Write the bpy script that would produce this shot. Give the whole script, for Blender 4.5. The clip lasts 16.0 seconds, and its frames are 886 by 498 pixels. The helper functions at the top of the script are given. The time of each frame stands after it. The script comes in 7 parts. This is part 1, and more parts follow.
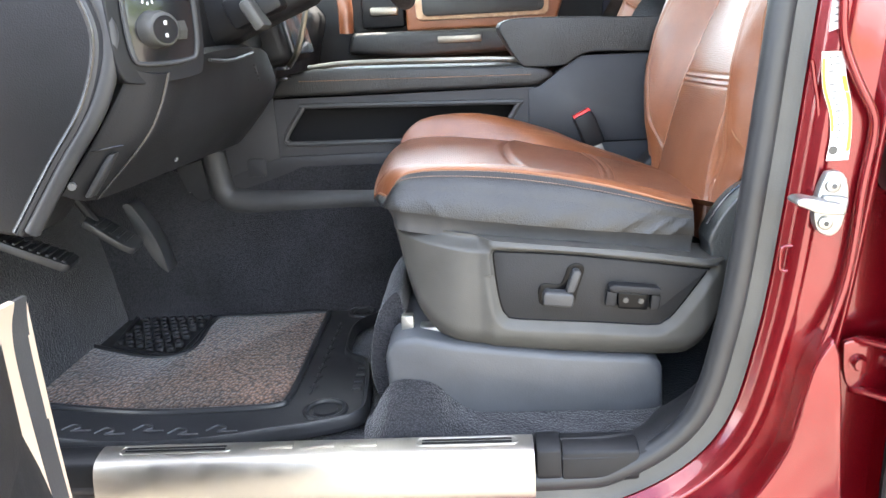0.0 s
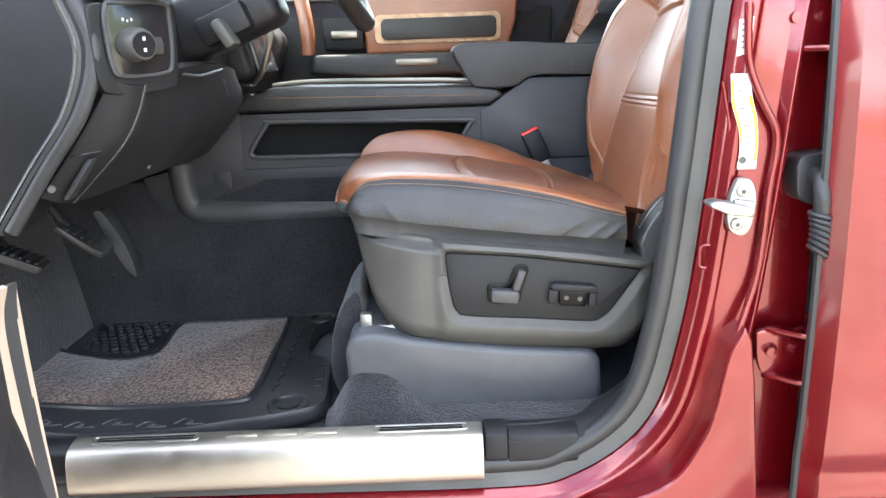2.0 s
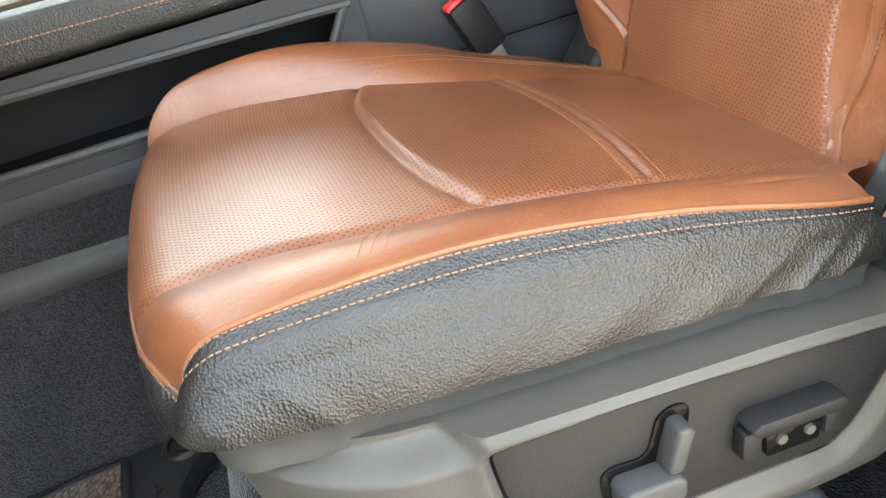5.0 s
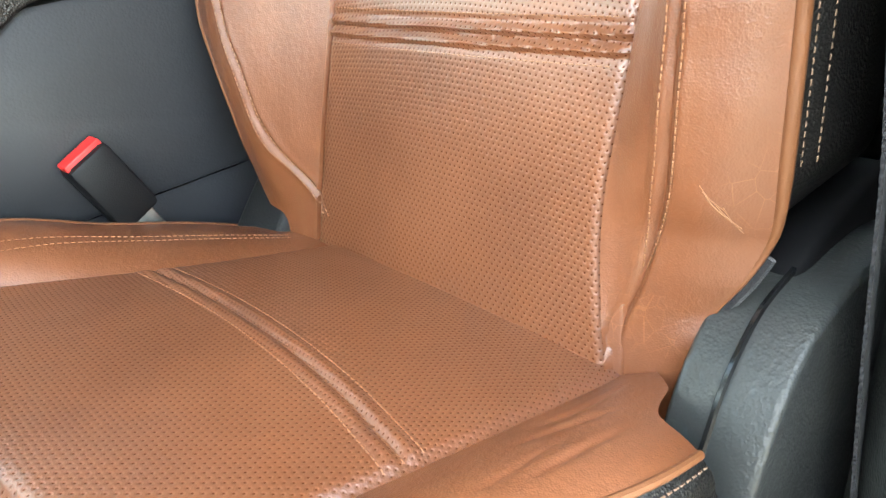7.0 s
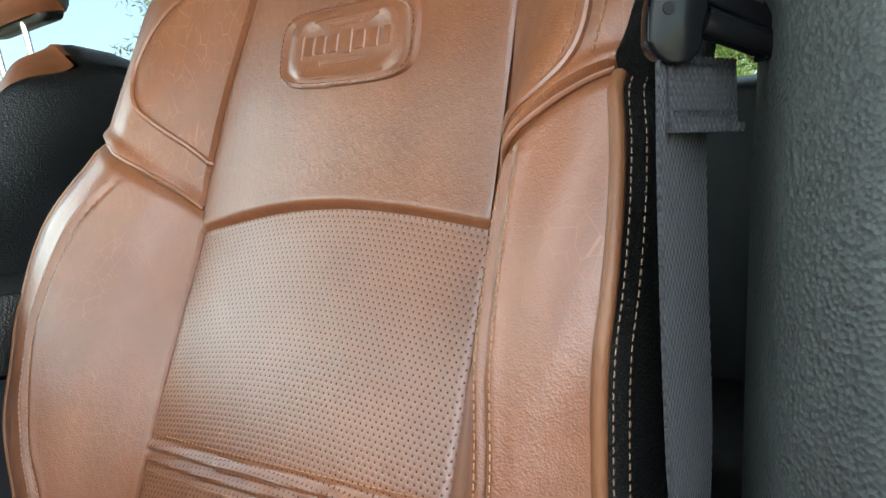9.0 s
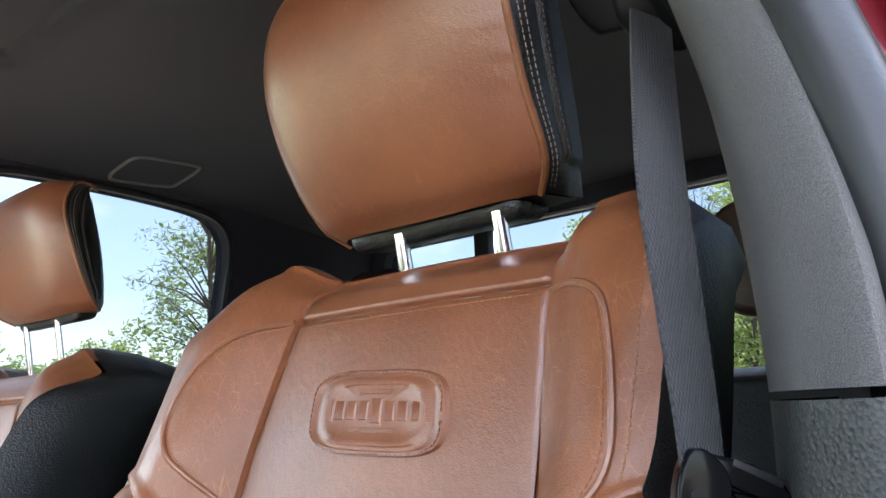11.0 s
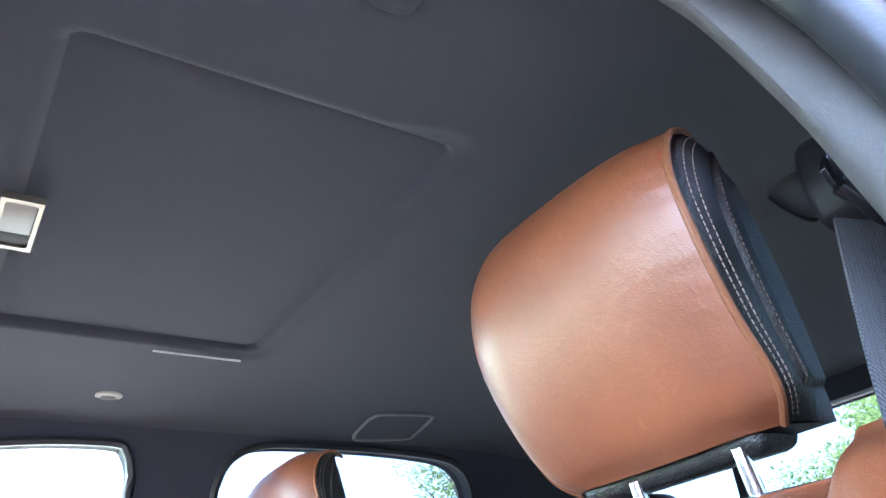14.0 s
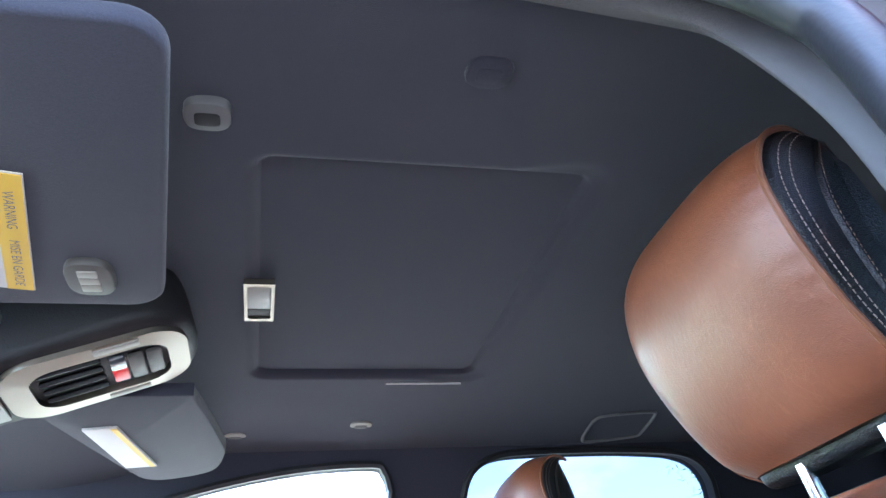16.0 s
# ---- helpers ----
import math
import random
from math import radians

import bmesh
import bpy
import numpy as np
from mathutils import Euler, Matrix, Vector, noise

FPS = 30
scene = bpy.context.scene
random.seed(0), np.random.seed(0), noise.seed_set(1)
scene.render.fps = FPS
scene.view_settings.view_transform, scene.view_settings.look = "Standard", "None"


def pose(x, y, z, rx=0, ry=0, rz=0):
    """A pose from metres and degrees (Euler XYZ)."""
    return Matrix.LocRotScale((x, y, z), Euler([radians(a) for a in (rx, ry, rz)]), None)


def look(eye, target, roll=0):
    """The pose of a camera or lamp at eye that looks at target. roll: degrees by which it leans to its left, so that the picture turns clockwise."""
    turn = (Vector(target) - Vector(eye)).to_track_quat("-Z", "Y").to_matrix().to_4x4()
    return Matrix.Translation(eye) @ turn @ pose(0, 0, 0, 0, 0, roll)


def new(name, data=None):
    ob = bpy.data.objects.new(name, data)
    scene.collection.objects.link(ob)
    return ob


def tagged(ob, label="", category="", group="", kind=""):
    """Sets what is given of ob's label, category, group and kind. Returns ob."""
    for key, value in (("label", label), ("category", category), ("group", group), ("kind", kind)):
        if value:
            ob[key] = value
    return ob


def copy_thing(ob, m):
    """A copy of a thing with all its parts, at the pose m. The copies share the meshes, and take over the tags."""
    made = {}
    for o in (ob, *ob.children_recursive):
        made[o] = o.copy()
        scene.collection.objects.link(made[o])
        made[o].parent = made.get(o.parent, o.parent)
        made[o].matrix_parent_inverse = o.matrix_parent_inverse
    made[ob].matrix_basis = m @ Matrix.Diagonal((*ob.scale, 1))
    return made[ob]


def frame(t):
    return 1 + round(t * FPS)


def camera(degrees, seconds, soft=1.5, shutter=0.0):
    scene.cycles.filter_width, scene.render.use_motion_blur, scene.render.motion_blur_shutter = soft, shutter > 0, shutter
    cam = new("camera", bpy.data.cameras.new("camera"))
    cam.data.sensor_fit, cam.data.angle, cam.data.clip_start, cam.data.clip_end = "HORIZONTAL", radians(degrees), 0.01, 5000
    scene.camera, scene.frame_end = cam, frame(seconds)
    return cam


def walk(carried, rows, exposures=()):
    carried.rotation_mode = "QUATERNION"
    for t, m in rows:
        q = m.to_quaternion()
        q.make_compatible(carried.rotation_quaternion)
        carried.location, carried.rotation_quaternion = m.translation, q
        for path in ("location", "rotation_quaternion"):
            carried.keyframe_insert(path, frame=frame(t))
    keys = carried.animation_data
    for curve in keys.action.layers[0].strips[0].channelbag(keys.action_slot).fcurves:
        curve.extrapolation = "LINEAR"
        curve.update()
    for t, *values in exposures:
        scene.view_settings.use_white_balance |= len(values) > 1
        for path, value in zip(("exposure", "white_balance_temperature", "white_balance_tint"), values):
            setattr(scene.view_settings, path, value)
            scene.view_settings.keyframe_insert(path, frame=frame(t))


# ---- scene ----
cam = camera(60.57, 16.0)
PATH = [
    (0.0, (0.0759, -0.9713, 1.2082), (-0.0224, 0.9473, 0.6518), -3.14),
    (0.5, (0.0801, -1.0170, 1.2124), (0.0228, 0.9136, 0.6934), -2.44),
    (1.0, (0.0815, -1.0645, 1.2111), (0.0527, 0.8748, 0.7230), -1.69),
    (1.5, (0.0827, -1.0882, 1.2010), (0.0701, 0.8557, 0.7308), -1.34),
    (2.0, (0.0818, -1.0757, 1.1990), (0.0965, 0.8613, 0.7012), -2.10),
    (2.5, (0.0940, -0.9334, 1.1874), (0.1345, 0.9871, 0.6304), -4.03),
    (3.0, (0.0991, -0.6189, 1.1560), (0.1666, 1.2762, 0.5206), -6.45),
    (3.2, (0.0969, -0.5579, 1.1530), (0.1737, 1.3261, 0.4861), -7.04),
    (5.3, (0.0342, -0.1387, 1.2248), (0.4219, 1.5214, 0.1789), -16.78),
    (5.5, (0.0356, -0.0848, 1.2189), (0.5082, 1.5303, 0.1380), -16.21),
    (6.0, (0.0591, -0.0266, 1.1988), (0.7675, 1.4909, 0.1055), -13.05),
    (6.5, (0.1041, -0.0068, 1.2000), (1.0279, 1.4364, 0.1687), -10.55),
    (7.0, (0.1379, -0.0035, 1.2061), (1.2517, 1.3817, 0.2892), -8.08),
    (7.5, (0.1699, 0.0011, 1.2060), (1.4440, 1.3668, 0.4908), -5.65),
    (8.0, (0.1746, 0.0050, 1.2302), (1.5882, 1.3231, 0.7164), -4.38),
    (8.5, (0.1810, 0.0018, 1.2582), (1.6906, 1.2695, 0.9205), -3.26),
    (9.0, (0.1852, -0.0039, 1.2859), (1.7486, 1.2306, 1.1083), -3.14),
    (9.5, (0.1828, -0.0076, 1.3138), (1.7662, 1.2141, 1.2924), -2.89),
    (10.0, (0.1750, -0.0118, 1.3418), (1.7540, 1.2064, 1.4930), -2.62),
    (10.2, (0.1704, -0.0130, 1.3515), (1.7473, 1.1994, 1.5589), -2.56),
    (12.3, (0.1409, -0.0032, 1.4229), (1.6359, 1.1586, 2.0673), -3.50),
    (12.5, (0.1411, -0.0002, 1.4246), (1.6300, 1.1589, 2.0878), -3.70),
    (13.0, (0.1464, 0.0033, 1.4248), (1.5668, 1.1898, 2.1828), -5.10),
    (13.5, (0.1363, 0.0001, 1.4301), (1.3988, 1.2823, 2.3030), -6.01),
    (14.0, (0.1620, -0.0312, 1.4228), (1.1839, 1.3894, 2.3912), -6.27),
    (14.5, (0.1714, -0.0640, 1.4168), (0.9976, 1.4552, 2.4216), -6.70),
    (15.0, (0.1770, -0.0954, 1.4046), (0.8427, 1.4854, 2.4332), -6.80),
    (15.5, (0.1908, -0.1330, 1.3965), (0.7272, 1.4927, 2.4306), -6.26),
    (16.0, (0.2005, -0.1651, 1.3902), (0.6465, 1.4902, 2.4202), -5.91),
]
EXPOSURES = [(0.0, 3.9, 6900, 10), (1.0, 3.7, 6900, 10), (2.5, 3.75, 7050, 10), (3.0, 3.9, 7500, 9), (5.5, 4.1, 7950, 6), (6.4, 4.02, 7950, 5), (7.0, 4.36, 7500, 0), (7.4, 4.35, 7400, 0), (8.5, 3.8, 7050, -3), (10.0, 3.25, 6750, 8), (12.5, 3.85, 6000, 14), (13.3, 4.05, 5550, 14), (14.5, 4.8, 5050, 11), (15.5, 4.6, 5100, 13), (16.0, 3.95, 5000, 13)]
walk(cam, [(t, look(eye, target, roll)) for t, eye, target, roll in PATH], EXPOSURES)

# ---- world and light ----
world = bpy.data.worlds.new("World")
scene.world = world
world.use_nodes = True
wn, wl = world.node_tree.nodes, world.node_tree.links
wn.clear()
SUN_EL, SUN_AZ = radians(63), radians(28)
sky = wn.new("ShaderNodeTexSky")
sky.sky_type = "NISHITA"
sky.sun_disc = False
sky.sun_elevation, sky.sun_rotation = SUN_EL, SUN_AZ
sky.air_density, sky.dust_density = 1.0, 1.5
tc = wn.new("ShaderNodeTexCoord")
mapping = wn.new("ShaderNodeMapping")
mapping.inputs["Scale"].default_value = (1.0, 1.0, 2.2)
wl.new(tc.outputs["Generated"], mapping.inputs["Vector"])
cloud = wn.new("ShaderNodeTexNoise")
cloud.inputs["Scale"].default_value = 2.6
cloud.inputs["Detail"].default_value = 7
cloud.inputs["Roughness"].default_value = 0.58
wl.new(mapping.outputs["Vector"], cloud.inputs["Vector"])
cramp = wn.new("ShaderNodeValToRGB")
cramp.color_ramp.elements[0].position, cramp.color_ramp.elements[1].position = 0.45, 0.66
wl.new(cloud.outputs["Fac"], cramp.inputs["Fac"])
cmix = wn.new("ShaderNodeMix")
cmix.data_type = "RGBA"
wl.new(cramp.outputs["Color"], cmix.inputs["Factor"])
wl.new(sky.outputs["Color"], cmix.inputs["A"])
cmix.inputs["B"].default_value = (7.0, 7.3, 7.8, 1)
bg = wn.new("ShaderNodeBackground")
bg.inputs["Strength"].default_value = 0.15
wl.new(cmix.outputs["Result"], bg.inputs["Color"])
wo = wn.new("ShaderNodeOutputWorld")
wl.new(bg.outputs["Background"], wo.inputs["Surface"])
sun = new("sun", bpy.data.lights.new("sun", "SUN"))
sun.data.energy, sun.data.angle, sun.data.color = 4.5, radians(2), (1.0, 0.96, 0.9)
sun_dir = Vector((math.sin(SUN_AZ) * math.cos(SUN_EL), math.cos(SUN_AZ) * math.cos(SUN_EL), math.sin(SUN_EL)))
sun.rotation_euler = sun_dir.to_track_quat("Z", "Y").to_euler()


# ---- materials ----
def material(name, color, rough=0.5, metal=0.0, coat=0.0, spec=0.5, sheen=0.0):
    m = bpy.data.materials.new(name)
    m.use_nodes = True
    b = m.node_tree.nodes["Principled BSDF"]
    b.inputs["Base Color"].default_value = (*color, 1)
    b.inputs["Roughness"].default_value = rough
    b.inputs["Metallic"].default_value = metal
    b.inputs["Coat Weight"].default_value = coat
    b.inputs["Coat Roughness"].default_value = 0.05
    b.inputs["Specular IOR Level"].default_value = spec
    b.inputs["Sheen Weight"].default_value = sheen
    return m


def node(m, kind, **inputs):
    n = m.node_tree.nodes.new(kind)
    for k, v in inputs.items():
        n.inputs[k.replace("_", " ")].default_value = v
    return n


def link(m, a, b):
    m.node_tree.links.new(a, b)


def bsdf(m):
    return m.node_tree.nodes["Principled BSDF"]


def coords(m, kind="Object"):
    return node(m, "ShaderNodeTexCoord").outputs[kind]


def mottle(m, dark, light, scale, detail=4.0, amount=1.0, lo=0.35, hi=0.68):
    """Colour that varies softly between two tones."""
    n = node(m, "ShaderNodeTexNoise", Scale=scale, Detail=detail, Roughness=0.6)
    link(m, coords(m), n.inputs["Vector"])
    r = node(m, "ShaderNodeValToRGB")
    r.color_ramp.elements[0].position, r.color_ramp.elements[1].position = lo, hi
    r.color_ramp.elements[0].color, r.color_ramp.elements[1].color = (*dark, 1), (*light, 1)
    link(m, n.outputs["Fac"], r.inputs["Fac"])
    link(m, r.outputs["Color"], bsdf(m).inputs["Base Color"])
    return r


def rough_vary(m, scale, lo, hi):
    n = node(m, "ShaderNodeTexNoise", Scale=scale, Detail=5.0, Roughness=0.6)
    link(m, coords(m), n.inputs["Vector"])
    r = node(m, "ShaderNodeMapRange")
    r.inputs["From Min"].default_value, r.inputs["From Max"].default_value = 0.3, 0.7
    r.inputs["To Min"].default_value, r.inputs["To Max"].default_value = lo, hi
    link(m, n.outputs["Fac"], r.inputs["Value"])
    link(m, r.outputs["Result"], bsdf(m).inputs["Roughness"])


def bump_chain(m, heights):
    """Stacks bumps: (socket, strength, distance)."""
    last = None
    for sock, strength, dist in heights:
        b = node(m, "ShaderNodeBump", Strength=strength, Distance=dist)
        link(m, sock, b.inputs["Height"])
        if last:
            link(m, last, b.inputs["Normal"])
        last = b.outputs["Normal"]
    link(m, last, bsdf(m).inputs["Normal"])


def pebble(m, scale, stretch=(1, 1, 1), feature="F1"):
    mp = node(m, "ShaderNodeMapping")
    mp.inputs["Scale"].default_value = stretch
    link(m, coords(m), mp.inputs["Vector"])
    v = node(m, "ShaderNodeTexVoronoi", Scale=scale)
    v.feature = feature
    link(m, mp.outputs["Vector"], v.inputs["Vector"])
    return v.outputs["Distance"]


def noise_h(m, scale, detail=6.0, stretch=(1, 1, 1)):
    mp = node(m, "ShaderNodeMapping")
    mp.inputs["Scale"].default_value = stretch
    link(m, coords(m), mp.inputs["Vector"])
    n = node(m, "ShaderNodeTexNoise", Scale=scale, Detail=detail, Roughness=0.6)
    link(m, mp.outputs["Vector"], n.inputs["Vector"])
    return n.outputs["Fac"]


def calc(m, op, a, b=None):
    n = node(m, "ShaderNodeMath")
    n.operation = op
    for i, v in enumerate((a, b)):
        if v is None:
            continue
        if isinstance(v, (int, float)):
            n.inputs[i].default_value = v
        else:
            link(m, v, n.inputs[i])
    return n.outputs[0]


def leather(name, dark, light, rough=(0.34, 0.5), grain=900.0, grain_h=0.00022, holes=False, crease=0.4, cracks=0.0, pebble_h=0.3, plates=0.0):
    m = material(name, light, 0.4, spec=0.5)
    ramp = mottle(m, dark, light, 9.0)
    worn = node(m, "ShaderNodeMix")
    worn.data_type = "RGBA"
    scuff = node(m, "ShaderNodeMapRange")
    scuff.inputs["From Min"].default_value, scuff.inputs["From Max"].default_value = 0.63, 0.76
    scuff.inputs["To Max"].default_value = 0.32
    link(m, noise_h(m, 26.0, 9.0, (1.0, 2.2, 1.4)), scuff.inputs["Value"])
    link(m, scuff.outputs["Result"], worn.inputs["Factor"])
    link(m, ramp.outputs["Color"], worn.inputs["A"])
    worn.inputs["B"].default_value = (min(light[0] * 1.7, 1), min(light[1] * 2.1, 1), min(light[2] * 2.4, 1), 1)
    if cracks:
        fine = calc(m, "LESS_THAN", pebble(m, 46.0, (1.0, 2.3, 1.6), "DISTANCE_TO_EDGE"), 0.016)
        patch = node(m, "ShaderNodeMapRange")
        patch.inputs["From Min"].default_value, patch.inputs["From Max"].default_value = 0.5, 0.68
        patch.inputs["To Max"].default_value = cracks
        link(m, noise_h(m, 13.0, 5.0), patch.inputs["Value"])
        link(m, calc(m, "MAXIMUM", scuff.outputs["Result"], calc(m, "MULTIPLY", fine, patch.outputs["Result"])), worn.inputs["Factor"])
    link(m, worn.outputs["Result"], bsdf(m).inputs["Base Color"])
    if plates:
        gap = pebble(m, 75.0, (1.6, 1.6, 0.7), "DISTANCE_TO_EDGE")
        line = node(m, "ShaderNodeMapRange")
        line.inputs["From Min"].default_value, line.inputs["From Max"].default_value = 0.012, 0.03
        line.inputs["To Min"].default_value, line.inputs["To Max"].default_value = plates, 0.0
        link(m, gap, line.inputs["Value"])
        some = node(m, "ShaderNodeMapRange")
        some.inputs["From Min"].default_value, some.inputs["From Max"].default_value = 0.42, 0.6
        link(m, noise_h(m, 45.0, 4.0), some.inputs["Value"])
        link(m, calc(m, "MULTIPLY", line.outputs["Result"], some.outputs["Result"]), worn.inputs["Factor"])
    rough_vary(m, 14.0, *rough)
    hs = [(noise_h(m, 22.0, 8.0), 0.25 * crease, 0.004), (pebble(m, 230.0, (1, 1, 0.6)), pebble_h, 0.0011), (pebble(m, grain), 0.5, grain_h)]
    if holes:
        uv = node(m, "ShaderNodeUVMap").outputs["UV"]
        sep = node(m, "ShaderNodeSeparateXYZ")
        link(m, uv, sep.inputs[0])
        pitch = 0.0046
        row = calc(m, "DIVIDE", sep.outputs[1], pitch * 0.8)
        off = calc(m, "MULTIPLY", calc(m, "MODULO", calc(m, "FLOOR", row), 2.0), 0.5)
        cx = calc(m, "SUBTRACT", calc(m, "FRACT", calc(m, "ADD", calc(m, "DIVIDE", sep.outputs[0], pitch), off)), 0.5)
        cy = calc(m, "MULTIPLY", calc(m, "SUBTRACT", calc(m, "FRACT", row), 0.5), 0.8)
        d = calc(m, "SQRT", calc(m, "ADD", calc(m, "MULTIPLY", cx, cx), calc(m, "MULTIPLY", cy, cy)))
        soft = node(m, "ShaderNodeMapRange")
        soft.inputs["From Min"].default_value, soft.inputs["From Max"].default_value = 0.08, 0.19
        link(m, d, soft.inputs["Value"])
        mix = node(m, "ShaderNodeMix")
        mix.data_type = "RGBA"
        link(m, soft.outputs["Result"], mix.inputs["Factor"])
        mix.inputs["A"].default_value = (dark[0] * 0.55, dark[1] * 0.52, dark[2] * 0.5, 1)
        link(m, worn.outputs["Result"], mix.inputs["B"])
        link(m, mix.outputs["Result"], bsdf(m).inputs["Base Color"])
        link(m, calc(m, "MULTIPLY", soft.outputs["Result"], 0.75), bsdf(m).inputs["Coat Weight"])
        link(m, calc(m, "MULTIPLY", soft.outputs["Result"], 0.75), bsdf(m).inputs["Specular IOR Level"])
        wide = node(m, "ShaderNodeMapRange")
        wide.inputs["From Min"].default_value, wide.inputs["From Max"].default_value = 0.06, 0.36
        link(m, d, wide.inputs["Value"])
        hs.append((wide.outputs["Result"], 0.45, 0.0009))
    bump_chain(m, hs)
    return m


def plastic(name, color, rough=(0.42, 0.55), grain=700.0, h=0.0002, spec=0.3):
    m = material(name, color, 0.5, spec=spec)
    mottle(m, tuple(c * 0.8 for c in color), tuple(c * 1.15 for c in color), 6.0)
    rough_vary(m, 9.0, *rough)
    bump_chain(m, [(pebble(m, grain), 0.45, h), (noise_h(m, 30.0, 6.0), 0.08, 0.003)])
    return m


def fabric(name, dark, light, scale, h, rough=0.95, sheen=0.3):
    m = material(name, light, rough, spec=0.15, sheen=sheen)
    mottle(m, dark, light, scale, 6.0)
    bump_chain(m, [(noise_h(m, scale, 4.0), 0.8, h)])
    return m


BROWN_D, BROWN_L = (0.163, 0.0505, 0.0185), (0.222, 0.0735, 0.0285)
leather_brown = leather("brown_leather", BROWN_D, BROWN_L, (0.33, 0.46), 800.0, 0.0004, crease=0.45, cracks=0.35, pebble_h=0.2)
leather_piping = leather("piping_leather", (0.17, 0.062, 0.024), (0.21, 0.08, 0.032), (0.45, 0.6))
leather_plate = leather("embossed_leather", BROWN_D, BROWN_L, (0.33, 0.46), 800.0, 0.0003, crease=0.3, pebble_h=0.1, plates=0.5)
bsdf(leather_plate).inputs["Specular IOR Level"].default_value = 0.6
leather_perf = leather("perforated_leather", BROWN_D, BROWN_L, (0.33, 0.44), holes=True, crease=0.25, pebble_h=0.12)
for m_ in (leather_brown, leather_perf):
    bsdf(m_).inputs["Specular IOR Level"].default_value = 0.75
    bsdf(m_).inputs["Coat Roughness"].default_value = 0.37
bsdf(leather_brown).inputs["Coat Weight"].default_value = 0.36
leather_black = leather("black_leather", (0.008, 0.0075, 0.0072), (0.016, 0.015, 0.0142), (0.3, 0.42), 560.0, 0.0012, crease=0.2, pebble_h=0.28)
bsdf(leather_black).inputs["Specular IOR Level"].default_value = 0.5
plastic_black = plastic("black_plastic", (0.0095, 0.0095, 0.0105), spec=0.22)
plastic_grey = plastic("grey_plastic", (0.058, 0.056, 0.051), (0.42, 0.52), 520.0, 0.0003)
plastic_mid = plastic("mid_grey_plastic", (0.042, 0.042, 0.043), (0.4, 0.52), 520.0, 0.0003)
plastic_soft = plastic("soft_touch_panel", (0.0135, 0.0135, 0.0145), (0.48, 0.6), 420.0, 0.0005, 0.22)
console_plastic = plastic("console_plastic", (0.024, 0.0245, 0.028), (0.42, 0.54), 420.0, 0.0003, 0.3)
riser_grey = plastic("riser_plastic", (0.055, 0.058, 0.063), (0.32, 0.42), 420.0, 0.0003)
strip_grey = plastic("flange_rubber", (0.05, 0.049, 0.045), (0.4, 0.52), 420.0, 0.0002)
latch_black = plastic("latch_black", (0.004, 0.004, 0.0045), (0.1, 0.16), 900.0, 0.00002, 0.1)
plastic_gloss = plastic("gloss_black", (0.012, 0.012, 0.013), (0.12, 0.2), 900.0, 0.00003, 0.5)
vinyl = leather("cover_vinyl", (0.033, 0.035, 0.035), (0.05, 0.053, 0.052), (0.28, 0.42), 520.0, 0.0005, crease=0.3)
rubber = plastic("rubber", (0.018, 0.0185, 0.02), (0.34, 0.5), 300.0, 0.0002, 0.38)


def pile(name, dark, light, scale, h, tint):
    """Looped carpet: tufts with dark gaps, and a slow change of tone."""
    m = material(name, light, 0.95, spec=0.1, sheen=0.25)
    mp = node(m, "ShaderNodeMapping")
    mp.inputs["Scale"].default_value = (1.0, 0.6, 1.0)
    mp.inputs["Rotation"].default_value = (0, 0, 0.5)
    link(m, coords(m), mp.inputs["Vector"])
    v = node(m, "ShaderNodeTexVoronoi", Scale=scale)
    link(m, mp.outputs["Vector"], v.inputs["Vector"])
    r = node(m, "ShaderNodeValToRGB")
    r.color_ramp.elements[0].position, r.color_ramp.elements[1].position = 0.12, 0.75
    r.color_ramp.elements[0].color, r.color_ramp.elements[1].color = (*light, 1), (*dark, 1)
    link(m, v.outputs["Distance"], r.inputs["Fac"])
    hue = node(m, "ShaderNodeMix")
    hue.data_type, hue.blend_type = "RGBA", "MULTIPLY"
    n = node(m, "ShaderNodeTexNoise", Scale=7.0, Detail=6.0, Roughness=0.65)
    link(m, coords(m), n.inputs["Vector"])
    t = node(m, "ShaderNodeValToRGB")
    t.color_ramp.elements[0].position, t.color_ramp.elements[1].position = 0.35, 0.7
    t.color_ramp.elements[0].color, t.color_ramp.elements[1].color = (0.55, 0.55, 0.55, 1), (*tint, 1)
    link(m, n.outputs["Fac"], t.inputs["Fac"])
    hue.inputs["Factor"].default_value = 1.0
    link(m, r.outputs["Color"], hue.inputs["A"])
    link(m, t.outputs["Color"], hue.inputs["B"])
    link(m, hue.outputs["Result"], bsdf(m).inputs["Base Color"])
    bump_chain(m, [(calc(m, "SUBTRACT", 1.0, v.outputs["Distance"]), 0.9, h)])
    return m


carpet = pile("cabin_carpet", (0.011, 0.011, 0.014), (0.034, 0.034, 0.039), 420.0, 0.002, (1.1, 1.1, 1.1))
mat_carpet = pile("mat_carpet", (0.02, 0.0125, 0.009), (0.15, 0.095, 0.066), 190.0, 0.003, (1.5, 1.3, 1.15))
headliner = fabric("headliner_cloth", (0.024, 0.02475, 0.0336), (0.033, 0.03366, 0.04592), 700.0, 0.0006, 0.95, 0.15)
pillar_cloth = fabric("pillar_cloth", (0.058, 0.056, 0.056), (0.11, 0.107, 0.106), 1300.0, 0.0016, 0.92, 0.12)
# Near black that puts the shade of recesses and gaps into the colour.
shade_black = material("recess_shade", (0.006, 0.006, 0.007), 0.7, spec=0.2)
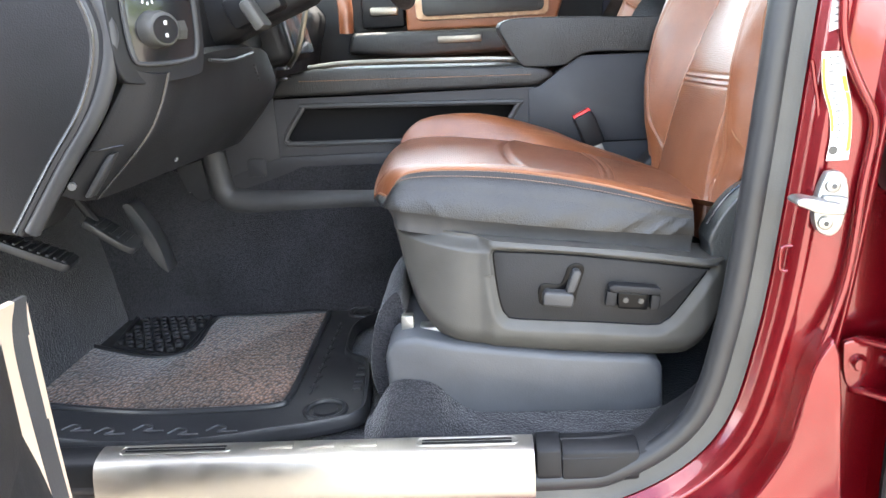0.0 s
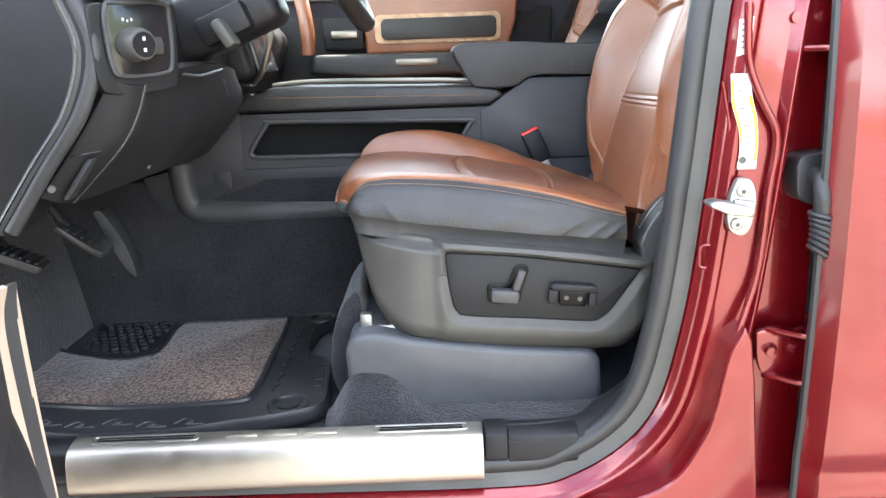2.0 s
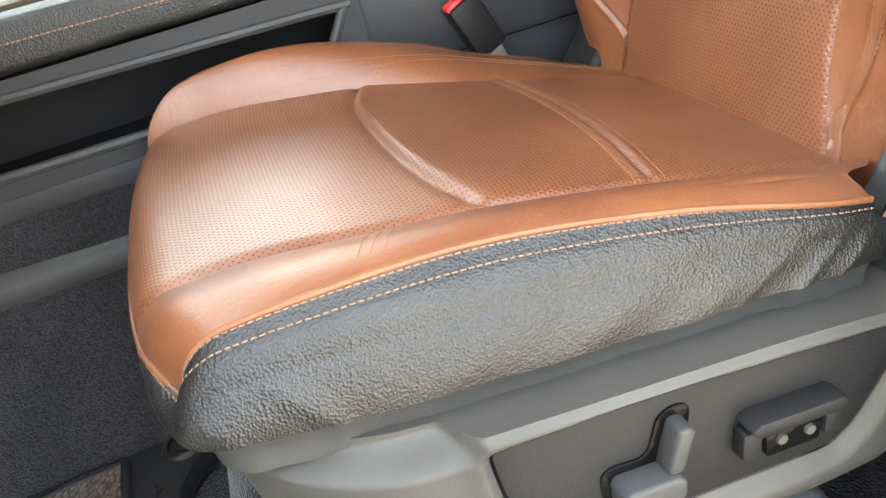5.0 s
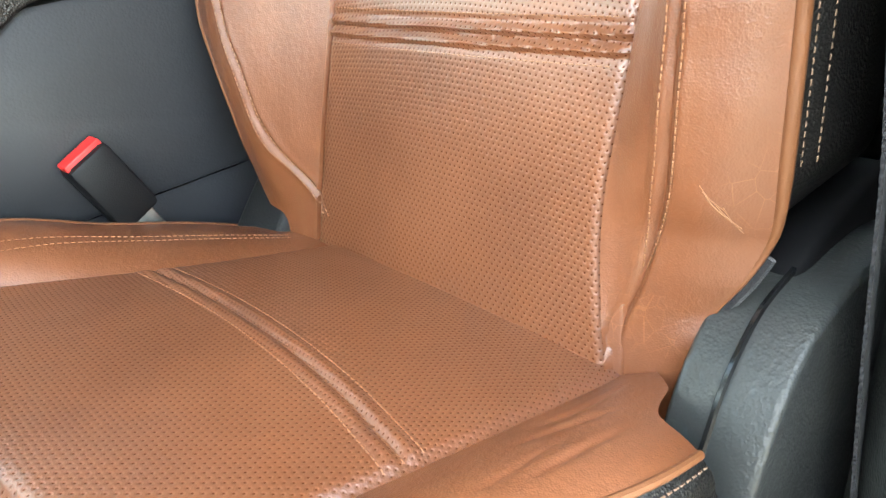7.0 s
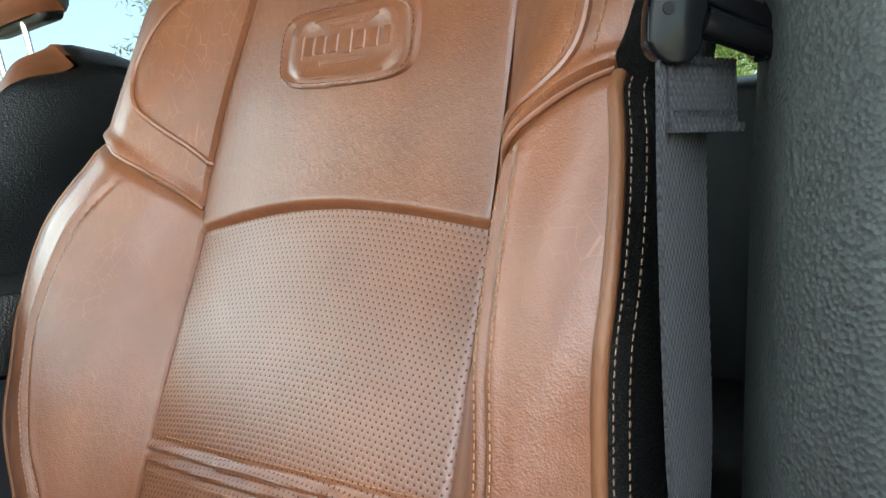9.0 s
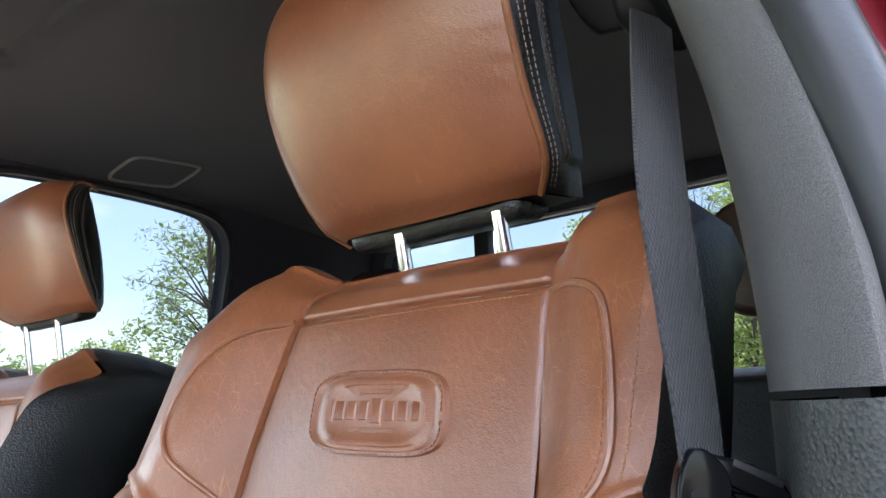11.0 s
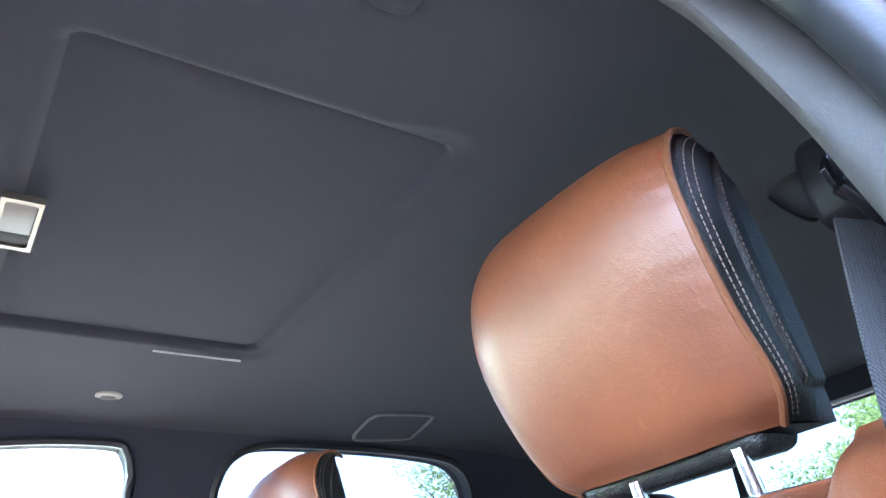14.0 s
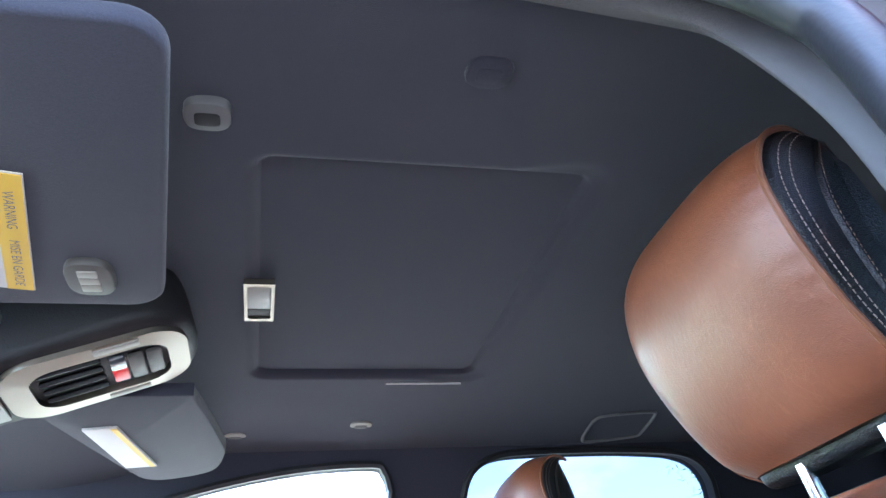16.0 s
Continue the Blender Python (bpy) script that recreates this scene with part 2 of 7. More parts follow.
webbing = material("belt_webbing", (0.018, 0.01716, 0.01898), 0.7, spec=0.25, sheen=0.1)
mottle(webbing, (0.016, 0.0155, 0.0175), (0.034, 0.033, 0.037), 500.0)


def weave(m, scale, h):
    """Slanted ribs crossed by fine rows, as in woven belt webbing."""
    waves = []
    for turn in (0.55, -0.55):
        mp = node(m, "ShaderNodeMapping")
        mp.inputs["Rotation"].default_value = (0, turn, 0.6)
        link(m, coords(m), mp.inputs["Vector"])
        w = node(m, "ShaderNodeTexWave", Scale=scale, Distortion=1.2, Detail=2.0)
        link(m, mp.outputs["Vector"], w.inputs["Vector"])
        waves.append(w.outputs["Fac"])
    bump_chain(m, [(waves[0], 0.7, h), (waves[1], 0.7, h), (noise_h(m, 900.0, 3.0), 0.4, h)])


weave(webbing, 130.0, 0.0008)
thread = material("tan_thread", (0.30, 0.14, 0.07), 0.65)
thread_dim = material("worn_thread", (0.2, 0.125, 0.085), 0.65)
# Brown leather darkened for the shade that the rear headrests sit in.
leather_shaded = leather("shaded_brown_leather", (0.035, 0.016, 0.011), (0.05, 0.024, 0.016), (0.4, 0.55))
pillar_grain = plastic("pillar_vinyl", (0.043, 0.047, 0.045), (0.42, 0.55))
bump_chain(pillar_grain, [(pebble(pillar_grain, 420.0), 0.8, 0.0011), (noise_h(pillar_grain, 160.0, 3.0), 0.1, 0.0004)])
webbing_edge = fabric("woven_edge", (0.008, 0.008, 0.009), (0.03, 0.03, 0.033), 900.0, 0.001)
thread_pale = material("pale_thread", (0.27, 0.21, 0.165), 0.65)
scuffed = material("scuffed_leather", (0.31, 0.155, 0.085), 0.75)
trim_ring = plastic("trim_ring_plastic", (0.16, 0.155, 0.15), (0.35, 0.5))
chrome = material("chrome", (0.86, 0.86, 0.88), 0.16, 1.0)
satin = material("satin_metal", (0.25, 0.225, 0.185), 0.38, 1.0)
steel = material("brushed_steel", (0.4, 0.375, 0.335), 0.44, 1.0)
rough_vary(steel, 40.0, 0.36, 0.52)
bump_chain(steel, [(noise_h(steel, 60.0, 4.0, (1, 60, 60)), 0.06, 0.001)])
zinc = material("zinc_striker", (0.24, 0.235, 0.225), 0.45, 1.0)
mottle(zinc, (0.28, 0.275, 0.26), (0.4, 0.395, 0.38), 60.0)
wood = material("wood_trim", (0.42, 0.26, 0.16), 0.35, coat=0.3)
mottle(wood, (0.34, 0.2, 0.12), (0.5, 0.34, 0.22), 40.0)
red_paint = material("red_paint", (0.13, 0.0014, 0.005), 0.26, 0.5, coat=0.75)
mottle(red_paint, (0.115, 0.0011, 0.004), (0.15, 0.0018, 0.0062), 5.0)
button_red = material("red_button", (0.75, 0.03, 0.03), 0.4)
beige_trim = material("beige_trim", (0.5, 0.4, 0.31), 0.35, 0.3)
cap_grey = plastic("cap_grey", (0.1, 0.1, 0.1))
label_white = material("label_white", (0.48, 0.47, 0.45), 0.5)
label_yellow = material("label_yellow", (0.55, 0.36, 0.02), 0.5)
label_ink = material("label_ink", (0.12, 0.12, 0.12), 0.6)
lamp_lens = material("lamp_lens", (0.2, 0.188, 0.16), 0.42)
screen = material("screen", (0.05, 0.06, 0.07), 0.12)
glass = material("window_glass", (0.84, 0.93, 0.76), 0.0, spec=0.5)
bsdf(glass).inputs["Transmission Weight"].default_value = 1.0
bsdf(glass).inputs["IOR"].default_value = 1.01
tinted_glass = material("tinted_glass", (0.0095, 0.0122, 0.0134), 0.0, spec=0.5)
bsdf(tinted_glass).inputs["Transmission Weight"].default_value = 1.0
bsdf(tinted_glass).inputs["IOR"].default_value = 1.01
gravel = material("worn_gravel", (0.2, 0.18, 0.15), 0.95)
mottle(gravel, (0.15, 0.135, 0.11), (0.25, 0.225, 0.185), 3.0)
grass = material("grass", (0.07, 0.12, 0.03), 0.9)
mottle(grass, (0.05, 0.1, 0.02), (0.12, 0.18, 0.05), 1.2)
bark = material("bark", (0.12, 0.09, 0.07), 0.9)


# ---- building helpers ----
def finish(name, bm, mat, parent=None, smooth=True):
    me = bpy.data.meshes.new(name)
    bm.normal_update()
    bm.to_mesh(me)
    bm.free()
    me.materials.append(mat)
    if smooth:
        me.shade_smooth()
        me.set_sharp_from_angle(angle=radians(38))
    ob = new(name, me)
    if parent:
        ob.parent = parent
    return ob


def part(name, bm, mat, parent, label=""):
    ob = finish(name, bm, mat, parent)
    if label:
        ob["label"] = label
    return ob


def thing(name, bm, mat, label, category, kind="", group=""):
    return tagged(finish(name, bm, mat), label, category, group, kind)


def empty(name, label, category, place=(0, 0, 0), group=""):
    ob = new(name)
    ob.location = place
    return tagged(ob, label, category, group)


def lay(pts3, faces):
    bm = bmesh.new()
    vs = [bm.verts.new(p) for p in pts3]
    for f in faces:
        try:
            bm.faces.new([vs[i] for i in f])
        except ValueError:
            pass
    return bm


def join(*bms):
    out = bms[0]
    for b in bms[1:]:
        me = bpy.data.meshes.new("tmp")
        b.to_mesh(me)
        b.free()
        out.from_mesh(me)
        bpy.data.meshes.remove(me)
    return out


def bevel(bm, width, segments=2, angle=30):
    if width <= 0:
        return bm
    bm.normal_update()
    es = [e for e in bm.edges if len(e.link_faces) == 2 and e.calc_face_angle(0) > radians(angle)]
    bmesh.ops.bevel(bm, geom=es, offset=width, segments=segments, affect="EDGES", profile=0.5, clamp_overlap=True)
    return bm


def box(c, s, bev=0.0, turn=(0, 0, 0), segments=2):
    bm = bmesh.new()
    bmesh.ops.create_cube(bm, size=1.0)
    bmesh.ops.scale(bm, vec=s, verts=bm.verts)
    bevel(bm, bev, segments)
    bmesh.ops.transform(bm, matrix=pose(*c, *turn), verts=bm.verts)
    return bm


AX = {"x": (1, 2, 0), "y": (0, 2, 1), "z": (0, 1, 2)}


def prism(outline, axis, a, b, bev=0.0, segments=2):
    """Polygon in the plane across an axis (x: yz, y: xz, z: xy), from a to b along it."""
    i, j, k = AX[axis]
    bm = bmesh.new()
    lo, hi = [], []
    for p in outline:
        v = [0, 0, 0]
        v[i], v[j], v[k] = p[0], p[1], a
        lo.append(bm.verts.new(v))
        v[k] = b
        hi.append(bm.verts.new(v))
    n = len(outline)
    bm.faces.new(lo)
    bm.faces.new(hi[::-1])
    for q in range(n):
        bm.faces.new((lo[q], hi[q], hi[(q + 1) % n], lo[(q + 1) % n]))
    bmesh.ops.recalc_face_normals(bm, faces=bm.faces)
    return bevel(bm, bev, segments)


def smooth_curve(pts, n):
    """Catmull-Rom through the points, n samples in all."""
    p = [np.array(q, float) for q in pts]
    p = [2 * p[0] - p[1]] + p + [2 * p[-1] - p[-2]]
    out = []
    m = len(pts) - 1
    for i in range(n):
        s = i / (n - 1) * m
        k = min(int(s), m - 1)
        t = s - k
        a, b, c, d = p[k:k + 4]
        out.append(0.5 * (2 * b + (c - a) * t + (2 * a - 5 * b + 4 * c - d) * t * t + (3 * b - a - 3 * c + d) * t ** 3))
    return out


def along(pts, step):
    """Points at even steps along a polyline, with the direction at each."""
    p = np.array(pts, float)
    seg = np.linalg.norm(np.diff(p, axis=0), axis=1)
    s = np.concatenate([[0], np.cumsum(seg)])
    out = []
    for d in np.arange(step / 2, s[-1], step):
        i = min(np.searchsorted(s, d) - 1, len(seg) - 1)
        i = max(i, 0)
        f = (d - s[i]) / max(seg[i], 1e-9)
        out.append((p[i] + f * (p[i + 1] - p[i]), (p[i + 1] - p[i]) / max(seg[i], 1e-9)))
    return out


def tube(pts, r, n=8, closed=False):
    p = [Vector(q) for q in pts]
    rs = r if isinstance(r, (list, tuple)) else [r] * len(p)
    bm = bmesh.new()
    rings = []
    m = len(p)
    up = Vector((0, 0, 1))
    for i, q in enumerate(p):
        d = (p[(i + 1) % m] - p[i - 1]) if closed or 0 < i < m - 1 else (p[1] - p[0] if i == 0 else p[-1] - p[-2])
        d.normalize()
        if i == 0:
            a = d.cross(up)
            if a.length < 0.05:
                a = d.cross(Vector((1, 0, 0)))
        else:
            a = a - d * a.dot(d)
        a.normalize()
        b = a.cross(d)
        rings.append([bm.verts.new(q + rs[i] * (math.cos(2 * math.pi * k / n) * a + math.sin(2 * math.pi * k / n) * b)) for k in range(n)])
    for i in range(m if closed else m - 1):
        for k in range(n):
            bm.faces.new((rings[i][k], rings[i][(k + 1) % n], rings[(i + 1) % m][(k + 1) % n], rings[(i + 1) % m][k]))
    if not closed:
        bm.faces.new(rings[0][::-1])
        bm.faces.new(rings[-1])
    bmesh.ops.recalc_face_normals(bm, faces=bm.faces)
    return bm


def strip(pts, sides, w, thick):
    """A flat band along pts, spread to both sides by the direction sides, of width w."""
    bm = bmesh.new()
    rows = []
    m = len(pts)
    for i in range(m):
        p = Vector(pts[i])
        d = Vector(pts[min(i + 1, m - 1)]) - Vector(pts[max(i - 1, 0)])
        a = Vector(sides if not isinstance(sides, list) else sides[i]).normalized()
        n = d.cross(a).normalized()
        rows.append([bm.verts.new(p + a * (w / 2 * s) + n * (thick / 2 * h)) for s, h in ((-1, -1), (1, -1), (1, 1), (-1, 1))])
    for i in range(m - 1):
        for k in range(4):
            bm.faces.new((rows[i][k], rows[i][(k + 1) % 4], rows[i + 1][(k + 1) % 4], rows[i + 1][k]))
    bm.faces.new(rows[0][::-1])
    bm.faces.new(rows[-1])
    bmesh.ops.recalc_face_normals(bm, faces=bm.faces)
    return bm


def sheet(fn, nu, nv):
    """Grid of fn(u, v) for u, v in 0..1, with a UV layer in metres."""
    bm = bmesh.new()
    P = [[Vector(fn(i / nu, j / nv)) for j in range(nv + 1)] for i in range(nu + 1)]
    V = [[bm.verts.new(p) for p in row] for row in P]
    uvl = bm.loops.layers.uv.new("UVMap")
    mid_j, mid_i = nv // 2, nu // 2
    su = [0.0]
    for i in range(nu):
        su.append(su[-1] + (P[i + 1][mid_j] - P[i][mid_j]).length)
    sv = [0.0]
    for j in range(nv):
        sv.append(sv[-1] + (P[mid_i][j + 1] - P[mid_i][j]).length)
    for i in range(nu):
        for j in range(nv):
            f = bm.faces.new((V[i][j], V[i + 1][j], V[i + 1][j + 1], V[i][j + 1]))
            for lp, (a, b) in zip(f.loops, ((i, j), (i + 1, j), (i + 1, j + 1), (i, j + 1))):
                lp[uvl].uv = (sv[b], su[a])
    return bm


def stitch_line(pts, normal, step=0.0052, length=0.0036, r=0.0007):
    """A row of short raised stitches along pts."""
    n = Vector(normal).normalized() if not callable(normal) else None
    bm = bmesh.new()
    for p, d in along(pts, step):
        nn = n or Vector(normal(p)).normalized()
        d = Vector(d)
        a = d.cross(nn).normalized()
        p = Vector(p)
        lo = [p + d * (s * length / 2) + a * (q * r) for s, q in ((-1, -1), (1, -1), (1, 1), (-1, 1))]
        hi = [p + d * (s * length * 0.32) + a * (q * r * 0.6) + nn * r * 1.3 for s, q in ((-1, -1), (1, -1), (1, 1), (-1, 1))]
        vl, vh = [bm.verts.new(x) for x in lo], [bm.verts.new(x) for x in hi]
        bm.faces.new(vh)
        for k in range(4):
            bm.faces.new((vl[k], vl[(k + 1) % 4], vh[(k + 1) % 4], vh[k]))
    bmesh.ops.recalc_face_normals(bm, faces=bm.faces)
    return bm


def interp(xs, ys):
    """Smooth interpolation through (xs, ys)."""
    xs, ys = list(xs), list(ys)
    g = [(ys[min(i + 1, len(xs) - 1)] - ys[max(i - 1, 0)]) / (xs[min(i + 1, len(xs) - 1)] - xs[max(i - 1, 0)]) for i in range(len(xs))]

    def f(x):
        if x <= xs[0]:
            return ys[0] + g[0] * (x - xs[0])
        if x >= xs[-1]:
            return ys[-1] + g[-1] * (x - xs[-1])
        k = max(i for i in range(len(xs) - 1) if xs[i] <= x)
        h = xs[k + 1] - xs[k]
        t = (x - xs[k]) / h
        return ((2 * t ** 3 - 3 * t * t + 1) * ys[k] + (t ** 3 - 2 * t * t + t) * h * g[k]
                + (3 * t * t - 2 * t ** 3) * ys[k + 1] + (t ** 3 - t * t) * h * g[k + 1])
    return f


def dent(d, w, h):
    return h * math.exp(-(d / w) ** 2)


def step_ease(a, b, x):
    t = min(max((x - a) / (b - a), 0.0), 1.0)
    return t * t * (3 - 2 * t)


# ---- ground and distance ----
thing("ground", sheet(lambda u, v: (-400 + 800 * u, -400 + 800 * v, 0.0), 8, 8), gravel, "tan worn gravel lot reaching far away", "ground", "structure")

# ---- cab shell ----
YC = 0.755          # centre line of the cab
CEIL = 1.887
FLOOR = 0.60


def seal_path(u):
    pts = [(-0.62, 0.0, 0.575), (-0.2, 0.0, 0.57), (0.16, 0.0, 0.566), (0.27, 0.0, 0.582), (0.37, 0.0, 0.66), (0.412, 0.0, 0.8), (0.437, 0.0, 1.0), (0.462, 0.002, 1.26), (0.489, 0.015, 1.39),
           (0.497, 0.027, 1.48), (0.515, 0.061, 1.62), (0.522, 0.083, 1.70), (0.514, 0.094, 1.735), (0.482, 0.114, 1.785), (0.40, 0.138, 1.825), (0.1, 0.158, 1.855), (-0.25, 0.18, 1.84), (-0.6, 0.14, 1.65), (-0.95, 0.08, 1.38)]
    n = 140
    c = smooth_curve(pts, n)
    i = min(int(u * (n - 1)), n - 2)
    f = u * (n - 1) - i
    return c[i] * (1 - f) + c[i + 1] * f


thing("floor", sheet(lambda u, v: (-1.05 + 2.75 * u, 0.03 + 1.45 * v, FLOOR - 0.02 + 0.012 * math.sin(9 * u) * math.sin(7 * v)), 40, 24), carpet, "dark charcoal cabin carpet on the truck floor", "carpet", "structure")
thing("wall_front", prism([(-1.06, 0.5), (-1.06, 1.25), (-0.98, 1.25), (-0.72, 0.58), (-0.72, 0.5)], "y", 0.0, 1.5, 0.01), carpet, "dark carpeted firewall and toe board", "firewall", "structure")


# ---- driver seat ----
SY = 0.385          # middle of the driver seat
seat = empty("driver_seat", "brown and black leather power driver seat with perforated inserts", "seat", (0.2, SY, FLOOR))


def sub(name, bm, mat, parent=None, label=""):
    """A part built in world places, hung under the seat."""
    parent = parent or seat
    ob = part(name, bm, mat, parent, label)
    ob.matrix_parent_inverse = Matrix.Translation(-seat.location) if parent is seat else Matrix()
    return ob


# cushion: lines across at u (front to rear)
c_rear_at = interp([0.16, 0.165, 0.195, 0.204, 0.213, 0.263, 0.30, 0.66], [0.388, 0.393, 0.398, 0.409, 0.43, 0.464, 0.475, 0.475])


def c_rear(y):
    return c_rear_at(y)


c_front = interp([0.13, 0.165, 0.20, 0.27, 0.40, 0.55, 0.62, 0.655], [-0.04, -0.058, -0.077, -0.097, -0.106, -0.103, -0.088, -0.062])
c_near = interp([-0.09, -0.05, 0.012, 0.134, 0.262, 0.37, 0.5], [0.19, 0.172, 0.163, 0.166, 0.155, 0.141, 0.15])
c_far = interp([-0.09, 0.0, 0.1, 0.25, 0.5], [0.655, 0.672, 0.673, 0.66, 0.645])
i_near = interp([-0.09, -0.06, 0.02, 0.07, 0.16, 0.28, 0.44, 0.5], [0.278, 0.274, 0.262, 0.253, 0.241, 0.224, 0.221, 0.224])
i_far = interp([-0.09, 0.0, 0.154, 0.29, 0.43, 0.5], [0.652, 0.645, 0.606, 0.545, 0.523, 0.52])
z_near = interp([-0.09, -0.06, 0.012, 0.134, 0.262, 0.37, 0.43, 0.5], [0.985, 0.996, 1.006, 0.997, 0.973, 0.943, 0.926, 0.905])
z_ins = interp([-0.09, 0.0, 0.1, 0.16, 0.28, 0.44, 0.5], [0.985, 0.99, 0.983, 0.977, 0.958, 0.919, 0.905])
z_far = interp([-0.09, 0.0, 0.1, 0.23, 0.3, 0.37, 0.44, 0.5], [1.012, 1.027, 1.026, 0.99, 0.958, 0.931, 0.90, 0.885])
crest_f = interp([-0.09, 0.0, 0.1, 0.25, 0.35, 0.5], [0.01, 0.02, 0.02, 0.012, 0.008, 0.004])
arc_x = interp([0.24, 0.255, 0.303, 0.37, 0.453, 0.529, 0.602, 0.615], [0.165, 0.16, 0.144, 0.133, 0.13, 0.133, 0.152, 0.16])
seam_x = interp([0.22, 0.25, 0.297, 0.365, 0.442, 0.536, 0.56], [0.282, 0.287, 0.294, 0.299, 0.299, 0.292, 0.289])
VA, VB = 0.2, 0.88


def cushion(u, v):
    y0 = 0.165 + v * 0.49
    x = c_front(y0) + (c_rear(y0) - c_front(y0)) * u
    ya, yn, yf, yo = c_near(x), i_near(x), i_far(x), c_far(x)
    if v < VA:
        s = v / VA
        y = ya + (yn - ya) * s
        z = z_near(x) * (1 - s) + (z_ins(x) - 0.003) * s + 0.052 * s * (1 - s) * (1 - 0.4 * s)
        # creases where the driver slides over the bolster
        for s0, k, a, b, h in ((0.34, 1.2, 0.30, 0.385, 0.0014), (0.62, -0.8, 0.32, 0.40, 0.0011), (0.5, 2.0, 0.27, 0.35, 0.0008), (0.76, 0.6, 0.34, 0.43, 0.0012)):
            m = step_ease(a, a + 0.03, x) * step_ease(b, b - 0.03, x)
            d = s - s0 - k * (x - 0.35) - 0.02 * math.sin(60 * x)
            z += m * (dent(d - 0.07, 0.06, 0.6 * h) - dent(d, 0.028, h))
    elif v > VB:
        s = (1 - v) / (1 - VB)
        y = yo + (yf - yo) * s
        z = z_far(x) * (1 - s) + (z_ins(x) - 0.003) * s + 4 * crest_f(x) * s * (1 - s)
    else:
        q = (v - VA) / (VB - VA)
        y = yn + (yf - yn) * q
        z = z_ins(x) + 0.006 * 4 * q * (1 - q)
        z -= dent((y - yn), 0.005, 0.0035) + dent((y - yf), 0.005, 0.0035)
        fade = step_ease(0.0, 0.05, q) * step_ease(1.0, 0.95, q)
        if y < 0.625:
            d = x - arc_x(y)
            z += fade * (0.0045 * math.exp(-max(d, 0) / 0.035) * step_ease(-0.004, 0.006, d) - dent(d + 0.002, 0.0065, 0.0048))
        d = x - seam_x(y)
        z += fade * (dent(d + 0.006, 0.004, 0.0022) + dent(d - 0.006, 0.004, 0.0022) - dent(d, 0.0025, 0.0022))
    r = min(u / 0.075, 1.0)
    z -= 0.038 * (1 - math.sqrt(max(1 - (1 - r) ** 2, 0)))
    return x, y, z


def cushion_at(x, y):
    """Place on the cushion's top over (x, y)."""
    ya, yn, yf, yo = c_near(x), i_near(x), i_far(x), c_far(x)
    if y < yn:
        v = VA * (y - ya) / (yn - ya)
    elif y > yf:
        v = 1 - (1 - VB) * (yo - y) / (yo - yf)
    else:
        v = VA + (VB - VA) * (y - yn) / (yf - yn)
    v = min(max(v, 0), 1)
    y0 = 0.165 + v * 0.49
    u = (x - c_front(y0)) / (c_rear(y0) - c_front(y0))
    return cushion(min(max(u, 0), 1), v)


def span(a, b):
    return lambda u, v: cushion(u, a + (b - a) * v)


sub("cushion_insert", sheet(span(VA, VB), 320, 200), leather_perf, label="perforated brown leather with a curved front seam")
sub("cushion_bolster", sheet(span(0.0, VA), 260, 80), leather_brown)
sub("cushion_bolster", sheet(span(VB, 1.0), 110, 18), leather_brown)


def cushion_rim(n=120):
    near = [cushion(1 - i / n, 0.0) for i in range(n)]
    front = [cushion(0.0, i / 40) for i in range(41)]
    far = [cushion(i / n, 1.0) for i in range(1, n + 1)]
    return near + front + far


rim = cushion_rim()
RN = len(rim)
rim_out = []
for i in range(RN):
    a, b = Vector(rim[max(i - 1, 0)]), Vector(rim[min(i + 1, RN - 1)])
    d = (b - a)
    o = Vector((0, 0, 1)).cross(d)
    rim_out.append(-o.normalized() if o.length > 1e-6 else Vector((0, -1, 0)))
for _ in range(12):
    rim_out = [(rim_out[max(i - 1, 0)] + rim_out[i] + rim_out[min(i + 1, RN - 1)]).normalized() for i in range(RN)]
if rim_out[10].y > 0:
    rim_out = [-o for o in rim_out]
z_skirt = interp([-0.1, -0.03, 0.05, 0.136, 0.2527, 0.3416, 0.42, 0.5], [0.957, 0.948, 0.933, 0.9215, 0.907, 0.898, 0.891, 0.88])
z_band = interp([-0.1, -0.06, 0.0765, 0.2538, 0.409, 0.5], [0.937, 0.93, 0.908, 0.888, 0.867, 0.855])


def rim_at(u):
    k = u * (RN - 1)
    i = min(int(k), RN - 2)
    f = k - i
    return Vector(rim[i]) * (1 - f) + Vector(rim[i + 1]) * f, rim_out[i] * (1 - f) + rim_out[i + 1] * f


def skirt(u, v):
    p, o = rim_at(u)
    zb = min(z_skirt(p.x), p.z - 0.01)
    near = max(0.0, -o.y) ** 3
    amp = 0.004 + near * (max(p.y - 0.127, 0.012) - 0.004)
    fold = 0.0
    for x0, k, w, h in ((0.33, 0.32, 0.006, 0.0022), (0.36, 0.24, 0.005, 0.0018), (0.285, 0.42, 0.007, 0.0014), (0.02, -0.25, 0.008, 0.0016), (-0.03, -0.15, 0.006, 0.0014)):
        fold += dent(p.x - x0 - k * (1 - v) * 0.2, w, h) * step_ease(0.3, 0.7, v)
    wave = 0.0012 * math.sin(70 * p.x + 9 * v) * math.sin(5 * p.x) * v
    band = -0.0012 * (step_ease(0.03, 0.06, v) - step_ease(0.15, 0.18, v)) + 0.003 * math.sin(min(v * 2.2, 1) * math.pi)
    q = p + o * (amp * math.sin(v * math.pi / 2) + near * (wave + fold + band))
    q.z = p.z + (zb - p.z) * v + 0.001
    return q


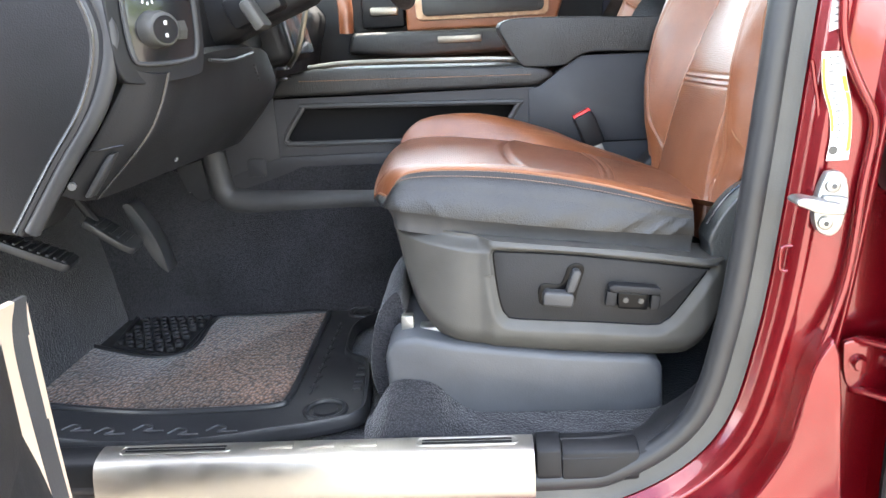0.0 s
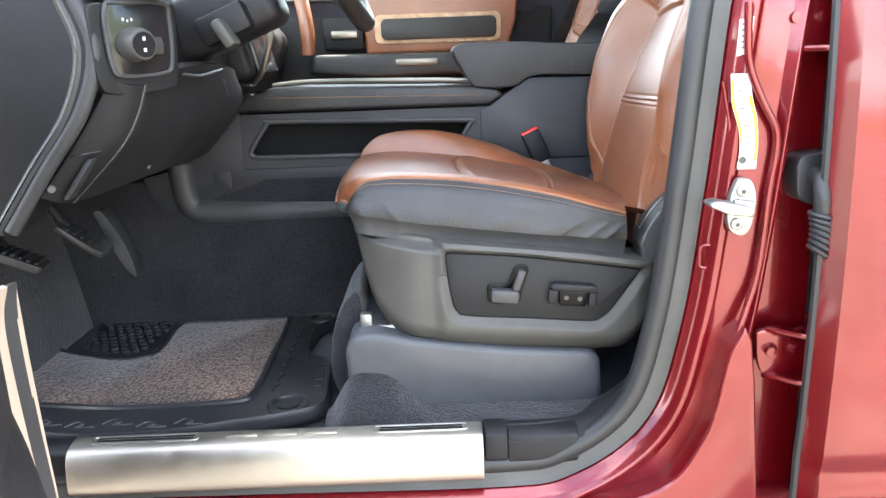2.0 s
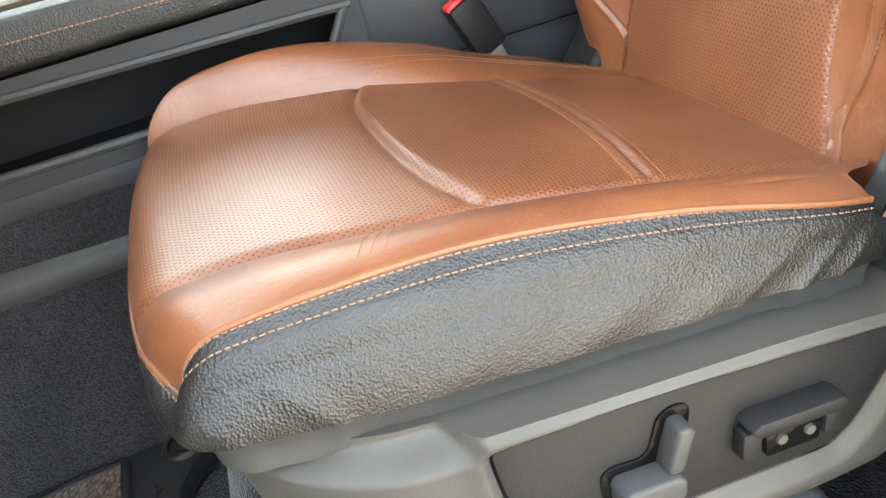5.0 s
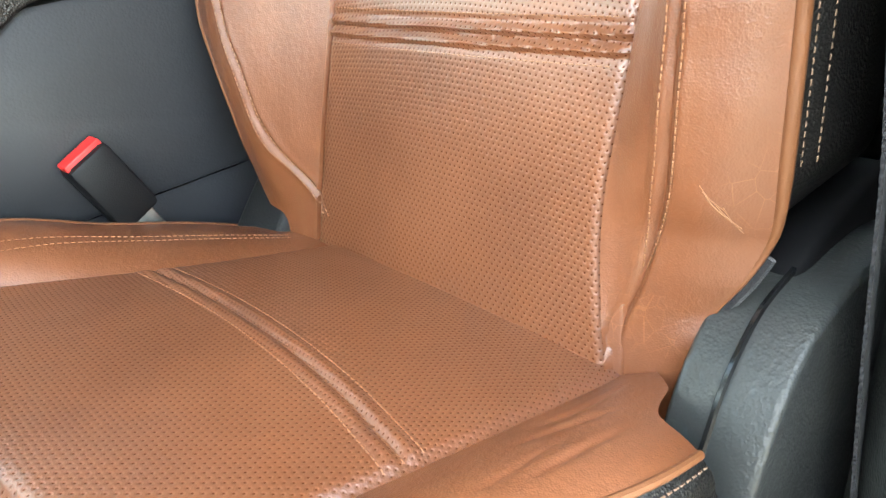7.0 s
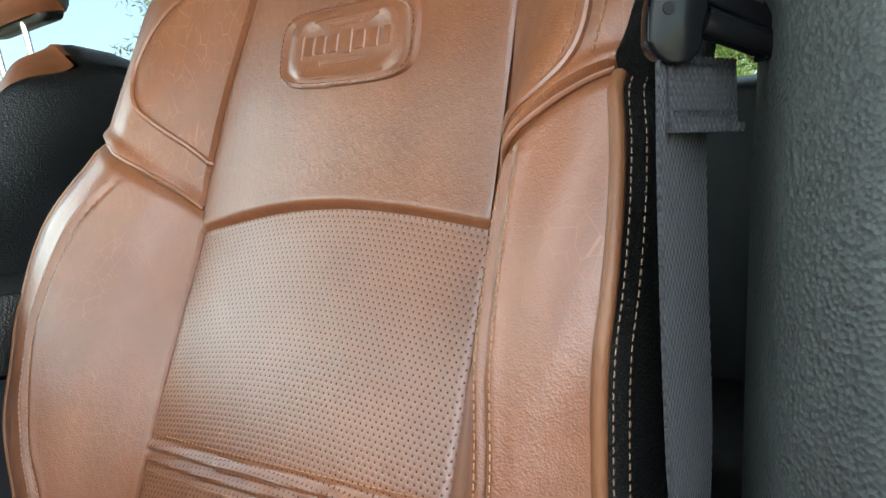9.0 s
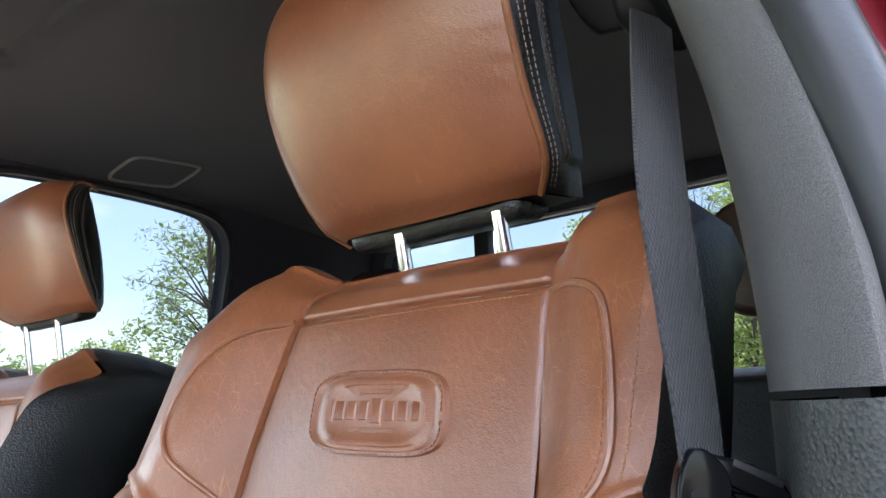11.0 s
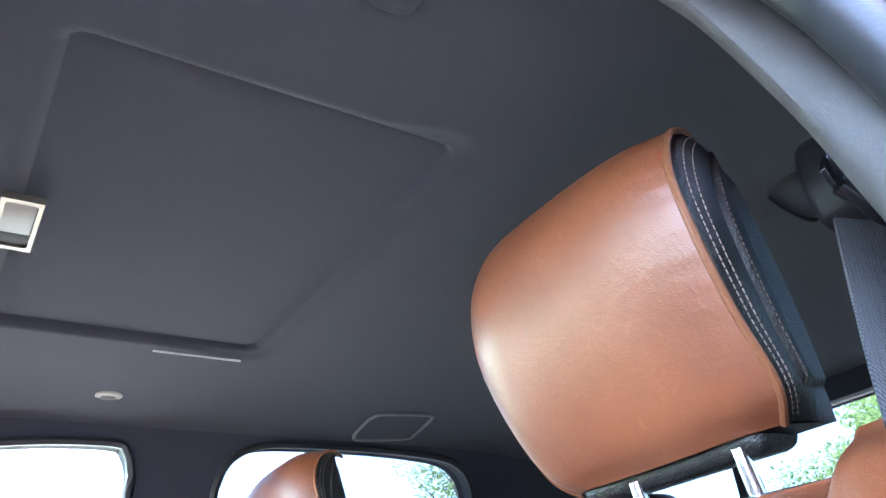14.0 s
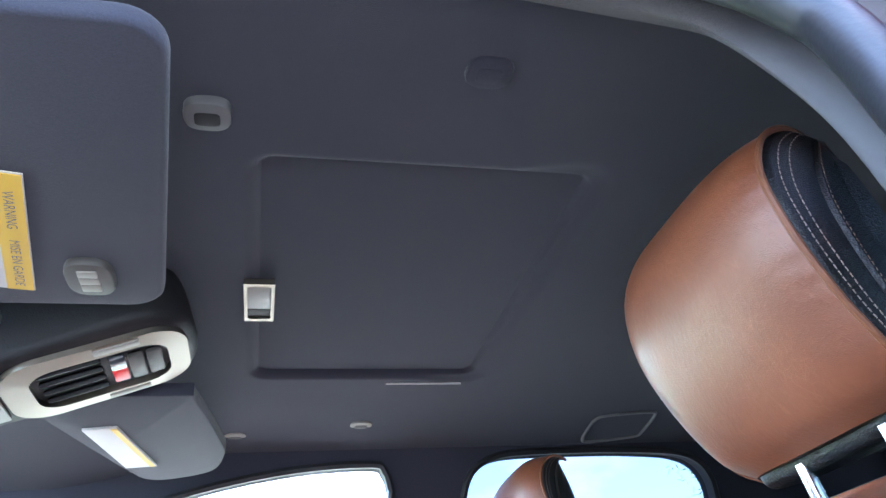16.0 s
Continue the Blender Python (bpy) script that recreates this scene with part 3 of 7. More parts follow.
def low_band(u, v):
    """The smooth strip between the leather side and the shield."""
    p, o = rim_at(u)
    q = skirt(u, 1.0) - o * (0.004 + 0.004 * math.sin(v * math.pi) + 0.010 * v + 0.02 * v * (1 - max(0.0, -o.y) ** 3))
    q.z = q.z + 0.002 + (min(z_band(p.x), q.z - 0.012) - 0.012 - q.z) * v
    return q


sub("cushion_side", sheet(skirt, 300, 44), leather_black, label="black pebbled leather side with creases")
sub("piping", tube([Vector(p) + o * 0.001 - Vector((0, 0, 0.0008)) for p, o in zip(rim[::2], rim_out[::2])], 0.0026, 8), leather_piping)
for dv in (0.055, 0.155):
    sub("stitching", stitch_line([skirt(i / 400, dv) + rim_out[min(int(i / 400 * (RN - 1)), RN - 1)] * 0.0004 for i in range(401)], (0, -0.7, 0.7), 0.0052, 0.0038, 0.0006), thread_dim, label="tan double stitching")


def on_top(pts, n=80, lift=0.0006):
    return [Vector(cushion_at(p[0], p[1])) + Vector((0, 0, lift)) for p in smooth_curve(pts, n)]


for dx in (-0.012, 0.0, 0.012):
    sub("stitching", stitch_line([Vector(cushion_at(seam_x(y) + dx, y)) for y in np.linspace(0.228, 0.54, 90)], (0, 0, 1), 0.0048, 0.0034, 0.0004), thread)
for dy in (0.0, 0.009):
    sub("stitching", stitch_line(on_top([(0.05, 0.645 - dy), (0.1, 0.638 - dy), (0.22, 0.612 - dy), (0.34, 0.585 - dy), (0.42, 0.565 - dy)]), (0, -0.3, 1), 0.0048, 0.0034, 0.0004), thread)
for dx in (0.0, 0.008, 0.017):
    sub("stitching", stitch_line(on_top([(0.09 + dx, 0.235), (0.073 + dx, 0.205), (0.062 + dx, 0.178)]), (0, -0.3, 1), 0.0048, 0.0034, 0.0004), thread)

# seat base
sub("cushion_band", sheet(low_band, 200, 8), plastic_mid, label="smooth dark lower band of the cushion")
panel_out = smooth_curve([(0.097, 0.8866), (0.2, 0.8774), (0.3, 0.8635), (0.404, 0.8475), (0.409, 0.843), (0.388, 0.812), (0.364, 0.779), (0.35, 0.767), (0.33, 0.7615), (0.24, 0.7695), (0.13, 0.7785), (0.112, 0.786), (0.1045, 0.802), (0.099, 0.835), (0.095, 0.878), (0.097, 0.8866)], 90)[:-1]
sh_low = interp([-0.058, -0.053, -0.043, -0.027, 0.0, 0.03, 0.07, 0.2, 0.377, 0.41, 0.44, 0.455], [0.905, 0.878, 0.832, 0.785, 0.752, 0.736, 0.7275, 0.714, 0.7045, 0.722, 0.765, 0.80])
sh_top = interp([-0.058, 0.02, 0.068, 0.0985, 0.19, 0.308, 0.4176, 0.43, 0.455], [0.927, 0.916, 0.908, 0.9035, 0.8925, 0.8785, 0.8615, 0.862, 0.862])
_pa = np.array(panel_out)
_pb = np.roll(_pa, -1, 0)


def panel_gap(x, z):
    """Distance outside the switch panel's edge, negative inside."""
    p = np.array((x, z))
    d = _pb - _pa
    t = np.clip(((p - _pa) * d).sum(1) / (d * d).sum(1), 0, 1)
    gap = np.sqrt(((_pa + d * t[:, None] - p) ** 2).sum(1).min())
    cross = ((_pa[:, 1] > z) != (_pb[:, 1] > z)) & (x < (_pb[:, 0] - _pa[:, 0]) * (z - _pa[:, 1]) / (_pb[:, 1] - _pa[:, 1] + 1e-12) + _pa[:, 0])
    return -gap if cross.sum() % 2 else gap


def shield_at(u, v):
    x = -0.058 + 0.513 * (u + 0.12 * math.sin(2 * math.pi * u) / (2 * math.pi) * -1)
    zl, zt = sh_low(x), sh_top(x)
    z = zl + (zt - zl) * v
    y = 0.1045 + 0.075 * (max(0.0, 0.055 - x) / 0.113) ** 2.2 + 0.034 * (max(0.0, x - 0.405) / 0.05) ** 1.6
    y += 0.028 * (1 - min((z - zl) / 0.04, 1.0)) ** 2.2
    left = step_ease(0.095, 0.07, x)
    y += 0.006 * left + left * 0.024 * step_ease(0.022, 0.004, zt - z)
    y += (1 - left) * 0.004 * step_ease(0.006, 0.0, zt - z)
    ledge = 0.018 if z < 0.85 else 0.008
    y += 0.0095 * step_ease(ledge, 0.0, panel_gap(x, z))
    return x, y, z


shield_bm = sheet(shield_at, 190, 90)
edge_es = [e for e in shield_bm.edges if e.is_boundary]
grown = bmesh.ops.extrude_edge_only(shield_bm, edges=edge_es)
for v in grown["geom"]:
    if isinstance(v, bmesh.types.BMVert):
        v.co.y = 0.2
bmesh.ops.recalc_face_normals(shield_bm, faces=shield_bm.faces)
shield = sub("side_shield", shield_bm, plastic_grey, label="moulded grey plastic seat side shield")
sub("switch_panel", prism(panel_out, "y", 0.1125, 0.118, 0.0015), plastic_soft, shield, "grained recessed switch panel")
sub("panel_groove", tube([(p[0], 0.1135, p[1]) for p in panel_out], 0.0016, 6, True), latch_black, shield)
lever_pad = [(0.166, 0.806), (0.207, 0.801), (0.211, 0.806), (0.212, 0.818), (0.208, 0.823), (0.17, 0.827), (0.166, 0.822)]
sub("seat_lever", join(prism(lever_pad, "y", 0.090, 0.113, 0.004, 3),
                       prism([(0.2, 0.823), (0.212, 0.822), (0.2235, 0.852), (0.22, 0.857), (0.211, 0.857)], "y", 0.094, 0.113, 0.004, 3)), plastic_mid, shield, "grey seat position lever")
# A flat black plate stands in for the shadow round the lever.
sub("lever_well_shade", prism(smooth_curve([(0.16, 0.815), (0.161, 0.828), (0.17, 0.834), (0.192, 0.832), (0.2, 0.845), (0.205, 0.858), (0.216, 0.864), (0.2275, 0.86), (0.228, 0.848), (0.219, 0.82), (0.214, 0.801), (0.2, 0.797), (0.165, 0.8), (0.16, 0.815)], 50)[:-1], "y", 0.1105, 0.115, 0.001), latch_black, shield, "black plate for the shaded well round the lever")
sub("switch_hood", join(prism([(0.262, 0.829), (0.27, 0.8335), (0.334, 0.8265), (0.341, 0.821), (0.336, 0.814), (0.268, 0.821)], "y", 0.093, 0.114, 0.0025), box((0.268, 0.107, 0.809), (0.016, 0.014, 0.024), 0.003, (0, 6, 0)), box((0.333, 0.107, 0.801), (0.014, 0.014, 0.024), 0.003, (0, 6, 0))), plastic_soft, shield, "hooded dark switch surround")
sub("lumbar_switch", prism([(0.2765, 0.8205), (0.3235, 0.8155), (0.321, 0.7895), (0.2775, 0.7935)], "y", 0.099, 0.114, 0.003), latch_black, shield, "gloss black lumbar switch")
for sx, sz in ((0.2885, 0.8075), (0.311, 0.805)):
    sub("switch_dot", tube([(sx, 0.1, sz), (sx, 0.0965, sz)], [0.0046, 0.0038], 14), plastic_grey, shield)
sub("riser", prism([(-0.075, 0.60), (-0.08, 0.725), (-0.066, 0.748), (-0.03, 0.753), (0.03, 0.739), (0.2, 0.7165), (0.333, 0.708), (0.351, 0.692), (0.354, 0.60)], "y", 0.112, 0.64, 0.014, 3), riser_grey, label="satin grey plastic cover over the seat riser")
sub("seat_rail", join(box((0.0, 0.17, 0.742), (0.1, 0.03, 0.02), 0.003), box((-0.045, 0.165, 0.757), (0.02, 0.02, 0.03), 0.003)), zinc, label="bare metal seat rail end")
recl_out = smooth_curve([(0.414, 0.885), (0.428, 0.83), (0.465, 0.745), (0.54, 0.72), (0.64, 0.76), (0.67, 0.88), (0.645, 0.95), (0.59, 0.974), (0.525, 0.976), (0.482, 0.969), (0.459, 0.955), (0.44, 0.935), (0.421, 0.904), (0.414, 0.885)], 60)[:-1]
cover = sub("recliner_cover", prism(recl_out, "y", 0.124, 0.183, 0.02, 5), vinyl, label="black grained cover over the recliner hinge")
sub("cover_seam", tube([(p[0] - 0.0008, 0.156, p[1] + 0.0005) for p in smooth_curve([(0.421, 0.904), (0.44, 0.935), (0.459, 0.955), (0.482, 0.969), (0.515, 0.9758)], 24)], 0.0022, 6), plastic_gloss, cover)
# Added filler; its near black stands for the dark gap here.
sub("gap_filler", prism(smooth_curve([(0.49, 0.93), (0.494, 0.962), (0.525, 0.984), (0.57, 1.0), (0.615, 1.003), (0.658, 0.98), (0.66, 0.9), (0.57, 0.86), (0.49, 0.93)], 40)[:-1], "y", 0.15, 0.18, 0.01, 3), shade_black, label="black filler added for the dark gap behind the recliner cover")
recl2 = prism(smooth_curve([(0.405, 0.905), (0.44, 0.80), (0.53, 0.74), (0.56, 0.80), (0.53, 0.97), (0.495, 1.0), (0.44, 0.945), (0.405, 0.905)], 40)[:-1], "y", 0.58, 0.655, 0.012, 3)
sub("recliner_cover", recl2, plastic_soft)

# backrest
bx = interp([0.88, 0.97, 1.09, 1.17, 1.256, 1.37, 1.47, 1.535], [0.43, 0.445, 0.474, 0.507, 0.547, 0.579, 0.613, 0.64])
b_out = interp([0.862, 0.927, 0.945, 0.962, 0.983, 1.004, 1.02, 1.066, 1.107, 1.16, 1.205, 1.229, 1.265, 1.30, 1.335, 1.37, 1.45, 1.50, 1.535], [0.2, 0.187, 0.182, 0.178, 0.1656, 0.157, 0.153, 0.151, 0.151, 0.150, 0.148, 0.147, 0.148, 0.152, 0.158, 0.152, 0.15, 0.152, 0.158])
n_edge = interp([0.862, 0.927, 0.945, 0.962, 0.983, 1.004, 1.02, 1.066, 1.107, 1.16, 1.205, 1.229, 1.265, 1.335], [-0.015, -0.019, -0.02, -0.025, -0.028, -0.031, -0.027, -0.015, -0.004, 0.019, 0.039, 0.044, 0.046, 0.037])
n_crest = interp([0.862, 0.95, 1.007, 1.034, 1.081, 1.108, 1.135, 1.158, 1.205, 1.265, 1.335], [-0.006, -0.008, -0.006, 0.003, 0.017, 0.024, 0.034, 0.04, 0.05, 0.055, 0.045])
b_in_n = interp([0.88, 1.0, 1.1, 1.25, 1.3, 1.47, 1.535], [0.222, 0.242, 0.238, 0.243, 0.24, 0.247, 0.249])
b_in_f = interp([0.88, 1.0, 1.1, 1.25, 1.3, 1.47, 1.535], [0.548, 0.53, 0.52, 0.53, 0.533, 0.508, 0.505])
b_pr = interp([0.88, 0.95, 1.05, 1.15, 1.27, 1.33, 1.40, 1.48, 1.535], [0.012, 0.045, 0.072, 0.078, 0.07, 0.045, 0.036, 0.028, 0.012])
b_pr_f = interp([0.88, 0.93, 0.96, 1.0, 1.03, 1.06, 1.1, 1.15, 1.2, 1.27, 1.33, 1.40, 1.48, 1.535], [0.0, 0.006, 0.014, 0.03, 0.038, 0.045, 0.052, 0.062, 0.07, 0.07, 0.045, 0.036, 0.028, 0.012])
WA, WB = 0.24, 0.76
stitch_n = interp([0.955, 0.975, 1.007, 1.034, 1.081, 1.108, 1.135, 1.158, 1.2, 1.248, 1.288, 1.304], [0.224, 0.217, 0.207, 0.1984, 0.1935, 0.1925, 0.1915, 0.193, 0.1975, 0.2, 0.2, 0.2])


def stitch_n2(z):
    return stitch_n(z) + 0.0105 * step_ease(0.97, 1.04, z) + 0.001

stitch_f = interp([0.935, 0.9574, 0.9906, 1.0254, 1.0668, 1.1105, 1.154, 1.2075, 1.2634, 1.3073], [0.52, 0.5377, 0.5656, 0.5815, 0.5934, 0.612, 0.6206, 0.627, 0.6193, 0.597])
b_out_f = interp([0.862, 0.88, 0.897, 0.912, 0.935, 0.958, 1.013, 1.061, 1.107, 1.155, 1.21, 1.25, 1.29, 1.337, 1.37, 1.45, 1.5, 1.535], [0.552, 0.566, 0.581, 0.595, 0.609, 0.6173, 0.6234, 0.639, 0.662, 0.668, 0.68, 0.684, 0.672, 0.645, 0.636, 0.632, 0.628, 0.62])


def pleat_n(z):
    return 0.5 * (stitch_n(z) + stitch_n2(z))


def pleat_f(z):
    return stitch_f(z) - 0.0045


ZB, ZT = 0.862, 1.535


def fold_z(y):
    q = (y - 0.247) / 0.283
    return 1.256 + 0.016 * math.sin(math.pi * min(max(q, 0), 1)) - 0.002 * q


def back(u, v):
    z = ZB + (ZT - ZB) * u
    yo, yn, yf = b_out(z), b_in_n(z), b_in_f(z)
    yo2 = b_out_f(z)
    x = bx(z)
    if WA <= v <= WB:
        q = (v - WA) / (WB - WA)
        y = yn + (yf - yn) * q
        x += -0.004 * 4 * q * (1 - q) + dent(y - yn, 0.0028, 0.005) + dent(y - yf, 0.0028, 0.005)
        fz = fold_z(y)
        d = z - fz
        x += (-0.009 * math.exp(-d / 0.035) * step_ease(-0.002, 0.009, d) + 0.003 * math.exp(-d / 0.004) if d >= -0.001 else 0.003 * math.exp(d / 0.02)) * (1 - 0.5 * abs(2 * q - 1) ** 3)
        bz_ = 1.098 + 0.007 * (1 - q)
        for dz, h in ((-0.0085, 0.0016), (-0.0043, -0.0022), (0.0, 0.0024), (0.0043, -0.0022), (0.0085, 0.0016)):
            x += dent(z - bz_ - dz, 0.0026, h)
        x += dent(z - 1.473, 0.003, 0.004) - 0.004 * step_ease(1.473, 1.485, z)
        drop = 0.025 * step_ease(1.45, 1.535, z)
        x += 0.03 * step_ease(1.495, 1.535, z) ** 2
        return x, y, z - drop
    s = v / WA if v < WA else (1 - v) / (1 - WB)
    ya, yb = (yo, yn) if v < WA else (yo2, yf)
    y = ya + (yb - ya) * s
    pr = (b_pr if v < WA else b_pr_f)(z)
    edge = 0.82 + 0.18 * math.sin(min(s / 0.3, 1) * math.pi / 2)
    prof = edge * (1 if s < 0.3 else math.cos((s - 0.3) / 0.7 * math.pi / 2) ** 1.35)
    if v < WA:
        st = min(max((stitch_n(z) - ya) / (yb - ya), 0.25), 0.85)
        pe, pc = n_edge(z), n_crest(z)
        low = pe + (pc - pe) * math.sin(math.pi / 2 * s / st) if s < st else pc * math.cos((s - st) / (1 - st) * math.pi / 2) ** 1.2
        up = step_ease(1.30, 1.37, z)
        x -= low * (1 - up) + pr * prof * up
    else:
        x -= pr * prof
    # seam of the shoulder piece
    zs = 1.335 - 0.02 * s - 0.045 * s * s
    x += dent(z - zs, 0.0032, 0.006) - dent(z - zs - 0.008, 0.005, 0.004) - 0.003 * step_ease(zs, zs + 0.03, z)
    # pleat between the two stitch rows
    if z < 1.3:
        yp = (pleat_n if v < WA else pleat_f)(z)
        x += dent(y - yp, 0.003, 0.0028) - dent(y - yp - 0.006, 0.004, 0.0013) - dent(y - yp + 0.006, 0.004, 0.0013)
    # shoulders slope down to the yoke
    top = step_ease(1.45, 1.535, z)
    inner = 0.025 * step_ease(0.74 if v < WA else 0.42, 1.0, s)
    outer = 0.022 * max(0.0, 1 - s / 0.45) ** 2 if v < WA else 0.034 * max(0.0, 1 - s / 0.6) ** 1.8 - 0.003 * step_ease(0.2, 0.45, s)
    z_low = z - top * (inner + outer)
    x += 0.03 * step_ease(1.495, 1.535, z) ** 2
    # fine pulls and folds in the worn leather
    x += 0.0009 * math.sin(95 * y + 31 * z) * math.sin(23 * z + 3 * math.sin(40 * y)) * min(1, 5 * s * (1 - s))
    return x, y, z_low


def back_at(y, z):
    u = (z - ZB) / (ZT - ZB)
    yo, yn, yf = b_out(z), b_in_n(z), b_in_f(z)
    yo2 = b_out_f(z)
    if y < yn:
        v = WA * (y - yo) / (yn - yo)
    elif y > yf:
        v = 1 - (1 - WB) * (yo2 - y) / (yo2 - yf)
    else:
        v = WA + (WB - WA) * (y - yn) / (yf - yn)
    return back(u, min(max(v, 0), 1))


def low_panel(u, v):
    q = WA + (WB - WA) * v
    y = b_in_n(1.256) + (b_in_f(1.256) - b_in_n(1.256)) * v
    top = fold_z(y)
    return back((ZB + (top - ZB) * u - ZB) / (ZT - ZB), q)


def high_panel(u, v):
    q = WA + (WB - WA) * v
    y = b_in_n(1.256) + (b_in_f(1.256) - b_in_n(1.256)) * v
    top = fold_z(y) - 0.0005
    return back((top + (ZT - top) * u - ZB) / (ZT - ZB), q)


sub("backrest_insert", sheet(low_panel, 260, 100), leather_perf, label="perforated brown leather backrest panel")
sub("backrest_upper_panel", sheet(high_panel, 220, 80), leather_brown, label="smooth brown leather upper panel")


def seam_z(s):
    return 1.335 - 0.02 * s - 0.045 * s * s


def bolster_piece(a, b, upper):
    """A bolster below or above its shoulder seam."""
    def f(u, v):
        q = a + (b - a) * v
        zs = seam_z(q / WA if q < WA else (1 - q) / (1 - WB))
        z = zs + (ZT - zs) * u if upper else ZB + (zs + 0.0004 - ZB) * u
        return back((z - ZB) / (ZT - ZB), q)
    return f


for a, b in ((0.0, WA), (WB, 1.0)):
    sub("backrest_bolster", sheet(bolster_piece(a, b, False), 200, 80), leather_brown)
    sub("shoulder", sheet(bolster_piece(a, b, True), 90, 80), leather_plate, label="brown leather shoulder with an embossed crackle")
ring = [back(i / 90, 0.0) for i in range(91)] + [back(1.0, i / 40) for i in range(1, 40)] + [back(1 - i / 90, 1.0) for i in range(91)]


def back_roll(u, v):
    """The top rolls over to the rear."""
    p = Vector(back(1.0, 0.04 + 0.92 * v))
    a = u * math.pi * 0.5
    return p + Vector((0.05 * math.sin(a), 0, 0.004 * math.sin(2 * a) - 0.03 * (1 - math.cos(a))))


sub("backrest_top", sheet(back_roll, 12, 120), leather_brown, label="brown leather rolled over the top edge")


def shell_ring(k):
    dx, grow = ((0.0, 0.0), (0.012, 0.007), (0.05, 0.012), (0.1, 0.004), (0.13, -0.02), (0.14, -0.06))[k]
    out = []
    for p in ring:
        p = Vector(p)
        g = Vector((0, p.y - SY, (p.z - 1.2) * 0.45))
        if g.length > 1e-6:
            g = g / max(g.length, 0.1)
        low = 1 - step_ease(0.98, 1.07, p.z)
        inward = -1 if p.y > SY else 1
        out.append(p + Vector((dx * (1 + 0.2 * low), inward * low * min(dx * 1.2, 0.02 if p.y < SY else 0.0), -dx * 0.25 + low * dx * 0.3)) + g * grow * (1 - low))
    return out


sub("edge_trim", tube([Vector(p) + Vector((0.006, -0.002, -0.001)) for p in ring[:91] if 0.9 < p[2] < 1.0], 0.0038, 8), webbing_edge, label="dark woven edge under the bolster")
shell = bmesh.new()
rows = [[shell.verts.new(p) for p in shell_ring(k)] for k in range(6)]
for k in range(5):
    for i in range(len(ring) - 1):
        shell.faces.new((rows[k][i], rows[k][i + 1], rows[k + 1][i + 1], rows[k + 1][i]))
shell.faces.new(rows[5])
bmesh.ops.recalc_face_normals(shell, faces=shell.faces)
sub("backrest_shell", shell, leather_black, label="black leather sides and back")
nearring = [Vector(p) for p in ring[:91]]
lowring = [p for p in nearring if p.z < 1.336]
farring = [Vector(p) for p in ring[130:] if p[2] < 1.336]
for line, rad in ((lowring, 0.0032), (farring, 0.0022)):
    sub("piping", tube([p + Vector((0.001, 0, 0)) for p in line if p.z > 0.93], [rad * step_ease(0.95, 1.06, p.z) + 0.0008 for p in line if p.z > 0.93], 10), leather_piping)
sub("stitching", stitch_line([Vector(back((z - ZB) / (ZT - ZB), 0.035)) + Vector((-0.0004, 0, 0)) for z in np.linspace(1.345, 1.51, 70)], (-0.8, -0.6, 0.1), 0.005, 0.0036, 0.0005), thread)
for dx, dy in ((0.006, -0.0045), (0.015, -0.0082)):
    sub("stitching", stitch_line([p + Vector((dx, dy * 1.02, 0)) for p in nearring if 1.045 < p.z < 1.34], (-0.2, -1, 0), 0.005, 0.0034, 0.00045), thread_dim, label="tan stitching")


def on_back(pts, n=90):
    return [Vector(back_at(p[0], p[1])) + Vector((-0.0006, 0, 0)) for p in smooth_curve(pts, n)]


for z in (1.0855, 1.1105):
    sub("stitching", stitch_line([Vector(back_at(y, z + 0.007 * (0.53 - y) / 0.29)) for y in np.linspace(0.248, 0.515, 80)], (-1, 0, 0.2), 0.0048, 0.0034, 0.00036), thread)
sub("stitching", stitch_line([Vector(back_at(y, 1.466)) for y in np.linspace(0.262, 0.505, 70)], (-1, 0, 0.2), 0.0048, 0.0034, 0.00036), thread)
for line, side_y in ((stitch_n, 0), (stitch_n2, 0), (stitch_f, -1), (lambda z: stitch_f(z) - 0.009, -1)):
    sub("stitching", stitch_line([p + Vector((0.0006, 0.0012, 0)) * side_y for p in on_back([(line(z), z) for z in np.linspace(0.985 if not side_y else 0.945, 1.285, 14)])], (-1, 0.7 * side_y, 0.2), 0.0046, 0.0034, 0.00045), thread)
for m in (1, -1):
    arc = [(0.243, 1.466), (0.215, 1.464), (0.192, 1.452), (0.181, 1.42), (0.175, 1.381), (0.177, 1.352), (0.193, 1.331), (0.22, 1.315), (0.241, 1.304)]
    if m < 0:
        arc = [(0.51, 1.474), (0.55, 1.464), (0.587, 1.44), (0.606, 1.401), (0.596, 1.368), (0.562, 1.338), (0.53, 1.31)]
    sub("seam_welt", tube(on_back(arc), 0.0026, 8), leather_brown)
    for off in (0.0055, 0.009):
        line = [(a + off * m * (1 if 1.33 < b < 1.455 else 0.3), b + off * (0.0 if 1.33 < b < 1.455 else (0.8 if b < 1.4 else -0.8))) for a, b in arc]
        if off < 0.006:
            sub("stitching", stitch_line(on_back(line[:-1]), (-1, 0, 0.2), 0.0048, 0.0034, 0.0004), thread)
    low = [((b_out(1.33) + (b_in_n(1.29) - b_out(1.33)) * s_), 1.337 - 0.02 * s_ - 0.045 * s_ * s_) for s_ in np.linspace(0.03, 0.98, 8)]
    if m < 0:
        low = [(0.643 - (0.643 - 0.531) * s_, 1.337 - 0.02 * s_ - 0.045 * s_ * s_) for s_ in np.linspace(0.03, 0.98, 8)]
    sub("seam_welt", tube([p + Vector((0.001, 0, 0)) for p in on_back(low)], 0.002, 8), leather_brown)
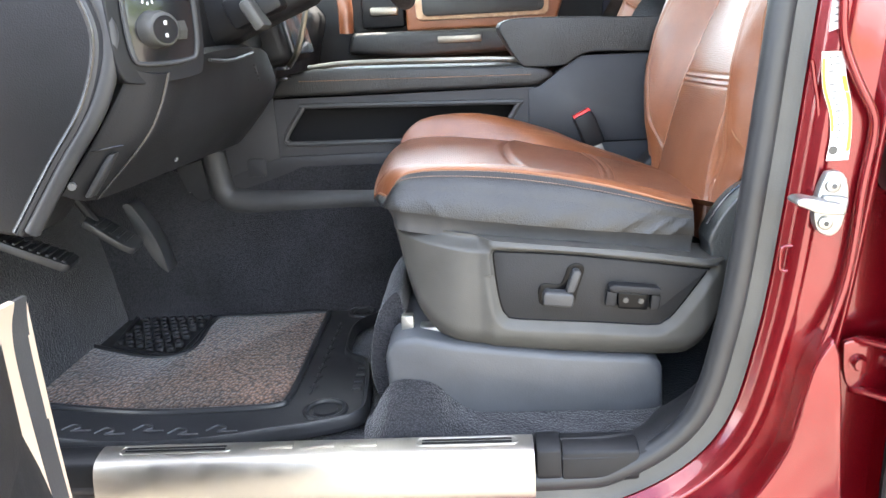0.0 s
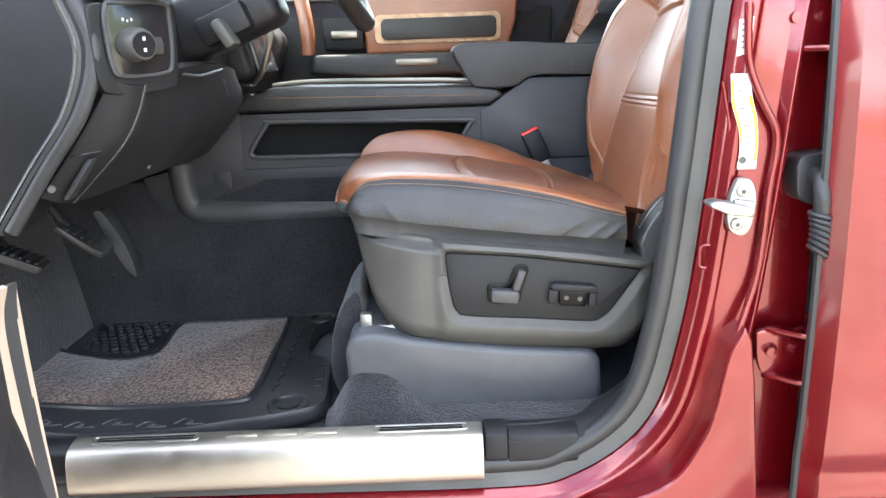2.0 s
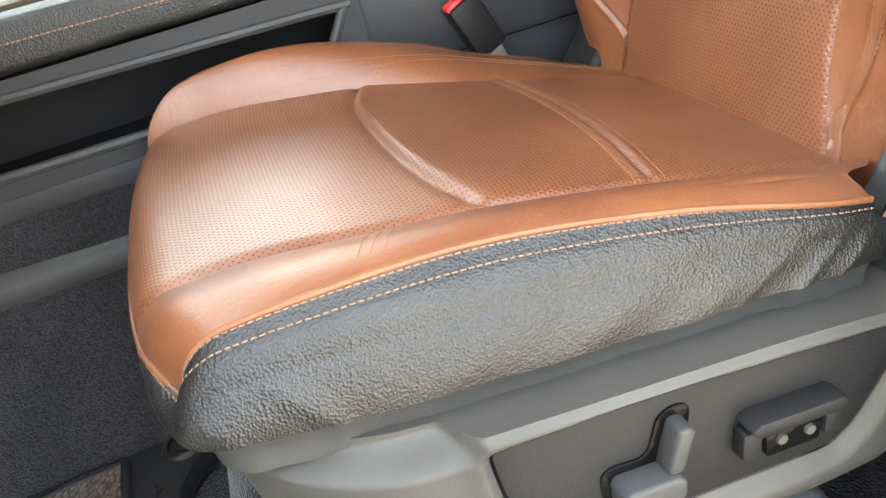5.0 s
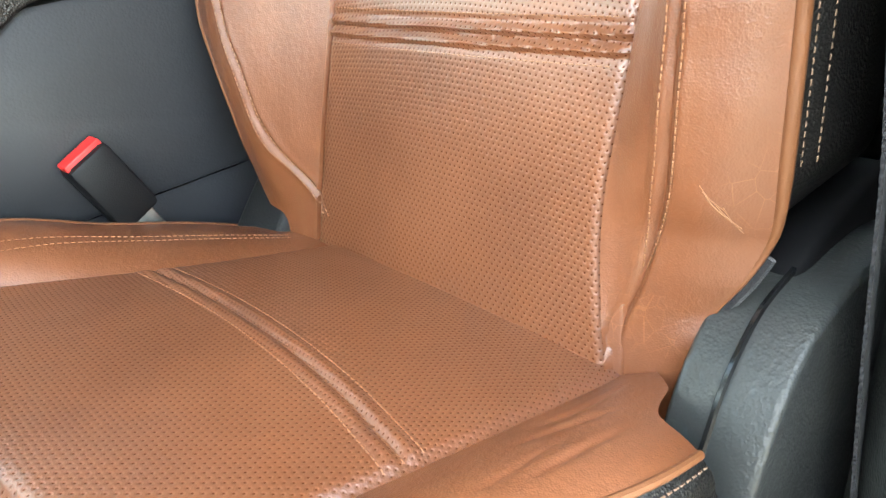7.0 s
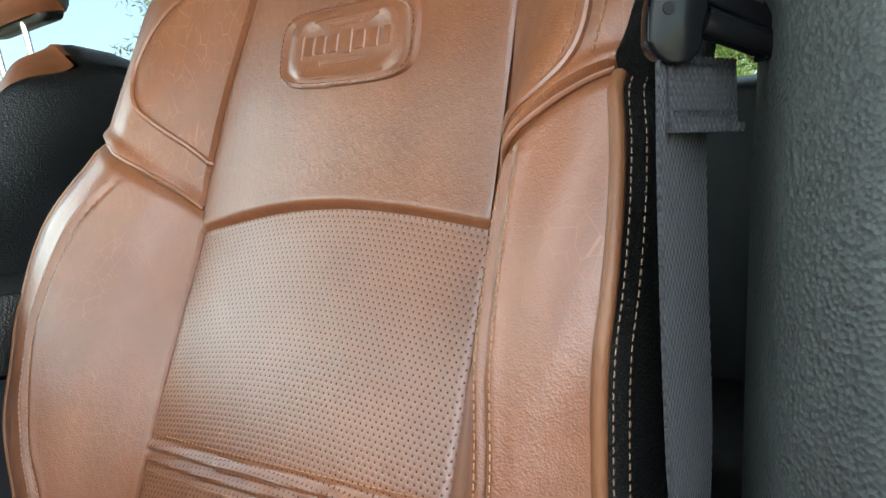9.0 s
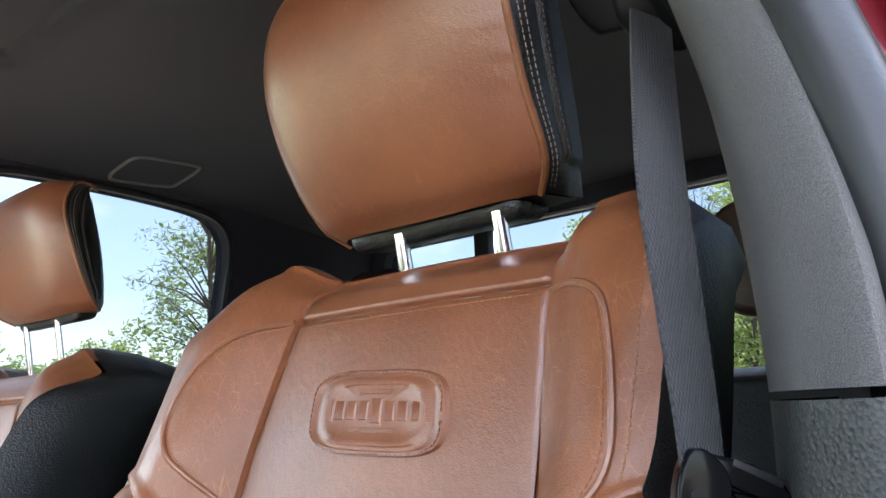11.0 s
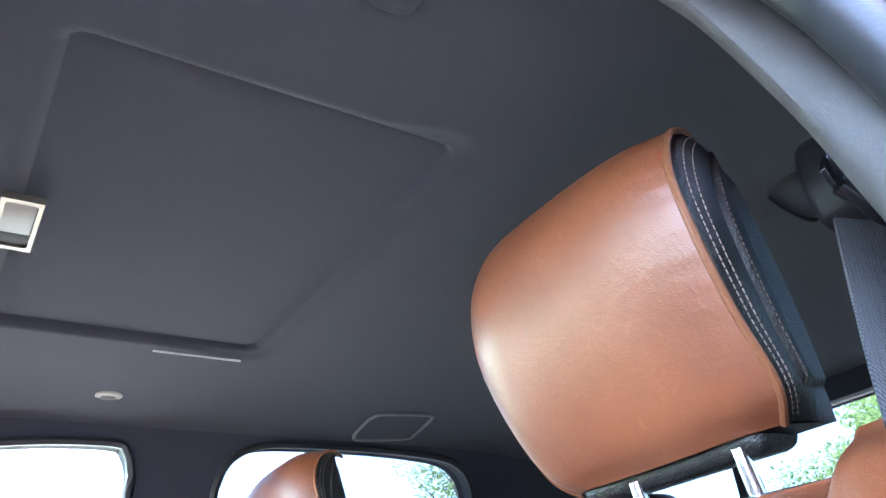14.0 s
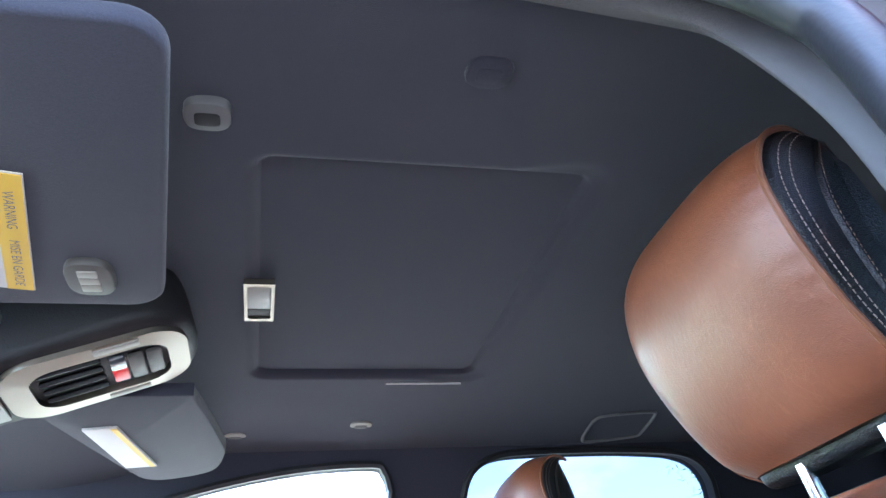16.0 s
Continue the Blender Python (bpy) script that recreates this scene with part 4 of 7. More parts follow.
# pale scuff on the near bolster
for a0, b0, a1, b1, r in ((0.183, 1.043, 0.173, 1.028, 0.0003), (0.1815, 1.0395, 0.1705, 1.0205, 0.0005), (0.176, 1.031, 0.167, 1.0165, 0.0004), (0.1735, 1.03, 0.1665, 1.0135, 0.0003)):
    sub("scuff_mark", tube([p + Vector((0.0002, 0, 0)) for p in on_back([(a0, b0), (0.5 * (a0 + a1) + 0.0008, 0.5 * (b0 + b1)), (a1, b1)], 14)], r, 5), scuffed, label="pale scuff in the leather")
# embossed badge
def badge_at(a, b):
    """a, b in -1..1 over the badge."""
    y = 0.387 - a * 0.071 + b * 0.003
    z = 1.388 + b * 0.0315 - a * 0.003
    return Vector(back_at(y, z))


def superell(n, e=0.5):
    return [(math.copysign(abs(math.cos(t)) ** e, math.cos(t)), math.copysign(abs(math.sin(t)) ** e, math.sin(t))) for t in np.linspace(0, 2 * math.pi, n, endpoint=False)]


badge = bmesh.new()
rings = []
for sc, lift in ((1.0, 0.0), (0.97, 0.0032), (0.9, 0.0034), (0.87, 0.002), (0.8, 0.002), (0.76, 0.0032), (0.66, 0.0030), (0.62, 0.0018), (0.3, 0.0018)):
    rings.append([badge.verts.new(badge_at(a * sc, b * sc) + Vector((-lift, 0, 0))) for a, b in superell(64)])
for r0, r1 in zip(rings, rings[1:]):
    for i in range(64):
        badge.faces.new((r0[i], r0[(i + 1) % 64], r1[(i + 1) % 64], r1[i]))
badge.faces.new(rings[-1])
bmesh.ops.recalc_face_normals(badge, faces=badge.faces)
badge_ob = sub("badge_patch", badge, leather_brown, label="embossed stitched leather badge")
bars = []
for k, (a, w) in enumerate(((-0.66, 0.12), (-0.5, 0.15), (-0.32, 0.14), (-0.14, 0.14), (0.05, 0.16), (0.24, 0.14), (0.42, 0.14), (0.61, 0.14))):
    hgt = 0.6 if k in (0, 4) else 0.46
    pts = [(a - w / 2, 0.02 + hgt / 2), (a + w / 2, 0.02 + hgt / 2), (a + w / 2, 0.02 - hgt / 2), (a - w / 2, 0.02 - hgt / 2)]
    lo, hi = [badge_at(*p) + Vector((-0.0016, 0, 0)) for p in pts], [badge_at(a + (p[0] - a) * 0.8, 0.02 + (p[1] - 0.02) * 0.86) + Vector((-0.0027, 0, 0)) for p in pts]
    bars.append(lay(lo + hi, [(4, 5, 6, 7)] + [(q, (q + 1) % 4, 4 + (q + 1) % 4, 4 + q) for q in range(4)]))
for b0, w in ((-0.42, 0.34), (0.47, 0.26)):
    pts = [(-w, b0 + 0.06), (w, b0 + 0.06), (w * 0.9, b0 - 0.06), (-w * 0.9, b0 - 0.06)]
    lo, hi = [badge_at(*p) + Vector((-0.0016, 0, 0)) for p in pts], [badge_at(p[0] * 0.96, b0 + (p[1] - b0) * 0.6) + Vector((-0.0025, 0, 0)) for p in pts]
    bars.append(lay(lo + hi, [(4, 5, 6, 7)] + [(q, (q + 1) % 4, 4 + (q + 1) % 4, 4 + q) for q in range(4)]))
for b in bars:
    bmesh.ops.recalc_face_normals(b, faces=b.faces)
    sub("badge_bar", b, leather_brown, badge_ob)
sub("stitching", stitch_line([badge_at(a * 0.935, b * 0.935) + Vector((-0.0036, 0, 0)) for a, b in superell(120)], (-1, 0, 0.2), 0.0045, 0.0032, 0.0005), leather_brown)

# headrest
h_x = [0.6633, 0.6323, 0.599, 0.5729, 0.5655, 0.58, 0.6075, 0.635, 0.664]
h_z = [1.5521, 1.5729, 1.6226, 1.6824, 1.7358, 1.7768, 1.7998, 1.804, 1.796]
h_n = [0.1275, 0.1505, 0.1559, 0.1604, 0.1602, 0.157, 0.1506, 0.142, 0.13]
h_f = [0.1175, 0.1295, 0.1351, 0.1348, 0.1241, 0.1131, 0.1035, 0.098, 0.092]
H_PROF = smooth_curve(list(zip(h_x, h_z, h_n, h_f)), 241)
HCY = 0.4149


def head_face(u, v):
    k = u * 240
    i = min(int(k), 239)
    px, pz, wn, wf = H_PROF[i] + (H_PROF[i + 1] - H_PROF[i]) * (k - i)
    q = 2 * v - 1
    q = math.copysign(1 - (1 - abs(q)) ** 1.35, q)
    a = abs(q)
    pinch = 0.0005 * math.sin(330 * pz + 40 * px) * math.exp(-((1 - a) / 0.09)) * (1 - math.exp(-((1 - a) / 0.02)))
    x = px + (0.0173 if q < 0 else 0.0443) * a ** 4.86 - pinch
    z = pz - 0.00741 * min(max((pz - 1.66) / 0.13, -0.6), 1.2) * a ** 2.5
    return x, HCY + q * (wn if q < 0 else wf), z


hring = [head_face(i / 80, 0) for i in range(81)] + [head_face(1, i / 30) for i in range(1, 30)] + [head_face(1 - i / 80, 1) for i in range(81)] + [head_face(0, 1 - i / 30) for i in range(1, 30)]
head = sub("headrest", sheet(head_face, 150, 110), leather_brown, label="brown leather headrest with black sides")


def head_side(m):
    """Black leather cheek: from the piping back to the rear edge, with a raised inner panel."""
    v = 0 if m < 0 else 1

    def f(a, b):
        p = Vector(head_face(0.005 + 0.93 * a, v))
        rear = Vector((0.718 - 0.045 * a * a, HCY + m * (0.146 if m < 0 else 0.108), 1.556 + 0.23 * a))
        q = p * (1 - b) + rear * b
        swell = 0.007 * math.sin(math.pi * min(b * 1.4, 1.0)) * (0.4 + 0.6 * math.sin(math.pi * a))
        edge = -0.0035 * dent(b - 0.03, 0.03, 1.0)
        inner = min(a - 0.12, 0.90 - a, b - 0.42)
        step = 0.0035 * step_ease(-0.015, 0.015, inner) - 0.0016 * dent(inner, 0.012, 1.0)
        q.y += m * (swell + edge + step)
        return q
    return f


for m in (-1, 1):
    side_ = sub("headrest_side", sheet(head_side(m), 90, 70), leather_black, head, "black leather cheek with a raised panel")
    side_fn = head_side(m)
    for b, mt in ((0.13, thread_pale), (0.21, thread_pale)):
        sub("headrest_stitching", stitch_line([side_fn(0.02 + 0.96 * i / 160, b) + Vector((0, m * 0.0004, 0)) for i in range(161)], (-0.3, m, 0), 0.0056, 0.0042, 0.0005), mt, side_)
    sub("side_stitching", stitch_line([side_fn(0.12 + 0.76 * i / 120, 0.46) + Vector((0, m * 0.0004, 0)) for i in range(121)], (-0.3, m, 0), 0.0052, 0.0034, 0.0004), thread_dim, side_)
hs = bmesh.new()
hrows = []
for b, k in ((0.0, 1.0), (1.0, 0.85), (1.15, 0.5)):
    hrows.append([hs.verts.new(Vector((0.718 - 0.045 * a * a + 0.02 * b, HCY + q * (0.146 if q < 0 else 0.108) * k, 1.675 + (1.556 + 0.23 * a - 1.675) * k))) for a, q in [(i / 20, -1) for i in range(21)] + [(1, -1 + i / 10) for i in range(1, 21)] + [(1 - i / 20, 1) for i in range(1, 21)] + [(0, 1 - i / 10) for i in range(1, 20)]])
for r0, r1 in zip(hrows, hrows[1:]):
    for i in range(len(r0)):
        hs.faces.new((r0[i], r0[(i + 1) % len(r0)], r1[(i + 1) % len(r0)], r1[i]))
hs.faces.new(hrows[-1])
top_a, top_b = [head_face(1, i / 20) for i in range(21)], [(0.673, HCY - 0.146 + 0.254 * i / 20, 1.786) for i in range(21)]
bot_a, bot_b = [head_face(0, i / 20) for i in range(21)], [(0.718, HCY - 0.146 + 0.254 * i / 20, 1.556) for i in range(21)]
for ra_, rb_ in ((top_a, top_b), (bot_a, bot_b)):
    va, vb = [hs.verts.new(p) for p in ra_], [hs.verts.new(p) for p in rb_]
    for i in range(20):
        hs.faces.new((va[i], va[i + 1], vb[i + 1], vb[i]))
bmesh.ops.recalc_face_normals(hs, faces=hs.faces)
sub("headrest_shell", hs, leather_black, head)
for seg in (hring[:81], hring[110:191]):
    sub("headrest_piping", tube(seg, 0.0032, 8), leather_piping, head)
sub("headrest_base", box((0.702, HCY - 0.01, 1.5585), (0.06, 0.2, 0.03), 0.013, (0, -10, 0), 4), leather_black, head)
for py in (0.329, 0.439):
    post = tube([(0.678, py, 1.55), (0.70, py, 1.445)], 0.0068, 16)
    sub("headrest_post", post, chrome, head, "chrome post")


# ---- cab structure ----
def rounded(x0, x1, z0, z1, r, n=10):
    """Rounded rectangle, counter-clockwise."""
    pts = []
    for cx, cz, a in ((x1 - r, z1 - r, 0), (x0 + r, z1 - r, 90), (x0 + r, z0 + r, 180), (x1 - r, z0 + r, 270)):
        for i in range(n):
            t = radians(a + 90 * i / (n - 1))
            pts.append((cx + r * math.cos(t), cz + r * math.sin(t)))
    return pts


def framed(outer, hole, to3, thick):
    """A plate with a hole: outer rectangle (x0, x1, z0, z1), hole outline, mapping to space, thickness vector."""
    x0, x1, z0, z1 = outer
    cx, cz = sum(p[0] for p in hole) / len(hole), sum(p[1] for p in hole) / len(hole)
    out = []
    for p in hole:
        dx, dz = p[0] - cx, p[1] - cz
        s = min([((x1 if dx > 0 else x0) - cx) / dx if abs(dx) > 1e-6 else 1e9, ((z1 if dz > 0 else z0) - cz) / dz if abs(dz) > 1e-6 else 1e9])
        out.append((cx + dx * s, cz + dz * s))
    # pull the nearest points into the corners
    for c in ((x0, z0), (x0, z1), (x1, z0), (x1, z1)):
        i = min(range(len(out)), key=lambda k: (out[k][0] - c[0]) ** 2 + (out[k][1] - c[1]) ** 2)
        out[i] = c
    bm = bmesh.new()
    t = Vector(thick)
    n = len(hole)
    R = [[bm.verts.new(Vector(to3(*p)) + o) for p in loop] for loop, o in ((out, Vector()), (hole, Vector()), (hole, t), (out, t))]
    for a, b in ((0, 1), (1, 2), (2, 3), (3, 0)):
        for i in range(n):
            bm.faces.new((R[a][i], R[a][(i + 1) % n], R[b][(i + 1) % n], R[b][i]))
    bmesh.ops.recalc_face_normals(bm, faces=bm.faces)
    return bm


def side(x, z):
    return (x, 1.5 - max(z - 1.25, 0) * 0.28, z)


# passenger side
thing("wall_right", join(prism([(-1.1, 0.45), (1.7, 0.45), (1.7, 1.22), (-1.1, 1.22)], "y", 1.53, 1.6, 0.004)), red_paint, "red outer body side below the windows", "body side", "structure")
win1 = smooth_curve([(0.452, 1.765), (0.44, 1.80), (0.41, 1.815), (0.25, 1.807), (0.05, 1.77), (-0.25, 1.68), (-0.5, 1.55), (-0.74, 1.40), (-0.74, 1.385), (-0.6, 1.38), (0.0, 1.375), (0.42, 1.375), (0.455, 1.4), (0.455, 1.6), (0.452, 1.765)], 80)[:-1]
win2 = smooth_curve([(1.172, 1.72), (1.162, 1.768), (1.135, 1.803), (1.085, 1.822), (0.98, 1.83), (0.86, 1.832), (0.72, 1.83), (0.66, 1.82), (0.62, 1.795), (0.602, 1.755), (0.599, 1.70), (0.60, 1.4), (0.605, 1.28), (0.65, 1.24), (0.9, 1.235), (1.15, 1.24), (1.185, 1.3), (1.178, 1.6), (1.172, 1.72)], 120)[:-1]
for k, (hole, rect, lab) in enumerate(((win1, (-1.0, 0.525, 1.2, 1.9), "dark door frame round the front passenger window"), (win2, (0.525, 1.66, 1.2, 1.9), "dark door frame round the rear passenger window"))):
    w = thing("window_%d" % (k + 1), framed(rect, hole, side, (0, 0.05, 0)), headliner, lab, "window", "structure")
    part("window_seal", tube([Vector(side(*p)) + Vector((0, -0.002, 0)) for p in hole], 0.008, 6, True), rubber, w, "black rubber seal")
    g = part("pane", lay([Vector(side(*p)) + Vector((0, 0.03, 0)) for p in hole], [list(range(len(hole)))]), tinted_glass if k else glass, w)
    g.visible_shadow = bool(k)

# rear wall with its three-part window
def rear(y, z):
    return (1.62, y, z)


rw = rounded(0.2, 1.31, 1.38, 1.812, 0.05)
w3 = thing("window_3", framed((0.0, 1.6, 0.5, 1.95), rw, rear, (0.06, 0, 0)), headliner, "dark rear cab wall with a sliding back window", "window", "structure")
for py in (0.61, 0.995):
    part("window_post", box((1.63, py, 1.6), (0.03, 0.042, 0.45), 0.004), rubber, w3, "black window post")
for a, b in ((0.2, 0.59), (0.63, 0.975), (1.015, 1.31)):
    g = part("pane", lay([(1.65, a, 1.38), (1.65, b, 1.38), (1.65, b, 1.81), (1.65, a, 1.81)], [(0, 1, 2, 3)]), tinted_glass, w3)

# driver side: rear window
win5 = [(p[0], max(p[1], 1.46 + 0.0001 * i)) for i, p in enumerate(win2)]
w5 = thing("window_5", framed((0.58, 1.6, 1.2, 1.9), win5, lambda a, b: (a + 0.13, 2 * YC - side(a, b)[1], b), (0, -0.05, 0)), headliner, "dark door frame round the rear driver window", "window", "structure")
g = part("pane", lay([(p[0] + 0.13, 2 * YC - side(*p)[1] - 0.03, p[1]) for p in win5], [list(range(len(win5)))]), tinted_glass, w5)
thing("wall_left", prism([(0.72, 0.5), (1.7, 0.5), (1.7, 1.22), (0.72, 1.22)], "y", 0.0, 0.03, 0.004), plastic_black, "dark rear door trim on the driver side", "body side", "structure")

# windscreen
def screen_pt(u, v):
    z = 1.26 + (1.88 - 1.26) * v
    c = (2 * u - 1)
    return (-1.0 + 0.74 * v + 0.04 * c * c, YC + c * (0.72 - 0.13 * v), z)


ws = thing("window_4", sheet(screen_pt, 12, 8), glass, "raked windscreen of the cab", "windscreen", "structure")
ws.visible_shadow = False
for m in (0, 1):
    pil = tube([Vector(screen_pt(m, v)) + Vector((0, 0.02 * (2 * m - 1), 0)) for v in np.linspace(-0.05, 1.1, 12)], 0.045, 10)
    part("pillar_trim", pil, headliner, ws, "dark cloth pillar trim")
thing("trim", tube([(x, YC + (2 * q - 1) * 0.58, 1.885) for q, x in ((i / 20, -0.262 + 0.02 * (2 * i / 20 - 1) ** 2) for i in range(21))], 0.028, 10), headliner, "dark cloth header over the windscreen", "trim", "structure")

# ceiling
SR = (0.184, 0.556, 0.468, 1.05)


def ceiling(u, v):
    x = -0.26 + 1.9 * u
    y = 0.14 + 1.23 * v
    q = abs(y - YC) / 0.615
    z = CEIL - 0.055 * q ** 4 - 0.03 * step_ease(1.1, 1.64, x) - 0.05 * step_ease(0.16, -0.2, x)
    rr = 0.022
    ex, ey = max(SR[0] + rr - x, x - SR[1] + rr, 0), max(SR[2] + rr - y, y - SR[3] + rr, 0)
    slope = 0.012 + 0.022 * step_ease(0.45, 0.54, x)
    far = math.hypot(ex, ey)
    inside = 0.4 * step_ease(rr + slope, rr, far) + 0.6 * step_ease(rr + 0.001, rr - 0.004, far)
    z += 0.012 * inside - 0.012 * dent(x - 0.86, 0.02, 0.0)
    return x, y, z


thing("ceiling", sheet(ceiling, 520, 330), headliner, "dark grey cloth headliner with a sunroof recess", "ceiling", "structure")
thing("roof", prism([(-0.3, 1.93), (1.72, 1.93), (1.72, 1.97), (-0.1, 1.985), (-0.3, 1.96)], "y", 0.05, 1.46, 0.01), red_paint, "red painted roof panel over the cab", "roof", "structure")
sunroof = empty("sunroof_shade", "dark cloth sunroof shade slid shut", "sunroof", (0.37, YC, 1.905))
def under(parent, ob):
    ob.matrix_parent_inverse = Matrix.Translation(-parent.location)
    return ob


under(sunroof, part("shade_panel", box((0.37, YC + 0.004, 1.9035), (0.364, 0.572, 0.008), 0.003), headliner, sunroof))
hx0, hy0 = 0.19, 0.777
under(sunroof, part("pull_frame", framed((hx0 - 0.0205, hx0 + 0.0195, hy0 - 0.054, hy0 + 0.054), rounded(hx0 - 0.016, hx0 + 0.015, hy0 - 0.047, hy0 + 0.047, 0.005, 6), lambda a, b: (a, b, 1.879), (0, 0, 0.008)), satin, sunroof, "pale satin handle frame"))
under(sunroof, part("pull_cup", box((hx0 - 0.0015, hy0 - 0.012, 1.884), (0.033, 0.066, 0.006), 0.002), lamp_lens, sunroof, "pale handle insert"))
under(sunroof, part("pull_slot", box((hx0 - 0.0015, hy0 + 0.033, 1.8835), (0.033, 0.024, 0.004), 0.001), plastic_black, sunroof))
# White strip stands in for light showing along the sunroof shade.
under(sunroof, part("light_gap", box((0.475, 1.078, 1.882), (0.135, 0.002, 0.003), 0.0), label_white, sunroof, "thin white strip painted for the light beside the shade"))


def oval(cx, cy, ax, by, z0, z1, e=0.7, n=40):
    return prism([(cx + ax * p, cy + by * q) for p, q in superell(n, e)], "z", z0, z1, 0.003)


for x, y, z, mt, lab in ((0.141, 0.391, 1.873, cap_grey, "small grey coat-hook cap on the headliner"), (0.386, 0.303, 1.870, headliner, "cloth-coloured cap on the headliner"), (0.149, 1.285, 1.862, lamp_lens, "small pale cap on the headliner"), (0.383, 1.25, 1.868, lamp_lens, "small pale cap on the headliner")):
    cap = empty("handle_cap", lab, "handle cap", (x, y, z), "caps on the headliner")
    under(cap, part("cap_body", oval(x, y, 0.0215, 0.0195, z - 0.005, z + 0.012), mt, cap))
    under(cap, part("cap_mesh", oval(x, y + 0.002, 0.012, 0.009, z - 0.0062, z - 0.003, 0.5), plastic_grey if mt is lamp_lens else (headliner if mt is headliner else plastic_black), cap))

# ceiling speaker outlines
def ring_on_ceiling(pts, r):
    out = []
    for x, y in pts:
        out.append(Vector(ceiling((x + 0.26) / 1.9, (y - 0.14) / 1.23)) + Vector((0, 0, -0.001)))
    return tube(out, r, 6, True)


spk = smooth_curve([(0.858, 1.308), (0.859, 1.278), (0.863, 1.238), (0.885, 1.222), (0.972, 1.21), (0.99, 1.226), (0.988, 1.287), (0.973, 1.308), (0.875, 1.324), (0.858, 1.308)], 60)[:-1]
thing("ceiling_speaker", ring_on_ceiling(spk, 0.0035), trim_ring, "slim grey speaker outline in the headliner", "speaker")
spk2 = [(x + 0.06, 2 * YC - y + 0.09) for x, y in spk]
thing("ceiling_speaker", ring_on_ceiling(spk2, 0.0035), plastic_black, "slim dark speaker outline in the headliner", "speaker")

# overhead console
oh = empty("overhead_console", "overhead console with satin bezel, vent and red assist button", "overhead console", (0.02, YC, 1.782))
oh.rotation_euler = (0, radians(-19), 0)
oc = [(-0.30, 0.69), (-0.05, 0.665), (0.06, 0.655), (0.108, 0.685), (0.122, 0.73), (0.122, 0.78), (0.108, 0.825), (0.06, 0.855), (-0.05, 0.845), (-0.30, 0.82)]
under(oh, part("body", prism(smooth_curve(oc + [oc[0]], 60)[:-1], "z", 1.779, 1.86, 0.012, 3), plastic_soft, oh))
bez = rounded(-0.1, 0.108, 0.68, 0.834, 0.046, 10)
bin_ = rounded(-0.07, 0.084, 0.705, 0.81, 0.03, 10)
bz = bmesh.new()
ra = [[bz.verts.new((p[0], p[1], z)) for p in loop] for loop, z in ((bez, 1.779), (bez, 1.772), (bin_, 1.770), (bin_, 1.779))]
for a, b in ((0, 1), (1, 2), (2, 3)):
    for i in range(40):
        bz.faces.new((ra[a][i], ra[a][(i + 1) % 40], ra[b][(i + 1) % 40], ra[b][i]))
bmesh.ops.recalc_face_normals(bz, faces=bz.faces)
under(oh, part("bezel", bz, satin, oh, "satin metal bezel"))
for i in range(4):
    under(oh, part("vent_slat", box((-0.026, 0.721 + i * 0.024, 1.775), (0.07, 0.013, 0.006), 0.002, (24, 0, 0)), plastic_black, oh))
for i, (bxx, mt) in enumerate(((0.026, button_red), (0.047, plastic_grey), (0.068, plastic_grey))):
    if i == 0:
        under(oh, part("button", box((bxx, 0.772, 1.773), (0.018, 0.03, 0.006), 0.002), button_red, oh, "red assist button"))
        under(oh, part("button", box((bxx, 0.736, 1.773), (0.018, 0.034, 0.006), 0.002), screen, oh, "dark blue assist button"))
    else:
        under(oh, part("button", box((bxx, 0.757, 1.773), (0.018, 0.062, 0.006), 0.002), plastic_grey, oh))
for y in (0.692, 0.822):
    under(oh, part("lamp", box((0.03, y, 1.7705), (0.05, 0.012, 0.003), 0.001), lamp_lens, oh, "clear map lamp lens"))
under(oh, part("tab", box((-0.118, 0.757, 1.777), (0.025, 0.12, 0.006), 0.003), lamp_lens, oh, "pale sunglasses bin tab"))

